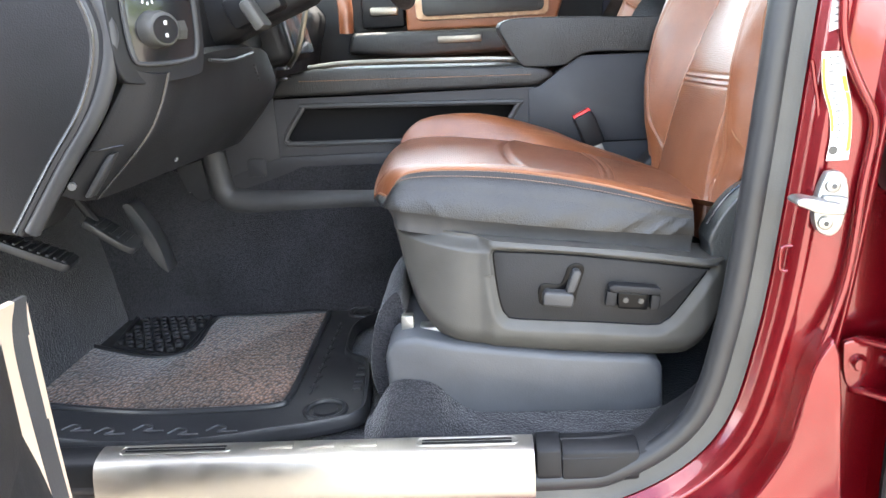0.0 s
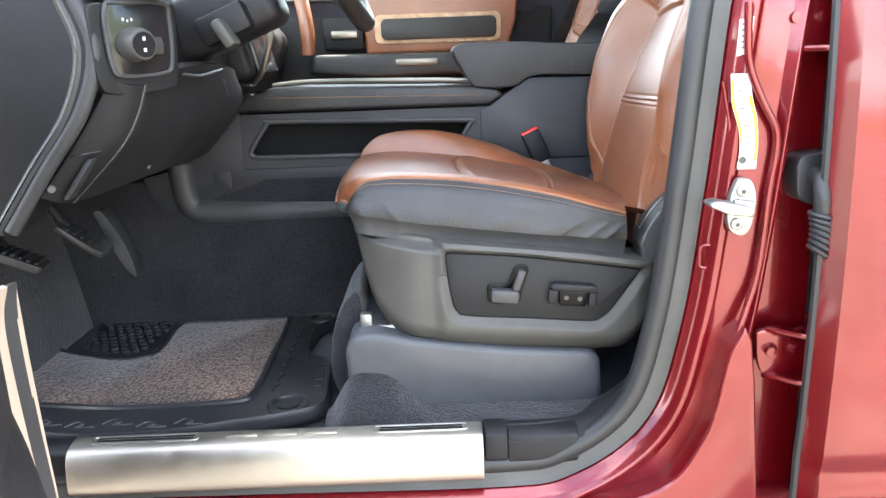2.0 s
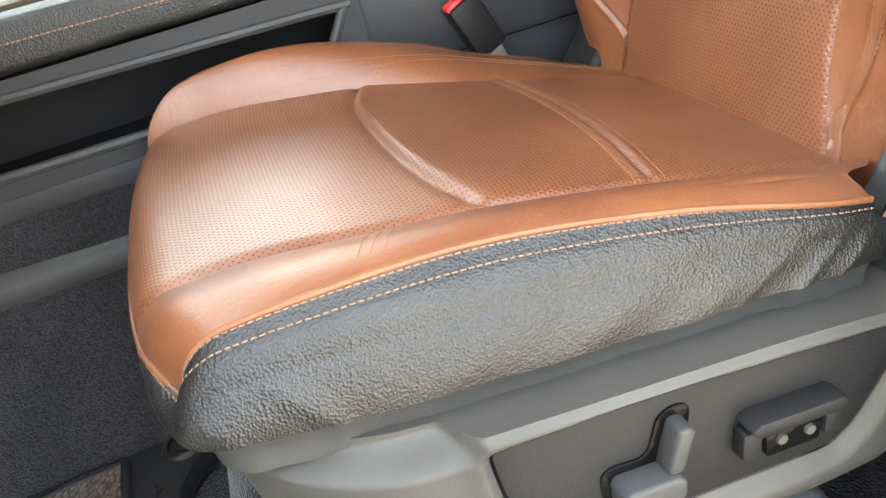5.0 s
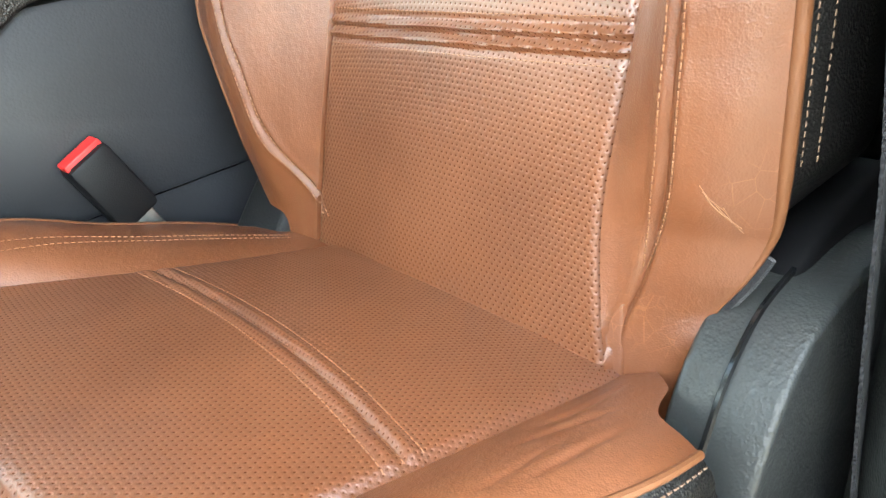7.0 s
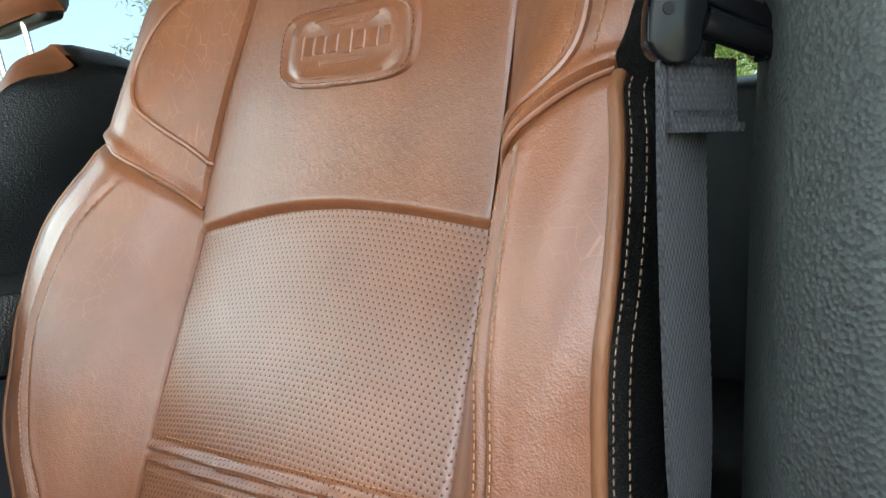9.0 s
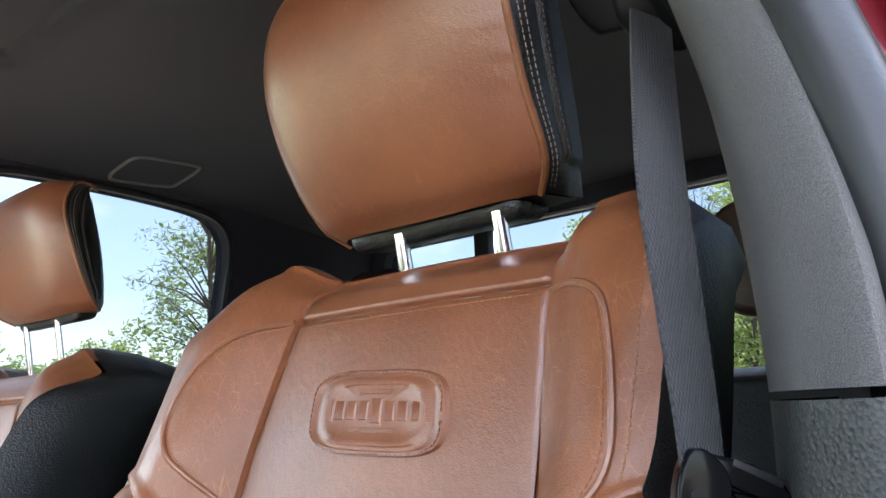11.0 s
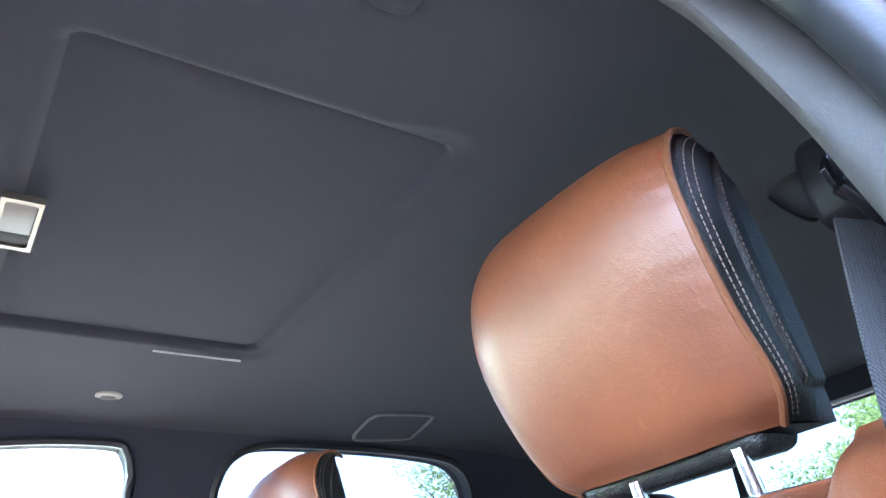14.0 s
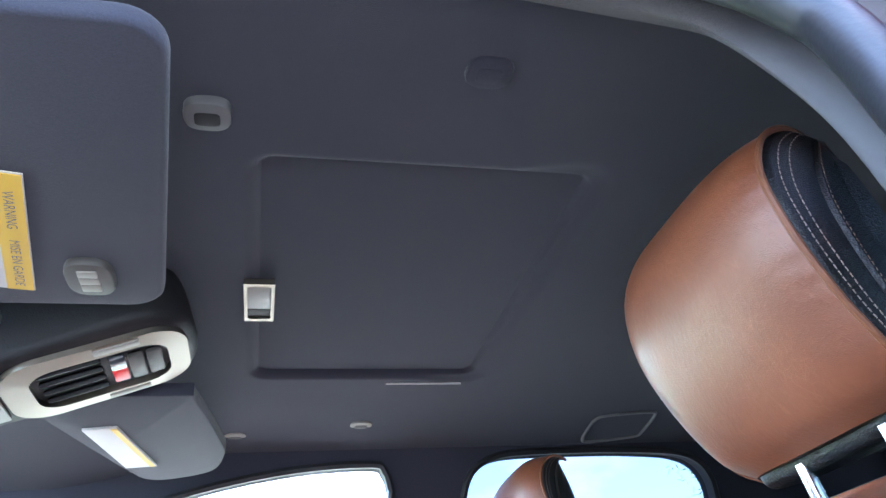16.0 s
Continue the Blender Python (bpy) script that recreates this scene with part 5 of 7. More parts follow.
# visors
for k, (ya, yb, lab) in enumerate(((0.20, 0.60, "dark cloth sun visor with a yellow warning label"), (0.86, 1.255, "dark cloth sun visor with a pale warning label"))):
    vis = empty("sun_visor", lab, "sun visor", (0.03, (ya + yb) / 2, 1.785), "pair of sun visors")
    vo = [(p[0] - 0.1 * (p[1] - 0.25), p[1]) for p in rounded(-0.14, 0.128, ya, yb, 0.035, 8)]
    if k:
        vo = smooth_curve([(-0.12, 0.87), (0.085, 0.862), (0.108, 0.885), (0.135, 1.06), (0.14, 1.13), (0.118, 1.225), (0.06, 1.268), (0.01, 1.275), (-0.02, 1.22), (-0.095, 0.96), (-0.12, 0.87)], 50)[:-1]
    under(vis, part("visor_board", prism(vo, "z", 1.781, 1.80, 0.006, 3), headliner, vis))
    if k == 0:
        LM = pose(-0.007, 0.4635, 1.7785, 0, 0, 9.5)

        def on_label(name, x, y, w, h, mat, up, lab=""):
            bm = box((x, y, -up), (w, h, 0.001), 0.0)
            bmesh.ops.transform(bm, matrix=LM, verts=bm.verts)
            under(vis, part(name, bm, mat, vis, lab))

        on_label("warning_label", -0.05, 0.0, 0.1, 0.196, label_white, 0.001, "white warning label")
        on_label("label_strip", -0.0125, 0.0, 0.023, 0.193, label_yellow, 0.0022, "yellow strip of the label")
        for i in range(7):
            on_label("label_bar", -0.033 - 0.008 * i, -0.055 + (i % 3) * 0.006, 0.003, 0.07 - (i % 2) * 0.02, label_ink, 0.0022)
            on_label("label_bar", -0.033 - 0.008 * i, 0.052 - (i % 3) * 0.005, 0.003, 0.06 + (i % 2) * 0.015, label_ink, 0.0022)
        for i, (word, yy) in enumerate((("WARNING", -0.045), ("MISE EN GARDE", 0.045))):
            cu = bpy.data.curves.new("txt", "FONT")
            cu.body, cu.size, cu.align_x, cu.align_y = word, 0.012, "CENTER", "CENTER"
            tmp = bpy.data.objects.new("txt", cu)
            me = bpy.data.meshes.new_from_object(tmp)
            bpy.data.objects.remove(tmp)
            me.materials.append(label_ink)
            ob = new("label_text", me)
            ob.parent = vis
            ob.matrix_parent_inverse = Matrix.Translation(-vis.location)
            ob.matrix_basis = LM @ pose(-0.0125, yy, -0.0033, 180, 0, 90)
        under(vis, part("door_opener", oval(0.032, 0.53, 0.0225, 0.031, 1.772, 1.783, 0.7), plastic_grey, vis, "grey garage opener"))
        for i in range(3):
            under(vis, part("opener_button", box((0.032, 0.516 + 0.0135 * i, 1.7715), (0.018, 0.0115, 0.003), 0.001), lamp_lens, vis))
    else:
        under(vis, part("warning_label", box((-0.013, 1.081, 1.7785), (0.05, 0.20, 0.004), 0.0005, (0, 0, -10)), label_white, vis, "pale warning label"))
        under(vis, part("label_strip", box((0.006, 1.078, 1.7762), (0.009, 0.195, 0.001), 0.0, (0, 0, -10)), label_yellow, vis))
    yh = 0.63 if k == 0 else 0.845
    under(vis, part("visor_clip", box((-0.1, yh, 1.785), (0.05, 0.03, 0.014), 0.004), plastic_grey, vis))

# driver side: B pillar
pz_ = [0.6, 0.75, 1.0, 1.26, 1.307, 1.387, 1.44, 1.51, 1.578, 1.62, 1.65, 1.68, 1.7255, 1.775, 1.82, 1.845, 1.86]
pa = interp(pz_, [0.40, 0.425, 0.44, 0.447, 0.452, 0.459, 0.467, 0.482, 0.497, 0.51, 0.522, 0.53, 0.527, 0.51, 0.40, 0.27, 0.1])
pay = interp(pz_, [0.02, 0.025, 0.03, 0.032, 0.0325, 0.0355, 0.039, 0.052, 0.0685, 0.08, 0.092, 0.104, 0.119, 0.134, 0.15, 0.157, 0.162])
pb = interp([0.6, 1.0, 1.26, 1.4, 1.55, 1.65, 1.70, 1.757, 1.792, 1.82, 1.845, 1.86], [0.50, 0.53, 0.545, 0.555, 0.575, 0.56, 0.545, 0.515, 0.485, 0.40, 0.27, 0.1])
pby = interp([0.6, 1.0, 1.26, 1.4, 1.55, 1.65, 1.70, 1.757, 1.792, 1.82, 1.845, 1.86], [0.118, 0.107, 0.0995, 0.0955, 0.113, 0.132, 0.142, 0.156, 0.168, 0.182, 0.192, 0.198])


def pillar(z0, z1, grow=0.0):
    def f(u, v):
        z = z0 + (z1 - z0) * u
        a, b = Vector((pa(z), pay(z), z)), Vector((pb(z), pby(z), z))
        pts = [a + Vector((0.03, 0.004, 0)), a + Vector((0.012, -0.008, 0)), a, (a + b) / 2 + Vector((-0.017 - grow, 0.004, 0)), b, b + Vector((0.03, 0.004, 0)), Vector((max(0.66 - 0.45 * step_ease(1.72, 1.86, z), b.x + 0.06), b.y - 0.01, z))]
        k = v * (len(pts) - 1)
        i = min(int(k), len(pts) - 2)
        return smooth_curve(pts, 25)[min(int(round(v * 24)), 24)]
    return f


thing("pillar_lower", sheet(pillar(0.62, 1.384), 40, 24), pillar_grain, "grained dark plastic lower pillar trim", "pillar", "structure")
thing("pillar_upper", sheet(pillar(1.388, 1.86, 0.003), 160, 24), pillar_cloth, "woven cloth upper pillar trim", "pillar", "structure")
thing("pillar_core", prism([(0.6, 0.03), (0.70, 0.03), (0.70, 0.06), (0.6, 0.06)], "z", 0.5, 1.5, 0.004), plastic_black, "dark inner pillar behind the trim", "pillar", "structure")

# door seal, black flange and red jamb round the opening
SN = 160
SP = [Vector(seal_path(i / SN)) for i in range(SN + 1)]
SO = []
for i in range(SN + 1):
    d = SP[min(i + 1, SN)] - SP[max(i - 1, 0)]
    SO.append(Vector((d.z, 0, -d.x)).normalized())


def jamb(profile):
    n = len(profile) - 1

    def f(u, v):
        k = u * SN
        i = min(int(k), SN - 1)
        fr = k - i
        p = SP[i] * (1 - fr) + SP[i + 1] * fr
        o = (SO[i] * (1 - fr) + SO[i + 1] * fr)
        j = min(int(v * n), n - 1)
        q = v * n - j
        w = profile[j][0] * (1 - q) + profile[j + 1][0] * q
        y = profile[j][1] * (1 - q) + profile[j + 1][1] * q
        return p + o * w + Vector((0, -y, 0))
    return f


thing("door_seal", tube([p - o * 0.006 for p, o in zip(SP, SO)], 0.017, 16), rubber, "black rubber weatherstrip round the driver door opening", "door seal", "structure")
thing("door_flange", sheet(jamb([(-0.005, -0.01), (0.006, 0.012), (0.02, 0.016), (0.026, 0.02)]), 320, 6), strip_grey, "grey rubber flange beside the door seal", "trim", "structure")
thing("door_jamb", sheet(jamb([(0.024, 0.012), (0.029, 0.018), (0.040, 0.036), (0.050, 0.044), (0.056, 0.043), (0.062, 0.040), (0.09, 0.040), (0.102, 0.041), (0.108, 0.047), (0.114, 0.054), (0.119, 0.052), (0.124, 0.042), (0.127, 0.02), (0.129, -0.02), (0.135, -0.03)]), 320, 52), red_paint, "red metallic door jamb and pillar", "door jamb", "structure")
thing("rocker", prism([(-0.12, 0.30), (-0.12, 0.44), (-0.1, 0.47), (-0.06, 0.5), (0.02, 0.54), (0.1, 0.54), (0.1, 0.30)], "x", -1.1, 1.7, 0.008), red_paint, "red rocker panel under the doors", "rocker", "structure")

thing("pillar_outer", prism(smooth_curve([(0.512, 0.812), (0.49, 0.768), (0.478, 0.70), (0.462, 0.645), (0.42, 0.575), (0.36, 0.545), (0.30, 0.53)], 30) + [np.array(p) for p in ((0.30, 0.46), (0.548, 0.46), (0.545, 0.55), (0.53, 0.73), (0.522, 0.79))], "y", -0.078, -0.03, 0.012, 4), red_paint, "red outer pillar foot sweeping into the rocker", "pillar", "structure")
thing("pillar_bead", tube(smooth_curve([(0.498, -0.05, 1.25), (0.5006, -0.05, 1.193), (0.507, -0.05, 1.162), (0.524, -0.051, 1.124), (0.5425, -0.052, 1.09), (0.547, -0.052, 1.07), (0.546, -0.052, 1.044), (0.5405, -0.052, 0.997), (0.536, -0.053, 0.928), (0.5285, -0.055, 0.87), (0.508, -0.06, 0.80), (0.49, -0.064, 0.74), (0.478, -0.066, 0.68)], 70), 0.0055, 10), red_paint, "rolled red bead on the door pillar", "pillar", "structure")

# sill plate
sill = empty("sill_plate", "brushed steel sill plate with an embossed name bar", "sill plate", (-0.18, 0.0, 0.6))
prof = smooth_curve([(0.028, 0.628), (0.02, 0.633), (-0.005, 0.631), (-0.02, 0.622), (-0.028, 0.60), (-0.031, 0.566), (-0.02, 0.562), (0.02, 0.60), (0.028, 0.618), (0.028, 0.628)], 40)[:-1]
under(sill, part("plate", prism(prof, "x", -0.5, 0.141, 0.003), steel, sill))
for a, b in ((-0.46, -0.31), (-0.02, 0.11)):
    for y in (0.004, 0.0115):
        under(sill, part("groove_bar", box(((a + b) / 2, y, 0.6335), (b - a, 0.003, 0.0016), 0.0005), plastic_black, sill))
    under(sill, part("emboss_rim", tube([(p[0], p[1], 0.6325) for p in rounded(a - 0.008, b + 0.008, -0.002, 0.018, 0.008, 6)], 0.0016, 6, True), steel, sill))
for i in range(3):
    under(sill, part("name_bar", box((-0.235 + 0.062 * i, 0.008, 0.6325), (0.05, 0.013, 0.004), 0.0015), steel, sill, "embossed plain bar"))
sprof = [(0.04, 0.60), (0.03, 0.634), (0.005, 0.634), (-0.012, 0.625), (-0.016, 0.585), (0.0, 0.56)]
thing("sill_trim", join(prism(sprof, "x", 0.144, 0.18, 0.004), prism([(p[0], p[1] - 0.004) for p in sprof], "x", 0.18, 0.29, 0.004), prism([(p[0], p[1] - 0.004) for p in sprof], "x", -0.75, -0.503, 0.004)), plastic_black, "black plastic sill trim beside the steel plate", "sill trim", "structure")
kick_in = smooth_curve([(0.18, 0.012, 0.631), (0.235, 0.012, 0.632), (0.275, 0.022, 0.632), (0.307, 0.045, 0.632), (0.333, 0.08, 0.634), (0.375, 0.104, 0.645), (0.415, 0.112, 0.668), (0.44, 0.115, 0.74), (0.45, 0.115, 0.85)], 40)
kick_out = smooth_curve([(0.18, -0.014, 0.612), (0.235, -0.014, 0.612), (0.285, -0.012, 0.615), (0.325, -0.008, 0.632), (0.352, -0.004, 0.658), (0.378, 0.0, 0.70), (0.395, 0.004, 0.75), (0.408, 0.006, 0.80), (0.416, 0.008, 0.86)], 40)


def kick(u, v):
    k = min(int(round(u * 39)), 39)
    a, b = Vector(kick_in[k]), Vector(kick_out[k])
    return a.lerp(b, v) + Vector((-0.3, -0.2, 1.0)) * (0.008 * math.sin(math.pi * v) * step_ease(0.2, 0.5, u))


thing("kick_trim", sheet(kick, 39, 10), plastic_soft, "black plastic kick trim sweeping up to the pillar", "trim", "structure")

# striker
strk = empty("door_striker", "bare metal door striker bolted to the red pillar", "striker", (0.504, -0.055, 0.98))
under(strk, part("plate", prism(smooth_curve([(0.494, 1.0205), (0.51, 1.0195), (0.519, 1.006), (0.5215, 0.985), (0.519, 0.965), (0.5145, 0.948), (0.504, 0.94), (0.489, 0.9465), (0.483, 0.96), (0.482, 0.975), (0.486, 1.0), (0.494, 1.0205)], 44)[:-1], "y", -0.061, -0.046, 0.003), zinc, strk))
under(strk, part("tongue", prism(smooth_curve([(0.504, 0.974), (0.478, 0.976), (0.458, 0.984), (0.449, 0.9885), (0.4505, 0.994), (0.4605, 0.9955), (0.478, 0.9915), (0.504, 0.986)], 24), "y", -0.09, -0.058, 0.003, 3), zinc, strk, "flat tapered striker tongue"))
under(strk, part("tongue_root", prism([(0.486, 0.972), (0.516, 0.968), (0.518, 0.99), (0.488, 0.994)], "y", -0.071, -0.058, 0.004, 3), zinc, strk))
for bx_, bz_2 in ((0.5, 1.004), (0.4945, 0.958)):
    bolt = under(strk, part("bolt", tube([(bx_, -0.059, bz_2), (bx_, -0.0655, bz_2), (bx_, -0.067, bz_2)], [0.0085, 0.0085, 0.0065], 16), zinc, strk, "round bolt head"))
    under(strk, part("bolt_socket", tube([(bx_, -0.0665, bz_2), (bx_, -0.0676, bz_2)], 0.0034, 6), plastic_mid, strk))

# labels on the pillar
lab_l = interp([1.03, 1.035, 1.06, 1.0866, 1.12, 1.16], [0.4972, 0.4973, 0.4995, 0.4961, 0.4852, 0.4814])
lab_r = interp([1.03, 1.065, 1.098, 1.134, 1.16], [0.5235, 0.5242, 0.521, 0.5116, 0.5095])


def label_at(a, b, z0, z1, lift=0.0):
    """A strip across the sticker between the shares a and b of its width."""
    def f(u, v):
        z = z0 + (z1 - z0) * v
        k = a + (b - a) * u
        return lab_l(z) + (lab_r(z) - lab_l(z)) * k, -0.0452 - lift, z
    return sheet(f, 4, 24)


lab = empty("tyre_label", "white sticker with a yellow edge on the red pillar", "sticker", (0.505, -0.045, 1.096))
under(lab, part("paper", label_at(0.0, 1.0, 1.031, 1.1595), label_white, lab))
under(lab, part("edge", label_at(0.02, 0.15, 1.066, 1.152, 0.0006), label_yellow, lab, "yellow edge"))
under(lab, part("edge", label_at(0.82, 0.97, 1.042, 1.112, 0.0006), label_yellow, lab, "yellow edge"))
under(lab, part("wheel_mark", label_at(0.8, 0.97, 1.113, 1.131, 0.0007), label_yellow, lab))
for i in range(13):
    zz = 1.154 - 0.0078 * i
    under(lab, part("print_bar", label_at(0.28 + 0.06 * (i % 2), 0.42 + 0.04 * (i % 3), zz - 0.0028, zz, 0.0006), label_ink, lab))
    under(lab, part("print_bar", label_at(0.52, 0.66 + 0.05 * ((i + 1) % 3), zz - 0.0018, zz, 0.0006), label_ink, lab))
under(lab, part("hole", tube([(0.504, -0.0455, 1.0435), (0.504, -0.0464, 1.0435)], 0.0052, 16), plastic_grey, lab))
vin = empty("paper_label", "small white sticker on the red pillar", "sticker", (0.497, -0.045, 1.207))
under(vin, part("paper", prism([(0.4875, 1.182), (0.506, 1.187), (0.508, 1.232), (0.489, 1.229)], "y", -0.046, -0.0448, 0.0), label_white, vin))
for i in range(5):
    under(vin, part("print_bar", box((0.4985, -0.0463, 1.193 + 0.0075 * i), (0.013, 0.0006, 0.0022), 0.0), label_ink, vin))
thing("jamb_bead", tube(smooth_curve([(0.4755, -0.035, 1.15), (0.478, -0.035, 1.139), (0.482, -0.035, 1.12), (0.4866, -0.035, 1.099), (0.489, -0.0355, 1.0726), (0.487, -0.0355, 1.032), (0.485, -0.035, 0.994)], 40), 0.0028, 8), red_paint, "thin pressed bead in the red jamb", "door jamb", "structure")
thing("jamb_tab", tube([(p[0], -0.034, p[1]) for p in rounded(0.456, 0.485, 0.889, 0.922, 0.006, 5)], 0.0024, 8, True), red_paint, "pressed square dimple in the red jamb", "door jamb", "structure")

# rear door, shut
RD = Vector((0.597, -0.1, 0))
rdir = Vector((math.cos(radians(-2)), math.sin(radians(-2)), 0))
rnor = Vector((rdir.y, -rdir.x, 0))
rdoor = empty("rear_door", "closed rear door with glossy red paint and black edge strip", "car door", (0.592, -0.1, 0.5))


def door_skin(u, v):
    z = 0.42 + 0.95 * v
    bow = 0.03 * math.sin(math.pi * (v * 0.8 + 0.1)) - dent(z - 0.60, 0.012, 0.006)
    lip = 0.03 * (1 - min(u / 0.02, 1)) ** 2
    return RD + rdir * (1.05 * u) + rnor * (bow - lip) + Vector((0, 0, z))


sk = door_skin
skin = sheet(sk, 60, 60)
under(rdoor, part("door_skin", skin, red_paint, rdoor))
under(rdoor, part("door_edge", tube([sk(0, v / 20) - rnor * 0.006 for v in range(21)], 0.007, 8), rubber, rdoor, "black rubber edge strip"))
inner = sheet(lambda u, v: RD + rdir * (1.05 * u) - rnor * 0.075 + Vector((0.02, 0, 0.42 + 0.95 * v)), 4, 4)
under(rdoor, part("door_inner", inner, plastic_black, rdoor))
for z in (1.225, 0.755):
    plate = smooth_curve([(0.545, z + 0.032), (0.56, z + 0.036), (0.59, z + 0.03), (0.622, z + 0.038), (0.626, z - 0.01), (0.62, z - 0.04), (0.59, z - 0.036), (0.56, z - 0.034), (0.549, z - 0.01), (0.545, z + 0.032)], 44)[:-1]
    hinge = part("hinge", prism(plate, "y", -0.036, -0.026, 0.003), red_paint, rdoor, "red painted hinge")
    under(rdoor, hinge)
    for k in (0.036, -0.036):
        part("hinge_leaf", prism(smooth_curve([(0.556, -0.034), (0.575, -0.05), (0.60, -0.072), (0.622, -0.074), (0.624, -0.06), (0.60, -0.05), (0.58, -0.03), (0.556, -0.034)], 24)[:-1], "z", z + k - 0.004, z + k + 0.004, 0.0015), red_paint, hinge)
    under(rdoor, part("hinge_pin", tube([(0.611, -0.064, z - 0.05), (0.611, -0.064, z + 0.06), (0.611, -0.064, z + 0.068)], [0.008, 0.008, 0.011], 12), red_paint, rdoor))
    for dx in (0.565, 0.604):
        under(rdoor, part("hinge_bolt", tube([(dx, -0.034, z + 0.004), (dx, -0.037, z + 0.004), (dx, -0.037, z + 0.004), (dx, -0.046, z + 0.004)], [0.0125, 0.0125, 0.0085, 0.0075], 12), red_paint, rdoor))
under(rdoor, part("grommet", prism(smooth_curve([(0.576, 1.032), (0.584, 1.0465), (0.62, 1.051), (0.63, 1.04), (0.632, 0.99), (0.62, 0.979), (0.599, 0.98), (0.581, 0.992), (0.576, 1.032)], 40)[:-1], "y", -0.055, -0.008, 0.008, 3), rubber, rdoor, "black rubber grommet plate"))
under(rdoor, part("wiring_sleeve", tube(smooth_curve([(0.603, -0.05, 1.02), (0.598, -0.08, 1.02), (0.596, -0.092, 1.0), (0.598, -0.092, 0.975)], 16), 0.0125, 14), rubber, rdoor))
for i in range(7):
    q = i / 6
    a_ = -0.25 - 0.35 * q
    cx_, cz_ = 0.5975 + 0.004 * math.sin(q * 3), 0.972 - 0.0085 * i
    under(rdoor, part("boot_ring", tube([(cx_ + 0.0155 * math.cos(w) * math.cos(a_), -0.09 + 0.0155 * math.sin(w), cz_ + 0.0155 * math.cos(w) * math.sin(a_)) for w in np.linspace(0, 2 * math.pi, 17)[:-1]], 0.0036, 8, True), rubber, rdoor, "ribbed rubber wiring boot"))
thing("pillar_shadow_panel", prism([(0.53, -0.008), (0.75, -0.008), (0.75, 0.006), (0.53, 0.006)], "z", 0.42, 1.9, 0.003), red_paint, "dark red rear face of the pillar", "pillar", "structure")

# front door, swung open: the trim edge near its hinge
fd = empty("front_door", "open driver door with black trim and beige strips", "car door", (-0.62, -0.1, 0.6))
FD, fdir = Vector((-0.64, -0.09, 0)), Vector((math.cos(radians(-66)), math.sin(radians(-66)), 0))
fnor = Vector((-fdir.y, fdir.x, 0))


def fdoor(u, v, off):
    z = 0.48 + 0.87 * v
    return FD + fdir * (1.0 * u) + fnor * off + Vector((0, 0, z))


under(fd, part("door_skin", sheet(lambda u, v: fdoor(u, v, -0.08), 8, 8), red_paint, fd))
edge = interp([0.55, 0.65, 0.77, 0.86, 0.95, 1.0, 1.06, 1.2], [0.175, 0.165, 0.15, 0.135, 0.12, 0.11, 0.085, 0.05])


def pocket(u, v):
    z = 0.52 + 0.75 * v
    return FD + fdir * (0.05 + 0.9 * u) + fnor * (edge(z) * (0.35 + 0.65 * step_ease(0.0, 0.28, u))) + Vector((0, 0, z))


under(fd, part("door_trim", sheet(pocket, 30, 40), plastic_soft, fd))

z_tr = (0.5, 0.6, 0.7, 0.8, 0.9, 0.945, 0.975)
wide = [(-0.384 - 0.012 * step_ease(0.6, 0.9, z) + 0.012 * step_ease(0.93, 0.98, z), -0.30, z) for z in z_tr]
slim = [(-0.392 - 0.006 * step_ease(0.6, 0.9, z), -0.253, z - 0.012) for z in z_tr]
under(fd, part("bronze_strip", strip(smooth_curve(wide, 30), (0.15, 1, 0), 0.02, 0.006), beige_trim, fd, "wide beige trim strip"))
under(fd, part("edge_line", strip(smooth_curve(slim, 30), (0.15, 1, 0), 0.008, 0.006), beige_trim, fd, "thin beige edge line"))
under(fd, part("strip_channel", strip([Vector(p) * 0.5 + Vector(q) * 0.5 - Vector((0.004, 0, 0)) for p, q in zip(smooth_curve(wide, 30), smooth_curve(slim, 30))], (0.15, 1, 0), 0.044, 0.004), plastic_mid, fd, "dark channel between the strips"))
under(fd, part("pocket_cover", sheet(lambda u, v: (-0.388 + 0.16 * u, -0.312 - 0.36 * u, 0.5 + 0.44 * v), 10, 16), plastic_soft, fd, "black grained map pocket"))

# ---- floor things ----
mat_ob = empty("floor_mat", "heavy black rubber floor mat with a worn brown carpet inset", "floor mat", (-0.45, 0.4, FLOOR))
mo = smooth_curve([(-1.01, 0.70), (-1.0, 0.79), (-0.928, 0.748), (-0.805, 0.655), (-0.775, 0.672), (-0.762, 0.735), (-0.668, 0.70), (-0.57, 0.66), (-0.449, 0.652), (-0.306, 0.657), (-0.165, 0.675), (-0.138, 0.645), (-0.152, 0.583), (-0.19, 0.521), (-0.19, 0.412), (-0.177, 0.368), (-0.139, 0.329), (-0.124, 0.21), (-0.128, 0.133), (-0.195, 0.099), (-0.272, 0.08), (-0.346, 0.06), (-0.432, 0.05), (-0.524, 0.053), (-0.62, 0.07), (-0.92, 0.09), (-1.0, 0.3), (-1.01, 0.70)], 170)[:-1]
under(mat_ob, part("mat_base", prism(mo, "z", 0.594, 0.608, 0.003), rubber, mat_ob))
mcx, mcy = -0.5, 0.37
rim_bm = bmesh.new()
loops = []
for k, zz in ((1.0, 0.596), (0.998, 0.615), (0.99, 0.621), (0.975, 0.619), (0.965, 0.607)):
    loops.append([rim_bm.verts.new((mcx + (p[0] - mcx) * k, mcy + (p[1] - mcy) * k, zz)) for p in mo])
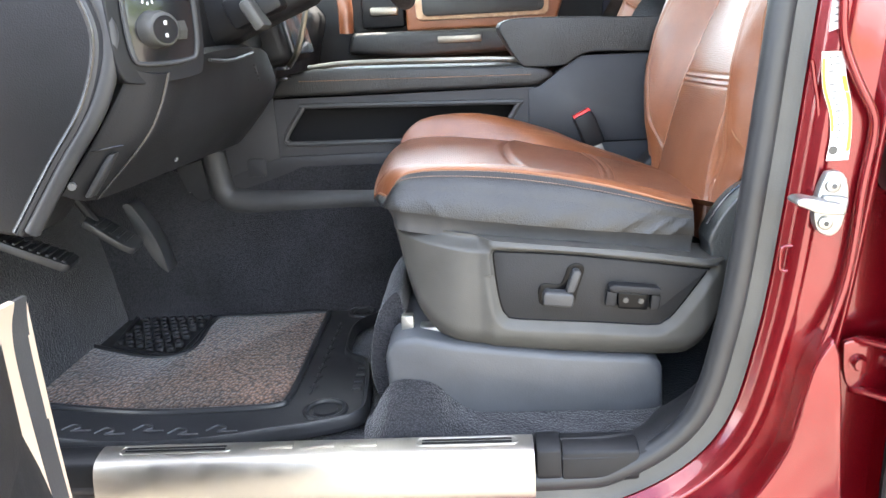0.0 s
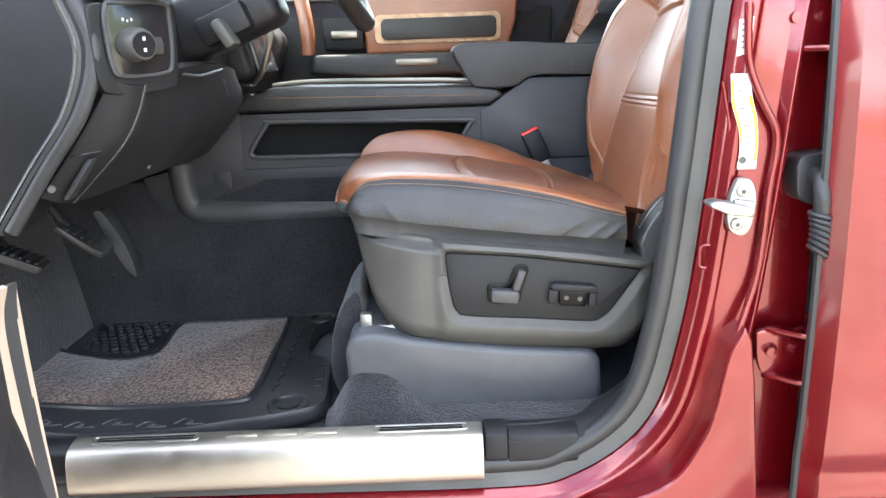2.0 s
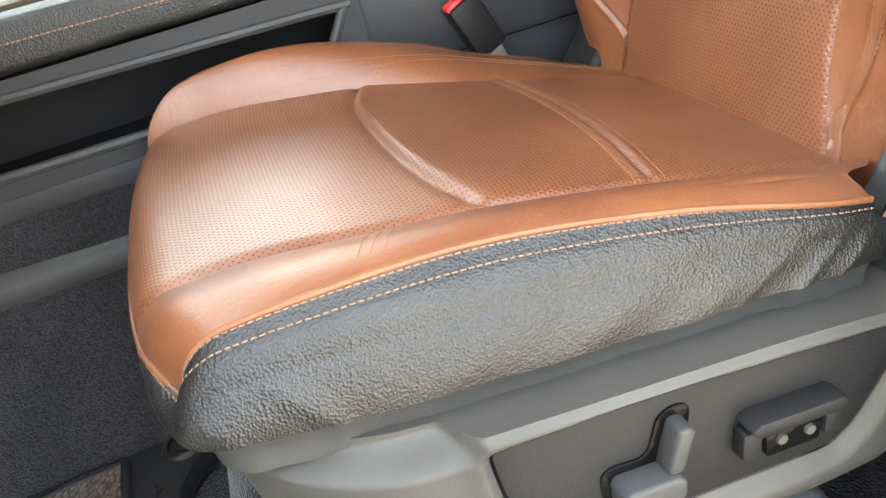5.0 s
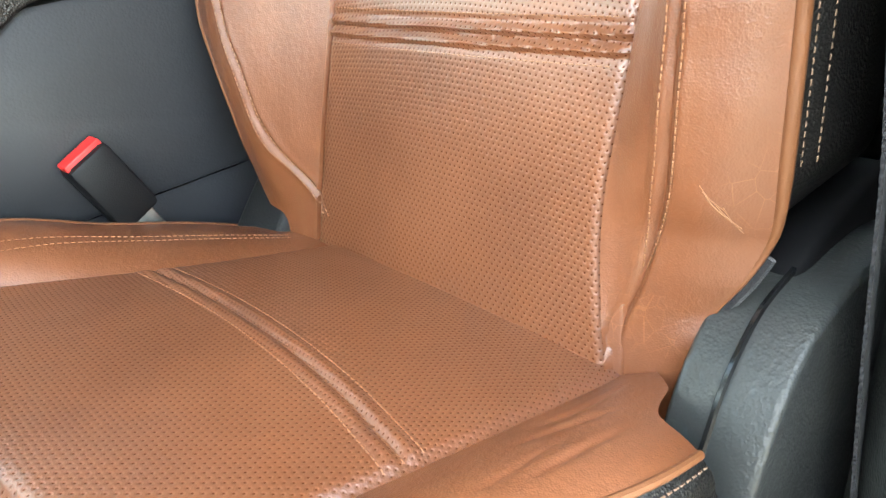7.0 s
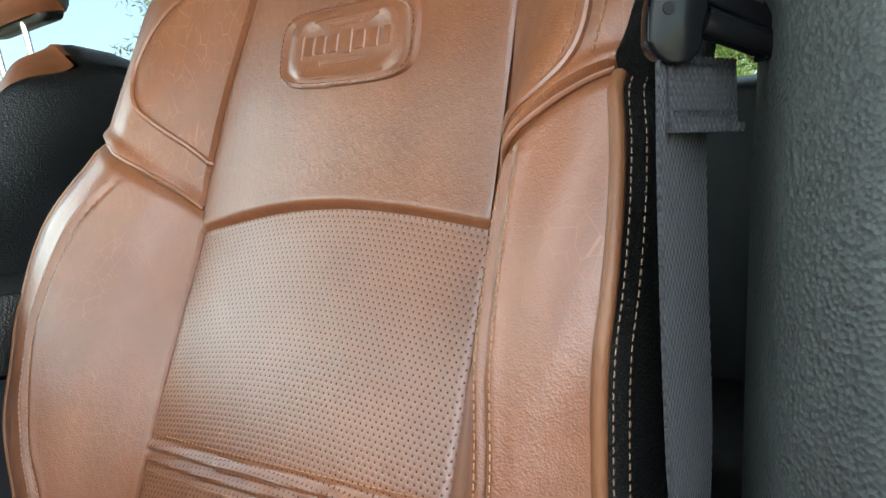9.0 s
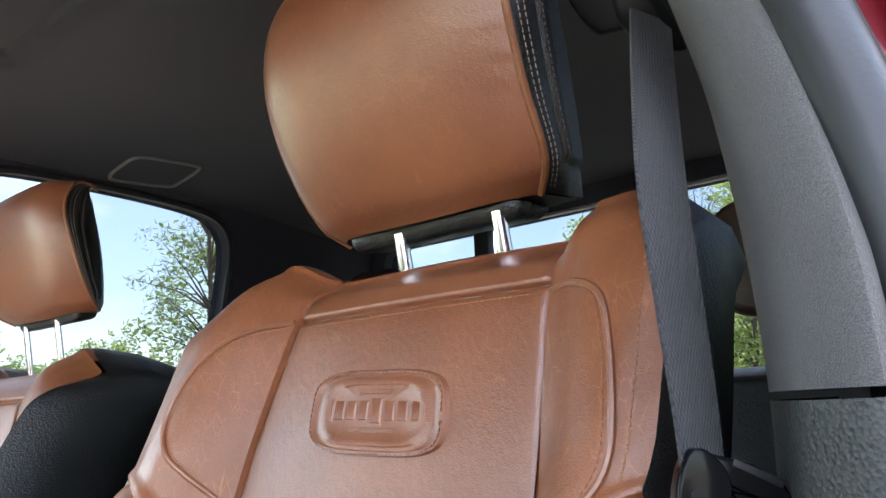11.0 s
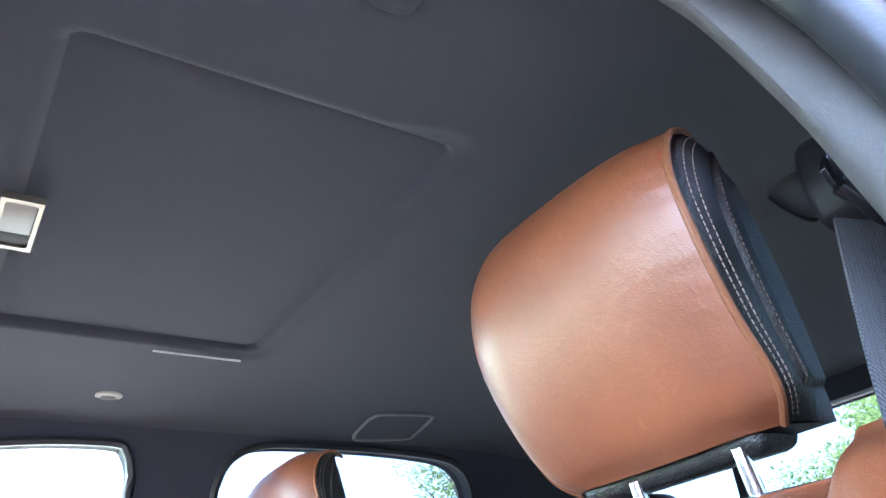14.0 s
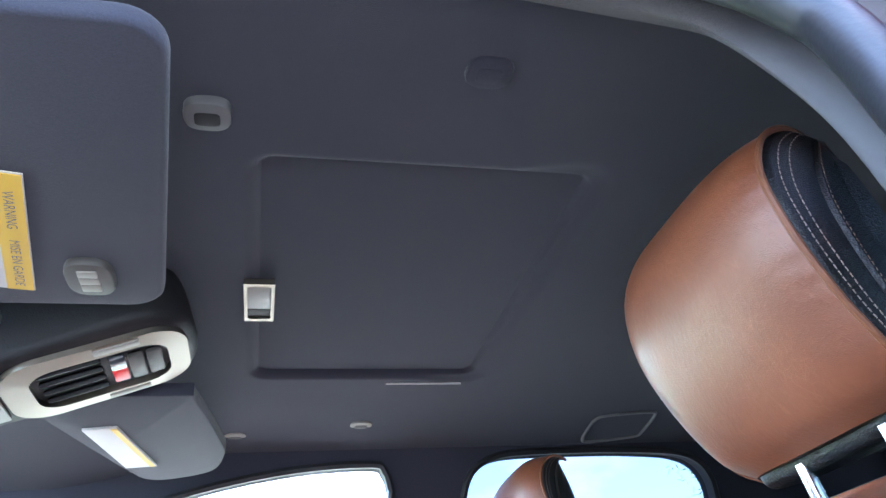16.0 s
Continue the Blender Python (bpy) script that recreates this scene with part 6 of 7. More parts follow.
for la, lb in zip(loops, loops[1:]):
    for i in range(len(mo)):
        rim_bm.faces.new((la[i], la[(i + 1) % len(mo)], lb[(i + 1) % len(mo)], lb[i]))
bmesh.ops.recalc_face_normals(rim_bm, faces=rim_bm.faces)
under(mat_ob, part("mat_rim", rim_bm, rubber, mat_ob, "raised rubber rim"))
ci = smooth_curve([(-0.93, 0.56), (-0.89, 0.572), (-0.804, 0.508), (-0.712, 0.45), (-0.593, 0.398), (-0.53, 0.403), (-0.515, 0.454), (-0.522, 0.57), (-0.505, 0.605), (-0.423, 0.606), (-0.29, 0.613), (-0.268, 0.595), (-0.266, 0.461), (-0.262, 0.278), (-0.265, 0.205), (-0.29, 0.175), (-0.459, 0.166), (-0.562, 0.176), (-0.704, 0.205), (-0.93, 0.25), (-0.93, 0.56)], 150)[:-1]
under(mat_ob, part("carpet_inset", prism(ci, "z", 0.602, 0.6125, 0.002), mat_carpet, mat_ob, "brown flecked carpet inset"))
under(mat_ob, part("inset_rim", tube([(p[0], p[1], 0.611) for p in ci], 0.0065, 8, True), rubber, mat_ob))
heel = [(-0.69, 0.46), (-0.70, 0.665), (-0.545, 0.625), (-0.53, 0.43), (-0.56, 0.405)]
under(mat_ob, part("heel_rim", tube([(p[0], p[1], 0.611) for p in smooth_curve(heel + [heel[0]], 50)[:-1]], 0.0055, 8, True), rubber, mat_ob, "raised rim of the heel pad"))
for i in range(8):
    for j in range(10):
        px, py = -0.685 + 0.0205 * i + 0.01 * (j % 2), 0.435 + 0.0215 * j
        if py > 0.425 + 0.35 * max(0.0, -0.58 - px) and py < 0.655 - 0.25 * (px + 0.70) and px < -0.552 + 0.1 * (py - 0.43):
            under(mat_ob, part("heel_stud", box((px, py, 0.612), (0.0145, 0.014, 0.010), 0.003), rubber, mat_ob))
for cx, cy, r in ((-0.192, 0.158, 0.033), (-0.192, 0.610, 0.027)):
    under(mat_ob, part("grommet", tube([(cx + r * math.cos(t), cy + r * math.sin(t), 0.61) for t in np.linspace(0, 2 * math.pi, 28, endpoint=False)], 0.005, 8, True), rubber, mat_ob, "round mat fastener"))
    under(mat_ob, part("grommet_disc", tube([(cx, cy, 0.604), (cx, cy, 0.613)], r * 0.62, 20), rubber, mat_ob))
# raised barbs and leaves in the rubber border
for i in range(8):
    yy = 0.24 + 0.042 * i
    under(mat_ob, part("barb_wire", tube(smooth_curve([(-0.232, yy - 0.02, 0.6085), (-0.229, yy, 0.6105), (-0.232, yy + 0.02, 0.6085)], 8), 0.0022, 6), rubber, mat_ob))
    for dx in (-1, 1):
        under(mat_ob, part("barb", tube([(-0.2295, yy, 0.609), (-0.2295 + dx * 0.008, yy + 0.007, 0.6105)], [0.0024, 0.001], 6), rubber, mat_ob))
for i in range(6):
    xx = -0.66 + 0.062 * i
    yy = 0.118 - 0.02 * (i / 5) + (0.006 if i % 2 else -0.004)
    under(mat_ob, part("scroll", tube(smooth_curve([(xx - 0.026, yy, 0.6085), (xx - 0.01, yy + 0.014, 0.6105), (xx + 0.006, yy + 0.002, 0.611), (xx - 0.004, yy - 0.008, 0.6105), (xx + 0.026, yy - 0.004, 0.6085)], 16), 0.0022, 6), rubber, mat_ob))
for i in range(5):
    under(mat_ob, part("bird_mark", tube(smooth_curve([(-0.95 + 0.05 * i, 0.62 + 0.02 * (i % 2), 0.6085), (-0.935 + 0.05 * i, 0.633 + 0.02 * (i % 2), 0.611), (-0.925 + 0.05 * i, 0.622 + 0.02 * (i % 2), 0.6085)], 8), 0.0025, 6), rubber, mat_ob))
for i in range(4):
    under(mat_ob, part("name_bar", box((-0.152, 0.24 + 0.028 * i, 0.609), (0.016, 0.016, 0.004), 0.0015), rubber, mat_ob, "plain raised bar"))
thing("carpet_flap", prism(smooth_curve([(-0.10, 0.60), (-0.115, 0.66), (-0.10, 0.755), (-0.06, 0.80), (-0.055, 0.70), (-0.075, 0.60), (-0.10, 0.60)], 30)[:-1], "y", 0.19, 0.42, 0.004), carpet, "dark carpet edge turned up before the seat riser", "carpet flap")
hump = interp([-0.115, -0.105, -0.09, -0.075, -0.06, -0.035, -0.012, 0.005, 0.022, 0.045, 0.065, 0.2, 0.331, 0.374, 0.417, 0.45], [0.62, 0.628, 0.655, 0.676, 0.6835, 0.6835, 0.679, 0.668, 0.65, 0.632, 0.6245, 0.622, 0.6215, 0.6365, 0.659, 0.675])
thing("carpet_hump", sheet(lambda u, v: (-0.115 + 0.565 * u, 0.02 + 0.09 * v - 0.012 * step_ease(0.63, 0.68, hump(-0.115 + 0.565 * u)) * math.sin(v * math.pi), 0.612 + (hump(-0.115 + 0.565 * u) - 0.612) * v ** 1.3 + 0.0018 * math.sin(31 * u + 9 * v) * v * (1 - v)), 140, 24), carpet, "dark looped carpet rising against the seat riser", "carpet", "structure")

# pedals
ped = empty("pedals", "black ribbed pedals under the dashboard", "pedals", (-0.65, 0.3, 0.85))
PB = pose(-0.70, 0.26, 0.88, 0, 27, 10)


def pedal(name, bm, mat, m, lab=""):
    bmesh.ops.transform(bm, matrix=m, verts=bm.verts)
    under(ped, part(name, bm, mat, ped, lab))


pedal("brake_pad", prism(rounded(-0.075, 0.075, -0.032, 0.032, 0.012, 5), "z", -0.008, 0.008, 0.003), rubber, PB, "ribbed rubber brake pad")
for i in range(10):
    pedal("pad_rib", box((-0.062 + 0.0137 * i, 0, 0.0095), (0.006, 0.054, 0.004), 0.0015), rubber, PB)
under(ped, part("brake_arm", tube(smooth_curve([(-0.70, 0.27, 0.872), (-0.74, 0.29, 0.93), (-0.80, 0.3, 1.05)], 10), 0.011, 8), plastic_black, ped))
PK = pose(-0.585, 0.33, 0.885, 8, 34, 4)
pedal("parking_pedal", prism(smooth_curve([(-0.05, -0.02), (0.04, -0.028), (0.05, 0.0), (0.04, 0.024), (-0.05, 0.02), (-0.05, -0.02)], 24)[:-1], "z", -0.007, 0.007, 0.003), rubber, PK, "small ribbed pedal")
for i in range(5):
    pedal("pad_rib", box((-0.03 + 0.0145 * i, 0, 0.0085), (0.005, 0.036, 0.003), 0.001), rubber, PK)
under(ped, part("pedal_arm", tube(smooth_curve([(-0.60, 0.33, 0.88), (-0.63, 0.335, 0.93), (-0.70, 0.34, 1.03)], 10), 0.009, 8), plastic_black, ped))
under(ped, part("accelerator", prism(smooth_curve([(-0.583, 0.925), (-0.565, 0.925), (-0.53, 0.86), (-0.515, 0.80), (-0.522, 0.797), (-0.545, 0.83), (-0.583, 0.925)], 24)[:-1], "y", 0.375, 0.42, 0.004), rubber, ped, "hanging black accelerator"))

# ---- dashboard ----
dash = empty("dashboard", "black dashboard with soft panels over the driver footwell", "dashboard", (-0.5, YC, 1.2))
dp = [(-1.02, 1.28), (-0.62, 1.36), (-0.42, 1.345), (-0.36, 1.30), (-0.35, 1.20), (-0.37, 1.12), (-0.43, 1.04), (-0.48, 1.01), (-0.75, 0.98), (-1.02, 1.02)]
under(dash, part("main_body", prism(dp, "y", 0.125, 0.62, 0.012, 3), plastic_black, dash))
dp2 = [(-1.02, 1.28), (-0.62, 1.35), (-0.42, 1.33), (-0.36, 1.26), (-0.40, 1.12), (-0.5, 0.98), (-0.75, 0.95), (-1.02, 1.02)]
under(dash, part("centre_body", prism(dp2, "y", 0.6, 0.9, 0.01), plastic_black, dash))
under(dash, part("passenger_body", prism(dp2, "y", 0.88, 1.44, 0.02, 3), plastic_black, dash))
ecap = smooth_curve([(-0.62, 1.36), (-0.43, 1.345), (-0.405, 1.29), (-0.39, 1.22), (-0.42, 1.14), (-0.485, 1.055), (-0.545, 0.968), (-0.575, 0.96), (-0.62, 0.97)], 50) + [np.array((-1.0, 1.0)), np.array((-1.0, 1.3))]
under(dash, part("end_panel", prism(ecap, "y", 0.03, 0.13, 0.01, 3), plastic_soft, dash, "grained black end panel"))
lip = [(-0.43, 1.36), (-0.403, 1.29), (-0.386, 1.22), (-0.415, 1.138), (-0.48, 1.053), (-0.545, 0.965)]
for off, rad in ((0.0, 0.011), (-0.02, 0.0095)):
    under(dash, part("end_lip", tube([(p[0] - 0.006 + off, 0.037, p[1]) for p in smooth_curve(lip, 40)], rad, 12), plastic_mid, dash, "grained rounded panel edge"))
under(dash, part("end_seam", tube([(p[0] - 0.026, 0.0285, p[1] + 0.002) for p in smooth_curve(lip, 40)], 0.0022, 6), plastic_gloss, dash))
knee_rows = [smooth_curve(c, 30) for c in (
    [(-0.385, 0.06, 1.185), (-0.41, 0.06, 1.14), (-0.453, 0.06, 1.08), (-0.51, 0.06, 1.01)],
    [(-0.375, 0.047, 1.178), (-0.402, 0.047, 1.137), (-0.446, 0.047, 1.078), (-0.503, 0.047, 1.012)],
    [(-0.342, 0.085, 1.17), (-0.361, 0.085, 1.124), (-0.393, 0.085, 1.077), (-0.475, 0.085, 0.998)],
    [(-0.325, 0.2, 1.192), (-0.347, 0.2, 1.13), (-0.37, 0.2, 1.074), (-0.41, 0.2, 1.015)],
    [(-0.303, 0.36, 1.195), (-0.315, 0.36, 1.13), (-0.338, 0.36, 1.08), (-0.39, 0.36, 1.018)],
    [(-0.303, 0.46, 1.183), (-0.294, 0.46, 1.126), (-0.316, 0.46, 1.085), (-0.373, 0.46, 1.022)],
    [(-0.34, 0.56, 1.19), (-0.325, 0.56, 1.13), (-0.345, 0.56, 1.09), (-0.40, 0.56, 1.03)])]


def knee_at(u, v):
    """Lofted knee panel: u runs down, v from the door side inwards."""
    k = min(int(round(u * 29)), 29)
    return smooth_curve([r[k] for r in knee_rows], 40)[min(int(round(v * 39)), 39)]


knee_bm = sheet(knee_at, 29, 39)
rim_e = [e for e in knee_bm.edges if e.is_boundary]
for v in bmesh.ops.extrude_edge_only(knee_bm, edges=rim_e)["geom"]:
    if isinstance(v, bmesh.types.BMVert):
        v.co += Vector((-0.02, 0.008, 0.006))
bmesh.ops.recalc_face_normals(knee_bm, faces=knee_bm.faces)
under(dash, part("knee_panel", knee_bm, plastic_soft, dash, "black lower knee panel with fine parting lines"))
seam_a = [Vector(p) + Vector((0.0012, -0.0016, 0.0)) for p in knee_rows[2]]
under(dash, part("knee_seam", tube(seam_a, 0.0013, 6), plastic_mid, dash))
under(dash, part("knee_seam", tube([Vector(p) + Vector((-0.002, -0.0003, 0)) for p in seam_a], 0.0016, 6), plastic_gloss, dash))
under(dash, part("knee_seam", tube(smooth_curve([(-0.452, 0.0455, 1.072), (-0.425, 0.055, 1.0755), (-0.394, 0.083, 1.079)], 10), 0.0012, 6), plastic_gloss, dash))
under(dash, part("hood_release", prism([(-0.42, 1.068), (-0.432, 1.066), (-0.476, 1.008), (-0.468, 1.006)], "y", 0.05, 0.075, 0.003), plastic_mid, dash, "hood release handle"))
under(dash, part("release_dot", tube([(-0.487, 0.046, 1.026), (-0.485, 0.0415, 1.025)], [0.0062, 0.0052], 14), cap_grey, dash, "grey release icon"))
under(dash, part("knee_lip", tube(smooth_curve([(-0.322, 0.2, 1.182), (-0.312, 0.27, 1.178), (-0.301, 0.36, 1.186)], 12), 0.003, 6), plastic_mid, dash))
under(dash, part("trim_clip", tube([(-0.398, 0.2, 1.0335), (-0.3955, 0.199, 1.0325)], 0.0036, 10), cap_grey, dash))
for i in range(5):
    under(dash, part("vent_dot", box((-0.3035, 0.375 + 0.004 * i, 1.165 - 0.0065 * i), (0.004, 0.004, 0.0025), 0.0005), plastic_gloss, dash))
PODM = Matrix.Translation((-0.347, 0.083, 1.226)) @ Matrix.Rotation(radians(54), 4, "Z") @ Matrix.Translation((0.337, -0.07, -1.226))
PODW = PODM @ Matrix.Translation((-0.337, 0, 0)) @ Matrix.Diagonal((1.22, 1, 1, 1)) @ Matrix.Translation((0.337, 0, 0))


def pod(name, bm, mat, m=PODM, lab=""):
    """A part of the light switch, drawn facing the door and turned to the driver."""
    bmesh.ops.transform(bm, matrix=m, verts=bm.verts)
    return under(dash, part(name, bm, mat, dash, lab))


bezel = prism(smooth_curve([(-0.385, 1.285), (-0.29, 1.287), (-0.278, 1.27), (-0.283, 1.18), (-0.30, 1.162), (-0.37, 1.158), (-0.392, 1.18), (-0.395, 1.27), (-0.385, 1.285)], 40)[:-1], "y", 0.07, 0.14, 0.02, 5)
pod("switch_bezel", bezel, plastic_black, PODW, "dark bezel round the light switch")
well = smooth_curve([(-0.372, 1.285), (-0.298, 1.287), (-0.290, 1.262), (-0.293, 1.2), (-0.308, 1.186), (-0.36, 1.184), (-0.374, 1.198), (-0.377, 1.26), (-0.372, 1.285)], 40)[:-1]
pod("switch_well", prism(well, "y", 0.066, 0.1, 0.002), plastic_gloss, PODW)
pod("well_rim", tube([(p[0], 0.0665, p[1]) for p in well], 0.0032, 8, True), plastic_mid, PODW, "rounded rim of the switch well")
pod("light_knob", tube([(-0.346, 0.068, 1.228), (-0.346, 0.052, 1.228), (-0.346, 0.042, 1.227), (-0.346, 0.039, 1.227)], [0.0255, 0.024, 0.0225, 0.02], 28), plastic_grey, PODM, "round headlight knob")
pod("knob_face", tube([(-0.346, 0.04, 1.227), (-0.346, 0.0375, 1.227)], 0.0178, 28), plastic_gloss, PODM)
for dz in (0.0085, -0.0075):
    pod("icon_bar", box((-0.346, 0.0372, 1.227 + dz), (0.0045, 0.001, 0.0055), 0.0004), label_white)
for i in range(6):
    pod("dimmer_wheel", tube([(-0.316 + 0.0028 * i, 0.061, 1.214), (-0.316 + 0.0028 * i, 0.056, 1.226), (-0.316 + 0.0028 * i, 0.061, 1.238)], 0.0011, 6), plastic_grey)
for a in range(3):
    pod("icon_bar", box((-0.358 + 0.007 * a, 0.0645, 1.263 - 0.002 * (a % 2)), (0.003, 0.0012, 0.004), 0.0004), label_white)
under(dash, part("stitched_pad", box((-0.345, 0.11, 1.305), (0.11, 0.09, 0.018), 0.007), leather_black, dash, "black stitched leather pad"))
# steering column and wheel
under(dash, part("column_shroud", join(box((-0.30, 0.37, 1.275), (0.24, 0.12, 0.11), 0.025, (0, -22, 0), 3), box((-0.27, 0.30, 1.262), (0.09, 0.05, 0.05), 0.008, (0, -22, 0))), plastic_black, dash, "black steering column shroud"))
under(dash, part("tilt_lever", box((-0.262, 0.265, 1.245), (0.02, 0.05, 0.05), 0.006, (0, -30, 0)), plastic_grey, dash))
under(dash, part("centre_panel", join(box((-0.38, YC, 1.245), (0.12, 0.26, 0.2), 0.02, (0, -14, 0), 3)), plastic_black, dash, "black centre stack"))
under(dash, part("touch_screen", box((-0.316, YC, 1.25), (0.008, 0.2, 0.16), 0.003, (0, -14, 0)), screen, dash, "dark glossy screen"))
under(dash, part("screen_rim", tube(smooth_curve([(-0.255, YC - 0.11, 1.30), (-0.262, YC - 0.118, 1.25), (-0.285, YC - 0.116, 1.18), (-0.31, YC - 0.1, 1.15)], 20), 0.006, 8), satin, dash, "satin screen rim"))
for i in range(2):
    under(dash, part("vent_slot", box((-0.30, 0.56, 1.13 + 0.02 * i), (0.02, 0.03, 0.006), 0.001), plastic_gloss, dash))
wheel = empty("steering_wheel", "black leather steering wheel above the column", "steering wheel", (-0.17, SY, 1.43))
WM = pose(-0.122, SY, 1.43, 0, 63, 0)
rimc = [WM @ Vector((0.19 * math.cos(t), 0.19 * math.sin(t), 0)) for t in np.linspace(0, 2 * math.pi, 64, endpoint=False)]
under(wheel, part("rim", tube(rimc, 0.018, 14, True), leather_black, wheel, "black leather rim"))
hub = oval(0, 0, 0.06, 0.08, -0.05, -0.01, 0.8)
bmesh.ops.transform(hub, matrix=WM, verts=hub.verts)
under(wheel, part("hub", hub, plastic_black, wheel))
for a in (90, -90, 0):
    t = radians(a)
    under(wheel, part("spoke", tube([WM @ Vector((0.05 * math.cos(t), 0.05 * math.sin(t), -0.025)), WM @ Vector((0.18 * math.cos(t), 0.18 * math.sin(t), -0.003))], [0.026, 0.016], 8), plastic_grey, wheel))

# ---- centre console ----
con = empty("centre_console", "black centre console with a side pocket and padded armrest", "console", (0.1, YC, FLOOR))
CY0, CY1 = 0.69, 0.82
pocket_hole = smooth_curve([(-0.335, 0.985), (-0.34, 0.998), (-0.30, 1.055), (-0.285, 1.062), (-0.05, 1.056), (0.16, 1.05), (0.168, 1.042), (0.13, 0.985), (0.11, 0.975), (-0.1, 0.978), (-0.32, 0.981), (-0.335, 0.985)], 60)[:-1]
under(con, part("pocket_panel", framed((-0.36, 0.205, 0.955, 1.079), pocket_hole, lambda a, b: (a, CY0, b), (0, 0.02, 0)), console_plastic, con))
# The pocket's inner faces carry its shade in their near-black colour.
under(con, part("pocket_back", box((-0.09, CY0 + 0.105, 1.02), (0.56, 0.01, 0.12), 0.0), shade_black, con, "back of the open side pocket, near black for its shade"))
under(con, part("pocket_floor", box((-0.09, CY0 + 0.06, 0.966), (0.56, 0.09, 0.01), 0.0), shade_black, con))
under(con, part("pocket_roof", box((-0.09, CY0 + 0.06, 1.07), (0.56, 0.09, 0.01), 0.0), shade_black, con))
under(con, part("pocket_lip", tube([(p[0], CY0 - 0.001, p[1]) for p in pocket_hole], 0.006, 8, True), plastic_mid, con))
lowc = smooth_curve([(-0.60, 0.935), (-0.59, 0.915), (-0.565, 0.868), (-0.53, 0.832), (-0.48, 0.814), (-0.4, 0.807), (-0.325, 0.806)], 24) + [np.array(p) for p in ((0.62, 0.80), (0.62, 0.955), (-0.53, 0.955))]
under(con, part("lower_panel", prism(lowc, "y", CY0 + 0.002, CY1, 0.006), console_plastic, con))
under(con, part("access_cover", prism(smooth_curve([(-0.318, 0.809), (-0.30, 0.832), (-0.285, 0.838), (0.2, 0.836)], 20) + [np.array((0.2, 0.808))], "y", CY0 - 0.001, CY0 + 0.01, 0.002), console_plastic, con, "flush access cover low on the console"))
thing("tunnel_carpet", sheet(lambda u, v: (-1.0 + 1.62 * u, 0.695 - 0.075 * v ** 1.5 + 0.012 * math.sin(8 * u + 3 * v), 0.93 - 0.345 * v), 60, 24), carpet, "dark navy carpet over the transmission tunnel", "carpet", "structure")
flare = smooth_curve([(-0.51, 0.972), (-0.505, 0.92), (-0.495, 0.878), (-0.455, 0.857), (-0.3, 0.853), (0.2, 0.85)], 40)
under(con, part("lower_flare", tube([(p[0], CY0 + 0.008, p[1]) for p in flare], 0.03, 14), plastic_mid, con))
frontc = smooth_curve([(-0.60, 0.94), (-0.50, 0.975), (-0.36, 1.088)], 10) + [np.array((-0.36, 0.95)), np.array((-0.58, 0.88))]
under(con, part("front_cheek", prism(frontc, "y", CY0 + 0.001, CY1, 0.004), console_plastic, con))
under(con, part("vent_cover", prism(rounded(-0.435, -0.393, 0.912, 0.952, 0.006, 5), "y", CY0 - 0.002, CY0 + 0.01, 0.001), console_plastic, con))
rearc = [(0.19, 0.955), (0.19, 1.075), (0.215, 1.082), (0.30, 1.142), (0.62, 1.138), (0.62, 0.955)]
under(con, part("rear_panel", prism(rearc, "y", CY0 - 0.004, CY1, 0.008), console_plastic, con))
under(con, part("stitched_pad", prism([(-0.37, 1.083), (-0.34, 1.128), (-0.27, 1.14), (0.18, 1.128), (0.235, 1.118), (0.25, 1.102), (0.215, 1.081)], "y", CY0 - 0.008, CY1, 0.01, 3), leather_black, con, "black stitched leather pad"))
under(con, part("pad_stitching", stitch_line([(x, CY0 - 0.0085, 1.116 - 0.02 * (x + 0.3)) for x in np.linspace(-0.3, 0.2, 90)], (0, -1, 0.2), 0.006, 0.0042, 0.0007), thread, con))
under(con, part("tray_rim", tube(smooth_curve([(-0.28, CY0 + 0.012, 1.142), (-0.18, CY0 + 0.01, 1.148), (0.05, CY0 + 0.01, 1.143), (0.18, CY0 + 0.012, 1.138)], 20), 0.006, 8), satin, con, "satin tray rim"))
arm = smooth_curve([(0.132, 1.205), (0.14, 1.185), (0.175, 1.13), (0.2, 1.122), (0.268, 1.122), (0.32, 1.145), (0.45, 1.142), (0.62, 1.142), (0.64, 1.17), (0.62, 1.208), (0.44, 1.212), (0.2, 1.222), (0.145, 1.217), (0.132, 1.205)], 60)[:-1]
under(con, part("armrest_lid", prism(arm, "y", CY0 - 0.012, 0.9, 0.014, 4), leather_black, con, "padded black armrest lid"))
under(con, part("right_half", prism([(-0.62, 0.6), (-0.5, 0.96), (-0.36, 1.09), (0.22, 1.09), (0.3, 1.14), (0.62, 1.14), (0.62, 0.6)], "y", CY1, 0.86, 0.01), console_plastic, con))

# seat belt and buckle
buckle = empty("belt_buckle", "black seat belt buckle with a red button beside the seat", "buckle", (0.35, 0.66, 0.95))
bm_ = pose(0.318, 0.672, 0.985, 0, -24, 4)
def at_pose(bm, m):
    bmesh.ops.transform(bm, matrix=m, verts=bm.verts)
    return bm
under(buckle, part("buckle_body", at_pose(box((0, 0, 0), (0.042, 0.03, 0.075), 0.006), bm_), plastic_black, buckle))
under(buckle, part("release_button", at_pose(box((0, 0, 0.036), (0.038, 0.018, 0.012), 0.002), bm_), button_red, buckle, "red release button"))
under(buckle, part("stalk", at_pose(box((0.0, 0.0, -0.06), (0.026, 0.008, 0.06), 0.002), bm_), zinc, buckle))
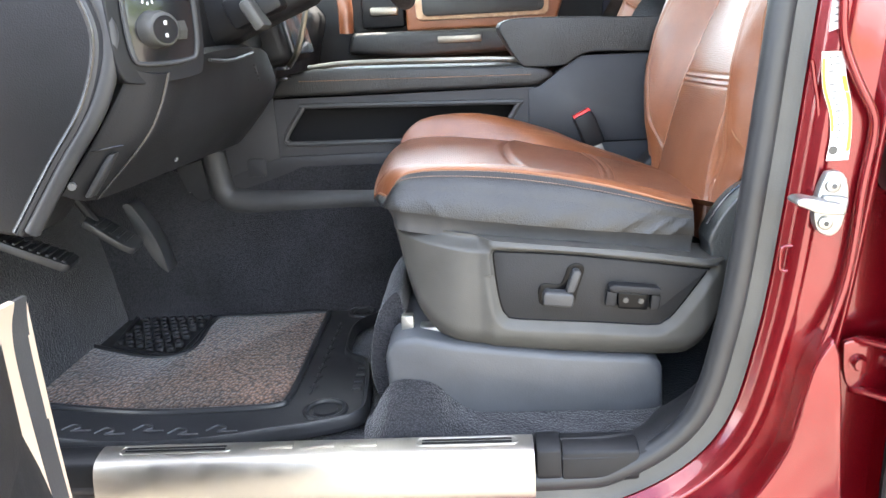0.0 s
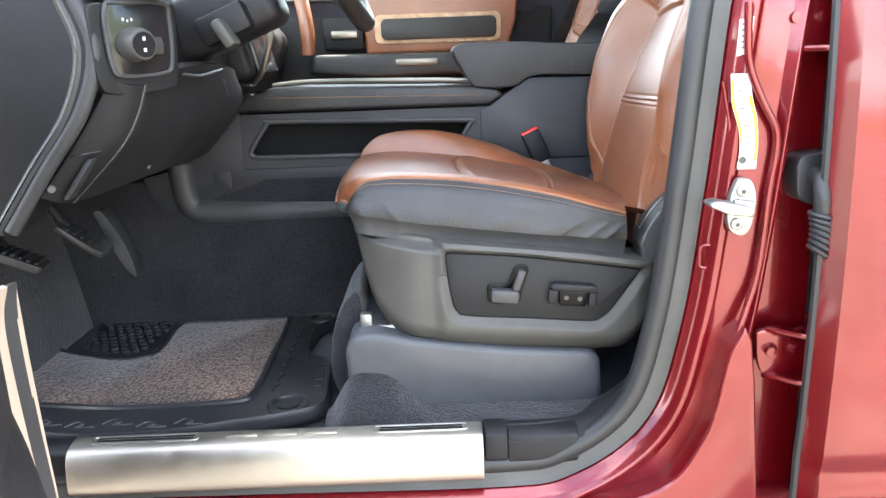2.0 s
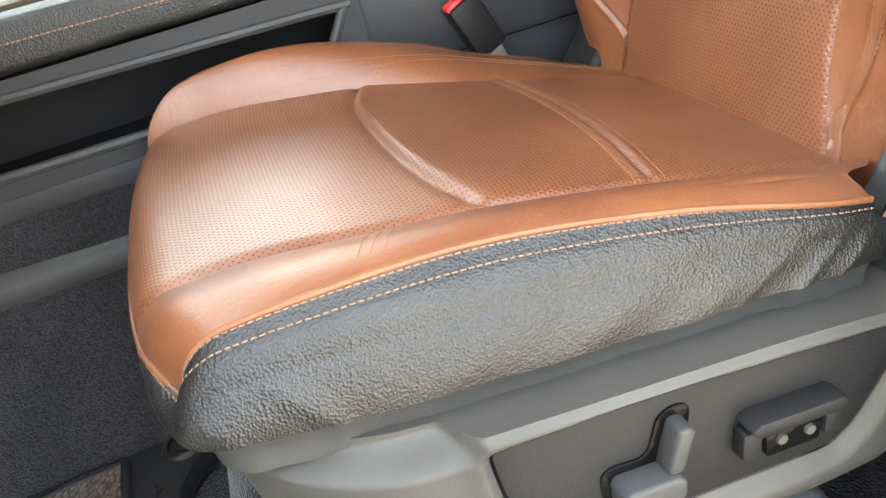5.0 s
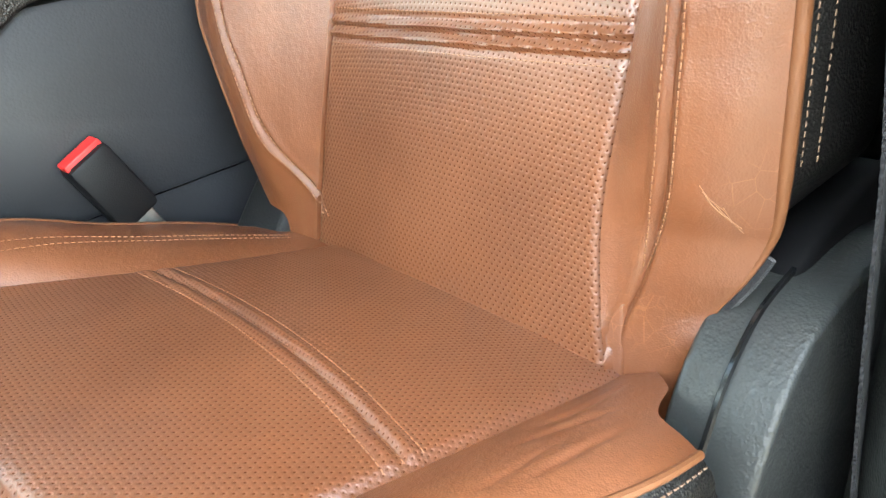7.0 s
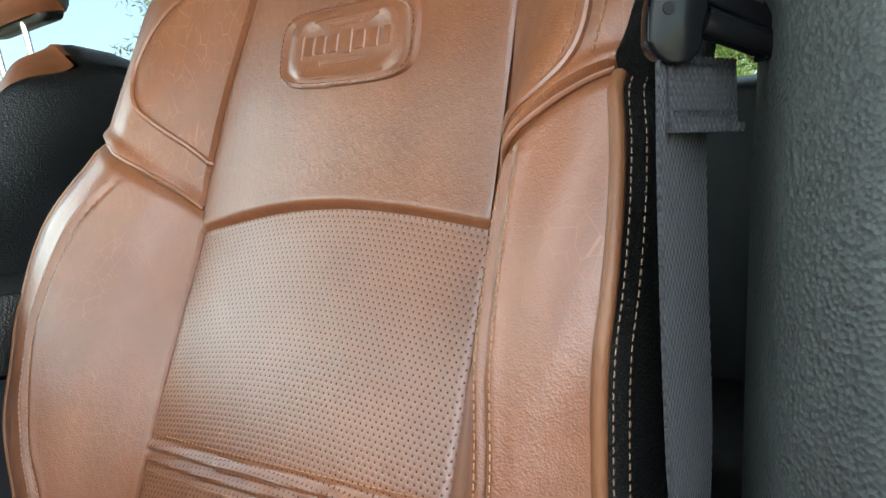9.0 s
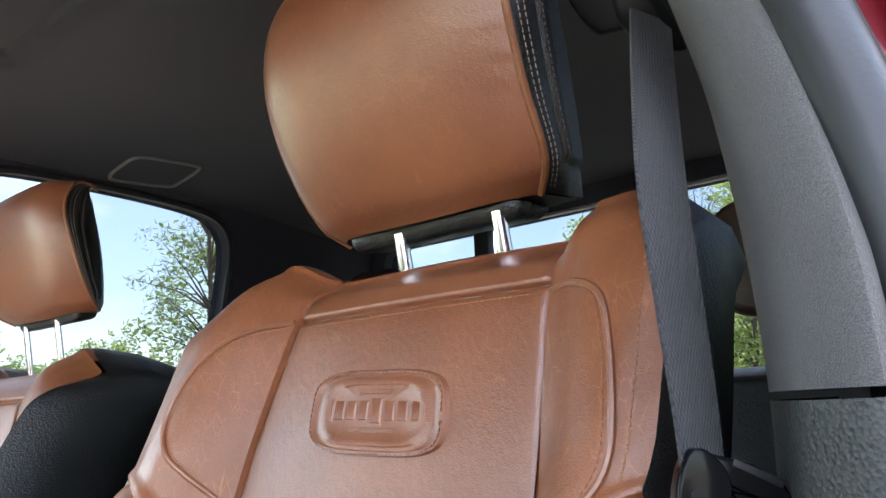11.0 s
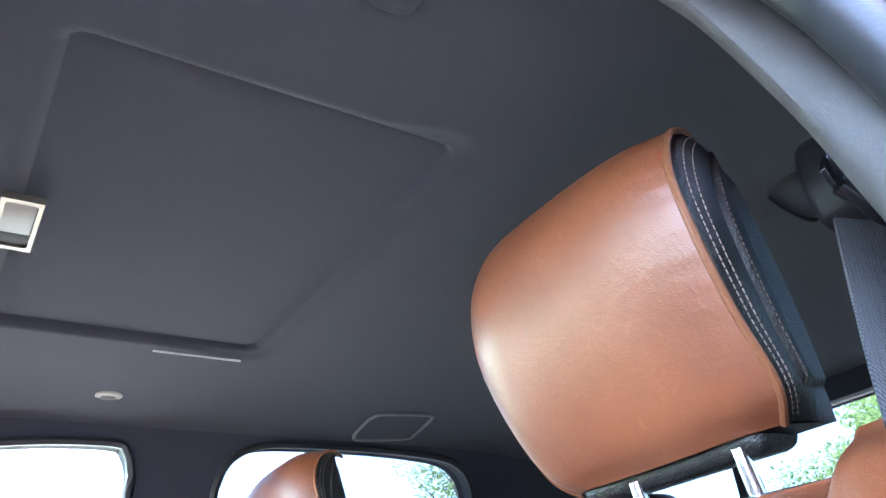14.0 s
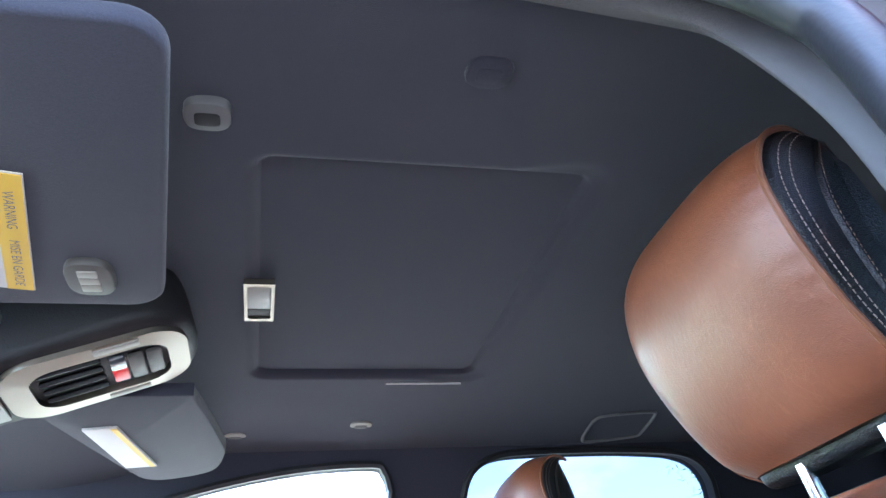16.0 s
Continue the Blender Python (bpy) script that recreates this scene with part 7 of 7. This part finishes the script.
belt = empty("seat_belt", "charcoal webbing seat belt hanging at the pillar", "seat belt", (0.51, 0.11, 1.3))
bp = smooth_curve([(0.64, 0.163, 1.65), (0.573, 0.141, 1.57), (0.51, 0.119, 1.485), (0.506, 0.115, 1.42), (0.506, 0.113, 1.36), (0.503, 0.113, 1.28), (0.503, 0.113, 1.2), (0.505, 0.112, 1.05), (0.508, 0.105, 0.88), (0.51, 0.09, 0.7)], 60)
bs = [(1, -0.05 - 0.2 * max(0, 1 - i / 26) + 0.33 * step_ease(1.18, 1.04, bp[i][2]), 0.05) for i in range(60)]
under(belt, part("webbing", strip([Vector(p) - Vector((0.006, 0, 0)) for p in bp], bs, 0.046, 0.0018), webbing, belt))
keep = Vector((0.036, -0.0135, 0)).normalized()
kc = Vector((0.5015, 0.108, 1.3165))
under(belt, part("keeper", join(strip([kc + Vector((0, 0, 0.014 - 0.0058 * i)) - Vector((0.001, 0.002, 0)) for i in range(6)], tuple(keep), 0.041, 0.004), strip([kc + Vector((-0.0015, -0.003, -0.0125 - 0.001 * i)) for i in range(5)], tuple(keep), 0.044, 0.007)), webbing, belt, "folded webbing keeper"))
for zz in (1.3275, 1.3085):
    under(belt, part("keeper_stitching", stitch_line([kc + keep * (0.019 * q) + Vector((-0.003, -0.005, zz - kc.z)) for q in np.linspace(-1, 1, 12)], (-0.6, -0.8, 0), 0.0035, 0.0025, 0.0005), plastic_black, belt))
LF = Matrix(((0.70, -0.71, 0, 0.4935), (-0.71, -0.70, 0, 0.1005), (0, 0, 1, 1.338), (0, 0, 0, 1)))


def latch(name, bm, mat, lab=""):
    """A latch part drawn in its own plane: x along the plate, y towards the cabin, z up."""
    bmesh.ops.transform(bm, matrix=LF, verts=bm.verts)
    bmesh.ops.recalc_face_normals(bm, faces=bm.faces)
    under(belt, part(name, bm, mat, belt, lab))


latch("latch_plate", join(prism(smooth_curve([(-0.0265, -0.003), (-0.025, 0.012), (-0.02, 0.0245), (-0.0148, 0.028), (-0.009, 0.026), (-0.0028, 0.0187), (-0.0013, 0.011), (-0.0038, 0.0014), (-0.0053, -0.006), (-0.0104, -0.0113), (-0.018, -0.0113), (-0.0237, -0.008), (-0.0265, -0.003)], 48)[:-1], "y", -0.004, 0.006, 0.002, 3),
                          prism([(-0.012, 0.0265), (0.01, 0.0205), (0.0225, 0.012), (0.027, 0.004), (0.0255, -0.001), (0.0, 0.011), (-0.008, 0.014)], "y", -0.004, 0.005, 0.002, 3),
                          prism([(0.021, -0.0118), (0.0275, -0.010), (0.028, 0.001), (0.0225, 0.002), (0.021, -0.006)], "y", -0.004, 0.006, 0.0015)), latch_black, "glossy black latch plate")
latch("latch_bar", tube([(-0.003, 0.003, 0.0045), (0.0255, 0.003, -0.0055)], 0.0062, 16), latch_black, "rounded bar the webbing passes over")
latch("latch_slot", box((0.011, 0.0052, 0.0165), (0.024, 0.0012, 0.0035), 0.0005, (0, 26, 0)), plastic_black)
latch("latch_hole", tube([(-0.018, 0.0055, 0.0095), (-0.018, 0.0066, 0.0095)], 0.0025, 14), shade_black)
gd = prism(smooth_curve([(0.582, 1.67), (0.586, 1.70), (0.603, 1.722), (0.63, 1.727), (0.67, 1.712), (0.70, 1.67), (0.69, 1.645), (0.645, 1.636), (0.60, 1.643), (0.582, 1.67)], 40)[:-1], "y", 0.163, 0.2, 0.016, 6)
bmesh.ops.transform(gd, matrix=Matrix.Translation((0.69, 0.178, 1.708)) @ Matrix.Diagonal((0.56, 1, 0.9, 1)) @ Matrix.Translation((-0.641, -0.175, -1.681)), verts=gd.verts)
under(belt, part("guide_loop", gd, plastic_black, belt, "black belt guide cover"))
under(belt, part("guide_slot", prism(smooth_curve([(0.612, 1.684), (0.625, 1.70), (0.645, 1.697), (0.64, 1.682), (0.622, 1.672), (0.612, 1.684)], 20)[:-1], "y", 0.1615, 0.166, 0.001), plastic_gloss, belt))
under(belt, part("guide_roller", tube(smooth_curve([(0.618, 0.158, 1.672), (0.632, 0.153, 1.66), (0.655, 0.153, 1.65), (0.675, 0.158, 1.645)], 16), 0.009, 12), plastic_gloss, belt, "glossy black belt loop"))

# ---- passenger seat ----
pseat = copy_thing(seat, Matrix.Translation((0.2 + 0.012, 2 * YC - SY + 0.062, FLOOR - 0.045)) @ Matrix.Diagonal((1, -1, 1, 1)))
for ob in pseat.children:
    if ob.name.startswith("headrest"):
        ob.matrix_parent_inverse = ob.matrix_parent_inverse @ Matrix.Translation((0.643, 0, 1.792)) @ Matrix.Diagonal((0.64, 0.94, 0.82, 1)) @ Matrix.Translation((-0.6, 0, -1.792))
    if ob.name.startswith("backrest_shell"):
        ob.matrix_parent_inverse = ob.matrix_parent_inverse @ Matrix.Translation((0.64, 0, 0)) @ Matrix.Diagonal((1.35, 1, 1, 1)) @ Matrix.Translation((-0.64, 0, 0))
tagged(pseat, "brown and black leather passenger seat facing the windscreen", "seat")
pseat.name = "passenger_seat"

# ---- rear bench ----
rb = empty("rear_bench", "black leather rear bench with brown headrests darkened for shade", "rear seat", (1.35, YC, FLOOR))
under(rb, part("bench_back", prism([(1.36, 0.9), (1.48, 1.42), (1.54, 1.44), (1.58, 1.4), (1.56, 0.9)], "y", 0.16, 1.34, 0.02, 3), leather_black, rb))
under(rb, part("bench_cushion", prism([(0.98, 0.85), (0.98, 0.98), (1.42, 0.95), (1.42, 0.85)], "y", 0.14, 1.36, 0.02, 3), leather_black, rb))
under(rb, part("bench_base", prism([(1.05, 0.6), (1.05, 0.85), (1.5, 0.85), (1.5, 0.6)], "y", 0.16, 1.34, 0.02), plastic_black, rb))
for y in (0.30, 1.22):
    under(rb, part("rear_headrest", prism([(y + 0.12 * p, 1.62 + 0.105 * q) for p, q in superell(40, 0.6)], "x", 1.47, 1.56, 0.02, 4), leather_shaded, rb, "brown rear headrest with its shade put into the colour"))

# ---- passenger door trim ----
pd = empty("passenger_door", "passenger door trim in brown leather and black with a wood strip", "car door", (0.0, 1.48, 1.1))
under(pd, part("door_panel", prism([(-0.85, 0.6), (0.47, 0.6), (0.48, 1.37), (-0.85, 1.39)], "y", 1.475, 1.499, 0.006), plastic_soft, pd))
under(pd, part("rear_door_panel", prism([(0.56, 0.6), (1.6, 0.6), (1.6, 1.24), (0.56, 1.24)], "y", 1.475, 1.525, 0.01), plastic_soft, pd))
under(pd, part("leather_band", prism([(-0.12, 1.205), (0.33, 1.205), (0.36, 1.30), (0.37, 1.425), (-0.13, 1.425)], "y", 1.43, 1.48, 0.012, 3), leather_brown, pd, "brown leather upper band"))
under(pd, part("wood_strip", prism(rounded(-0.09, 0.31, 1.235, 1.325, 0.02, 6), "y", 1.42, 1.44, 0.005), wood, pd, "wood strip"))
under(pd, part("black_inlay", prism(rounded(-0.07, 0.295, 1.247, 1.312, 0.018, 6), "y", 1.412, 1.43, 0.004), leather_black, pd, "black leather inlay"))
under(pd, part("handle_cup", box((-0.19, 1.45, 1.27), (0.13, 0.05, 0.1), 0.012), plastic_black, pd))
under(pd, part("door_handle", box((-0.185, 1.42, 1.268), (0.085, 0.018, 0.026), 0.006), satin, pd, "satin door handle"))
under(pd, part("armrest", prism([(-0.30, 1.15), (-0.28, 1.21), (0.17, 1.205), (0.40, 1.195), (0.40, 1.14), (-0.1, 1.13)], "y", 1.37, 1.48, 0.014, 3), leather_black, pd, "black padded armrest"))
under(pd, part("switch_plate", box((0.04, 1.365, 1.178), (0.13, 0.006, 0.02), 0.002), satin, pd, "satin switch plate"))
under(pd, part("brown_pull", tube(smooth_curve([(-0.30, 1.40, 1.21), (-0.30, 1.40, 1.3), (-0.32, 1.42, 1.42)], 16), 0.022, 10), leather_brown, pd, "brown leather grab pull"))


# ---- outside: grass, trees and far woods ----
thing("lawn", sheet(lambda u, v: (-60 + 160 * u, 12 + 70 * v, 0.02 + 0.25 * math.sin(9 * u) * math.sin(5 * v)), 30, 16), grass, "green spring lawn beyond the gravel lot", "lawn", "structure")
thing("lawn_behind", sheet(lambda u, v: (11 + 70 * u, -60 + 72 * v, 0.02 + 0.2 * math.sin(9 * u) * math.sin(5 * v)), 30, 16), grass, "green spring lawn behind the truck", "lawn", "structure")


def leaves(rng, clumps, per, size, spread, flat=1.0):
    """Leaf blades scattered round the clump centres, as one mesh."""
    vs, fs = [], []
    for cx, cy, cz, r in clumps:
        for _ in range(per):
            d = Vector((rng.gauss(0, 1), rng.gauss(0, 1), rng.gauss(0, 1))).normalized() * (r * rng.random() ** 0.45)
            p = Vector((cx + d.x, cy + d.y, cz + d.z * flat))
            a = Vector((rng.gauss(0, 1), rng.gauss(0, 1), rng.gauss(0, 1))).normalized()
            b = a.orthogonal().normalized()
            s = size * rng.uniform(0.6, 1.4)
            k = len(vs)
            vs += [p - a * s, p + b * s * spread, p + a * s, p - b * s * spread]
            fs.append((k, k + 1, k + 2, k + 3))
    me = bpy.data.meshes.new("crown")
    me.from_pydata([tuple(v) for v in vs], [], fs)
    return me


def tinted(name, colours):
    m = material(name, colours[0], 0.75, spec=0.2)
    g = node(m, "ShaderNodeNewGeometry")
    r = node(m, "ShaderNodeValToRGB")
    for i, col in enumerate(colours):
        e = r.color_ramp.elements[i] if i < 2 else r.color_ramp.elements.new(0.5)
        e.color = (*col, 1)
    link(m, g.outputs["Random Per Island"], r.inputs["Fac"])
    link(m, r.outputs["Color"], bsdf(m).inputs["Base Color"])
    tr = node(m, "ShaderNodeBsdfTranslucent")
    link(m, r.outputs["Color"], tr.inputs["Color"])
    mx = node(m, "ShaderNodeMixShader")
    mx.inputs[0].default_value = 0.45
    out = [n for n in m.node_tree.nodes if n.type == "OUTPUT_MATERIAL"][0]
    link(m, bsdf(m).outputs[0], mx.inputs[1])
    link(m, tr.outputs[0], mx.inputs[2])
    link(m, mx.outputs[0], out.inputs["Surface"])
    return m


spring = tinted("spring_leaves", [(0.26, 0.34, 0.10), (0.52, 0.6, 0.26), (0.38, 0.47, 0.17)])
pine_m = tinted("pine_leaves", [(0.17, 0.21, 0.12), (0.32, 0.35, 0.2), (0.24, 0.28, 0.16)])


def tree(name, label, seed, height, trunk_r, crown_lo, crown_r, clumps_n, per, size, mat, spread, thin):
    rng = random.Random(seed)
    t = empty(name, label, "tree", (0, 0, 0), "trees beyond the lot")
    lean = [(0.25 * math.sin(h * 0.4 + seed), 0.2 * math.cos(h * 0.3 + seed), h) for h in np.linspace(0, height * 0.95, 10)]
    wood_bm = tube(lean, [trunk_r * (1 - 0.85 * i / 9) for i in range(10)], 8)
    cl = []
    for i in range(clumps_n):
        h = crown_lo + (height - crown_lo) * rng.random() ** 0.8
        k = (h - crown_lo) / (height - crown_lo)
        rad = crown_r * (0.35 + 0.65 * math.sin(math.pi * min(0.15 + 0.8 * k, 1))) * rng.uniform(0.35, 1.0)
        a = rng.uniform(0, 2 * math.pi)
        c = (rad * math.cos(a), rad * math.sin(a), h)
        if i % 3 == 0 or thin:
            j = min(int((h * 0.85) / (height * 0.95) * 9), 8)
            wood_bm = join(wood_bm, tube([lean[j], ((lean[j][0] + c[0]) / 2, (lean[j][1] + c[1]) / 2, (lean[j][2] + c[2]) / 2 + 0.2), c], [trunk_r * 0.3, trunk_r * 0.18, trunk_r * 0.06], 5))
        cl.append((*c, crown_r * rng.uniform(0.16, 0.34)))
    part("trunk", wood_bm, bark, t)
    me = leaves(rng, cl, per, size, spread, 0.75)
    me.materials.append(mat)
    ob = new("crown", me)
    ob.parent = t
    return t


leafy = tree("leafy_tree", "leafy spring tree with fresh green crown", 3, 8.5, 0.16, 0.8, 3.2, 70, 75, 0.11, spring, 0.5, False)
pine = tree("pine_tree", "tall thin pine tree with open dark branches", 8, 12.0, 0.14, 4.0, 2.6, 46, 70, 0.13, pine_m, 0.14, True)
leafy.matrix_basis = pose(17, 24, 0)
pine.matrix_basis = pose(15.5, 22.0, 0)
rng = random.Random(5)
for x, y, sc in ((10, 27, 0.55), (22, 21, 0.7), (13.5, 25, 0.5), (27, 16, 0.8), (30, 9, 0.9), (29, 3, 0.95), (27, -3, 0.9), (30, -9, 1.0), (24, 12, 0.75), (5, 32, 0.5), (-2, 34, 0.45), (20, 27, 0.6), (33, 6, 1.1), (25, 0.5, 0.8), (34, -3, 1.2), (22, 6, 0.75), (23, -2, 0.8), (27, 6, 1.1), (31, 2, 1.3), (36, 9, 1.4), (35, 15, 1.3), (28, 13, 1.0), (37, -8, 1.5), (26, -8, 1.0), (38, 3, 1.5)):
    tr = copy_thing(leafy, pose(x, y, 0, 0, 0, rng.uniform(0, 360)) @ Matrix.Scale(sc, 4))
for x, y, sc in ((24, 30, 0.9), (36, 12, 1.0)):
    copy_thing(pine, pose(x, y, 0, 0, 0, rng.uniform(0, 360)) @ Matrix.Scale(sc, 4))
wood_clumps = []
for i in range(420):
    a = radians(-40 + 180 * rng.random())
    d = rng.uniform(55, 75)
    h = 2.5 * rng.random() + 1.5 * math.sin(a * 7) + 1.5
    wood_clumps.append((d * math.cos(a), d * math.sin(a), max(h, 0.4), rng.uniform(1.2, 2.6)))
me = leaves(rng, wood_clumps, 26, 0.5, 0.6, 0.8)
me.materials.append(spring)
tagged(new("far_woods", me), "hazy green woods along the far edge", "woods", "", "stuff")
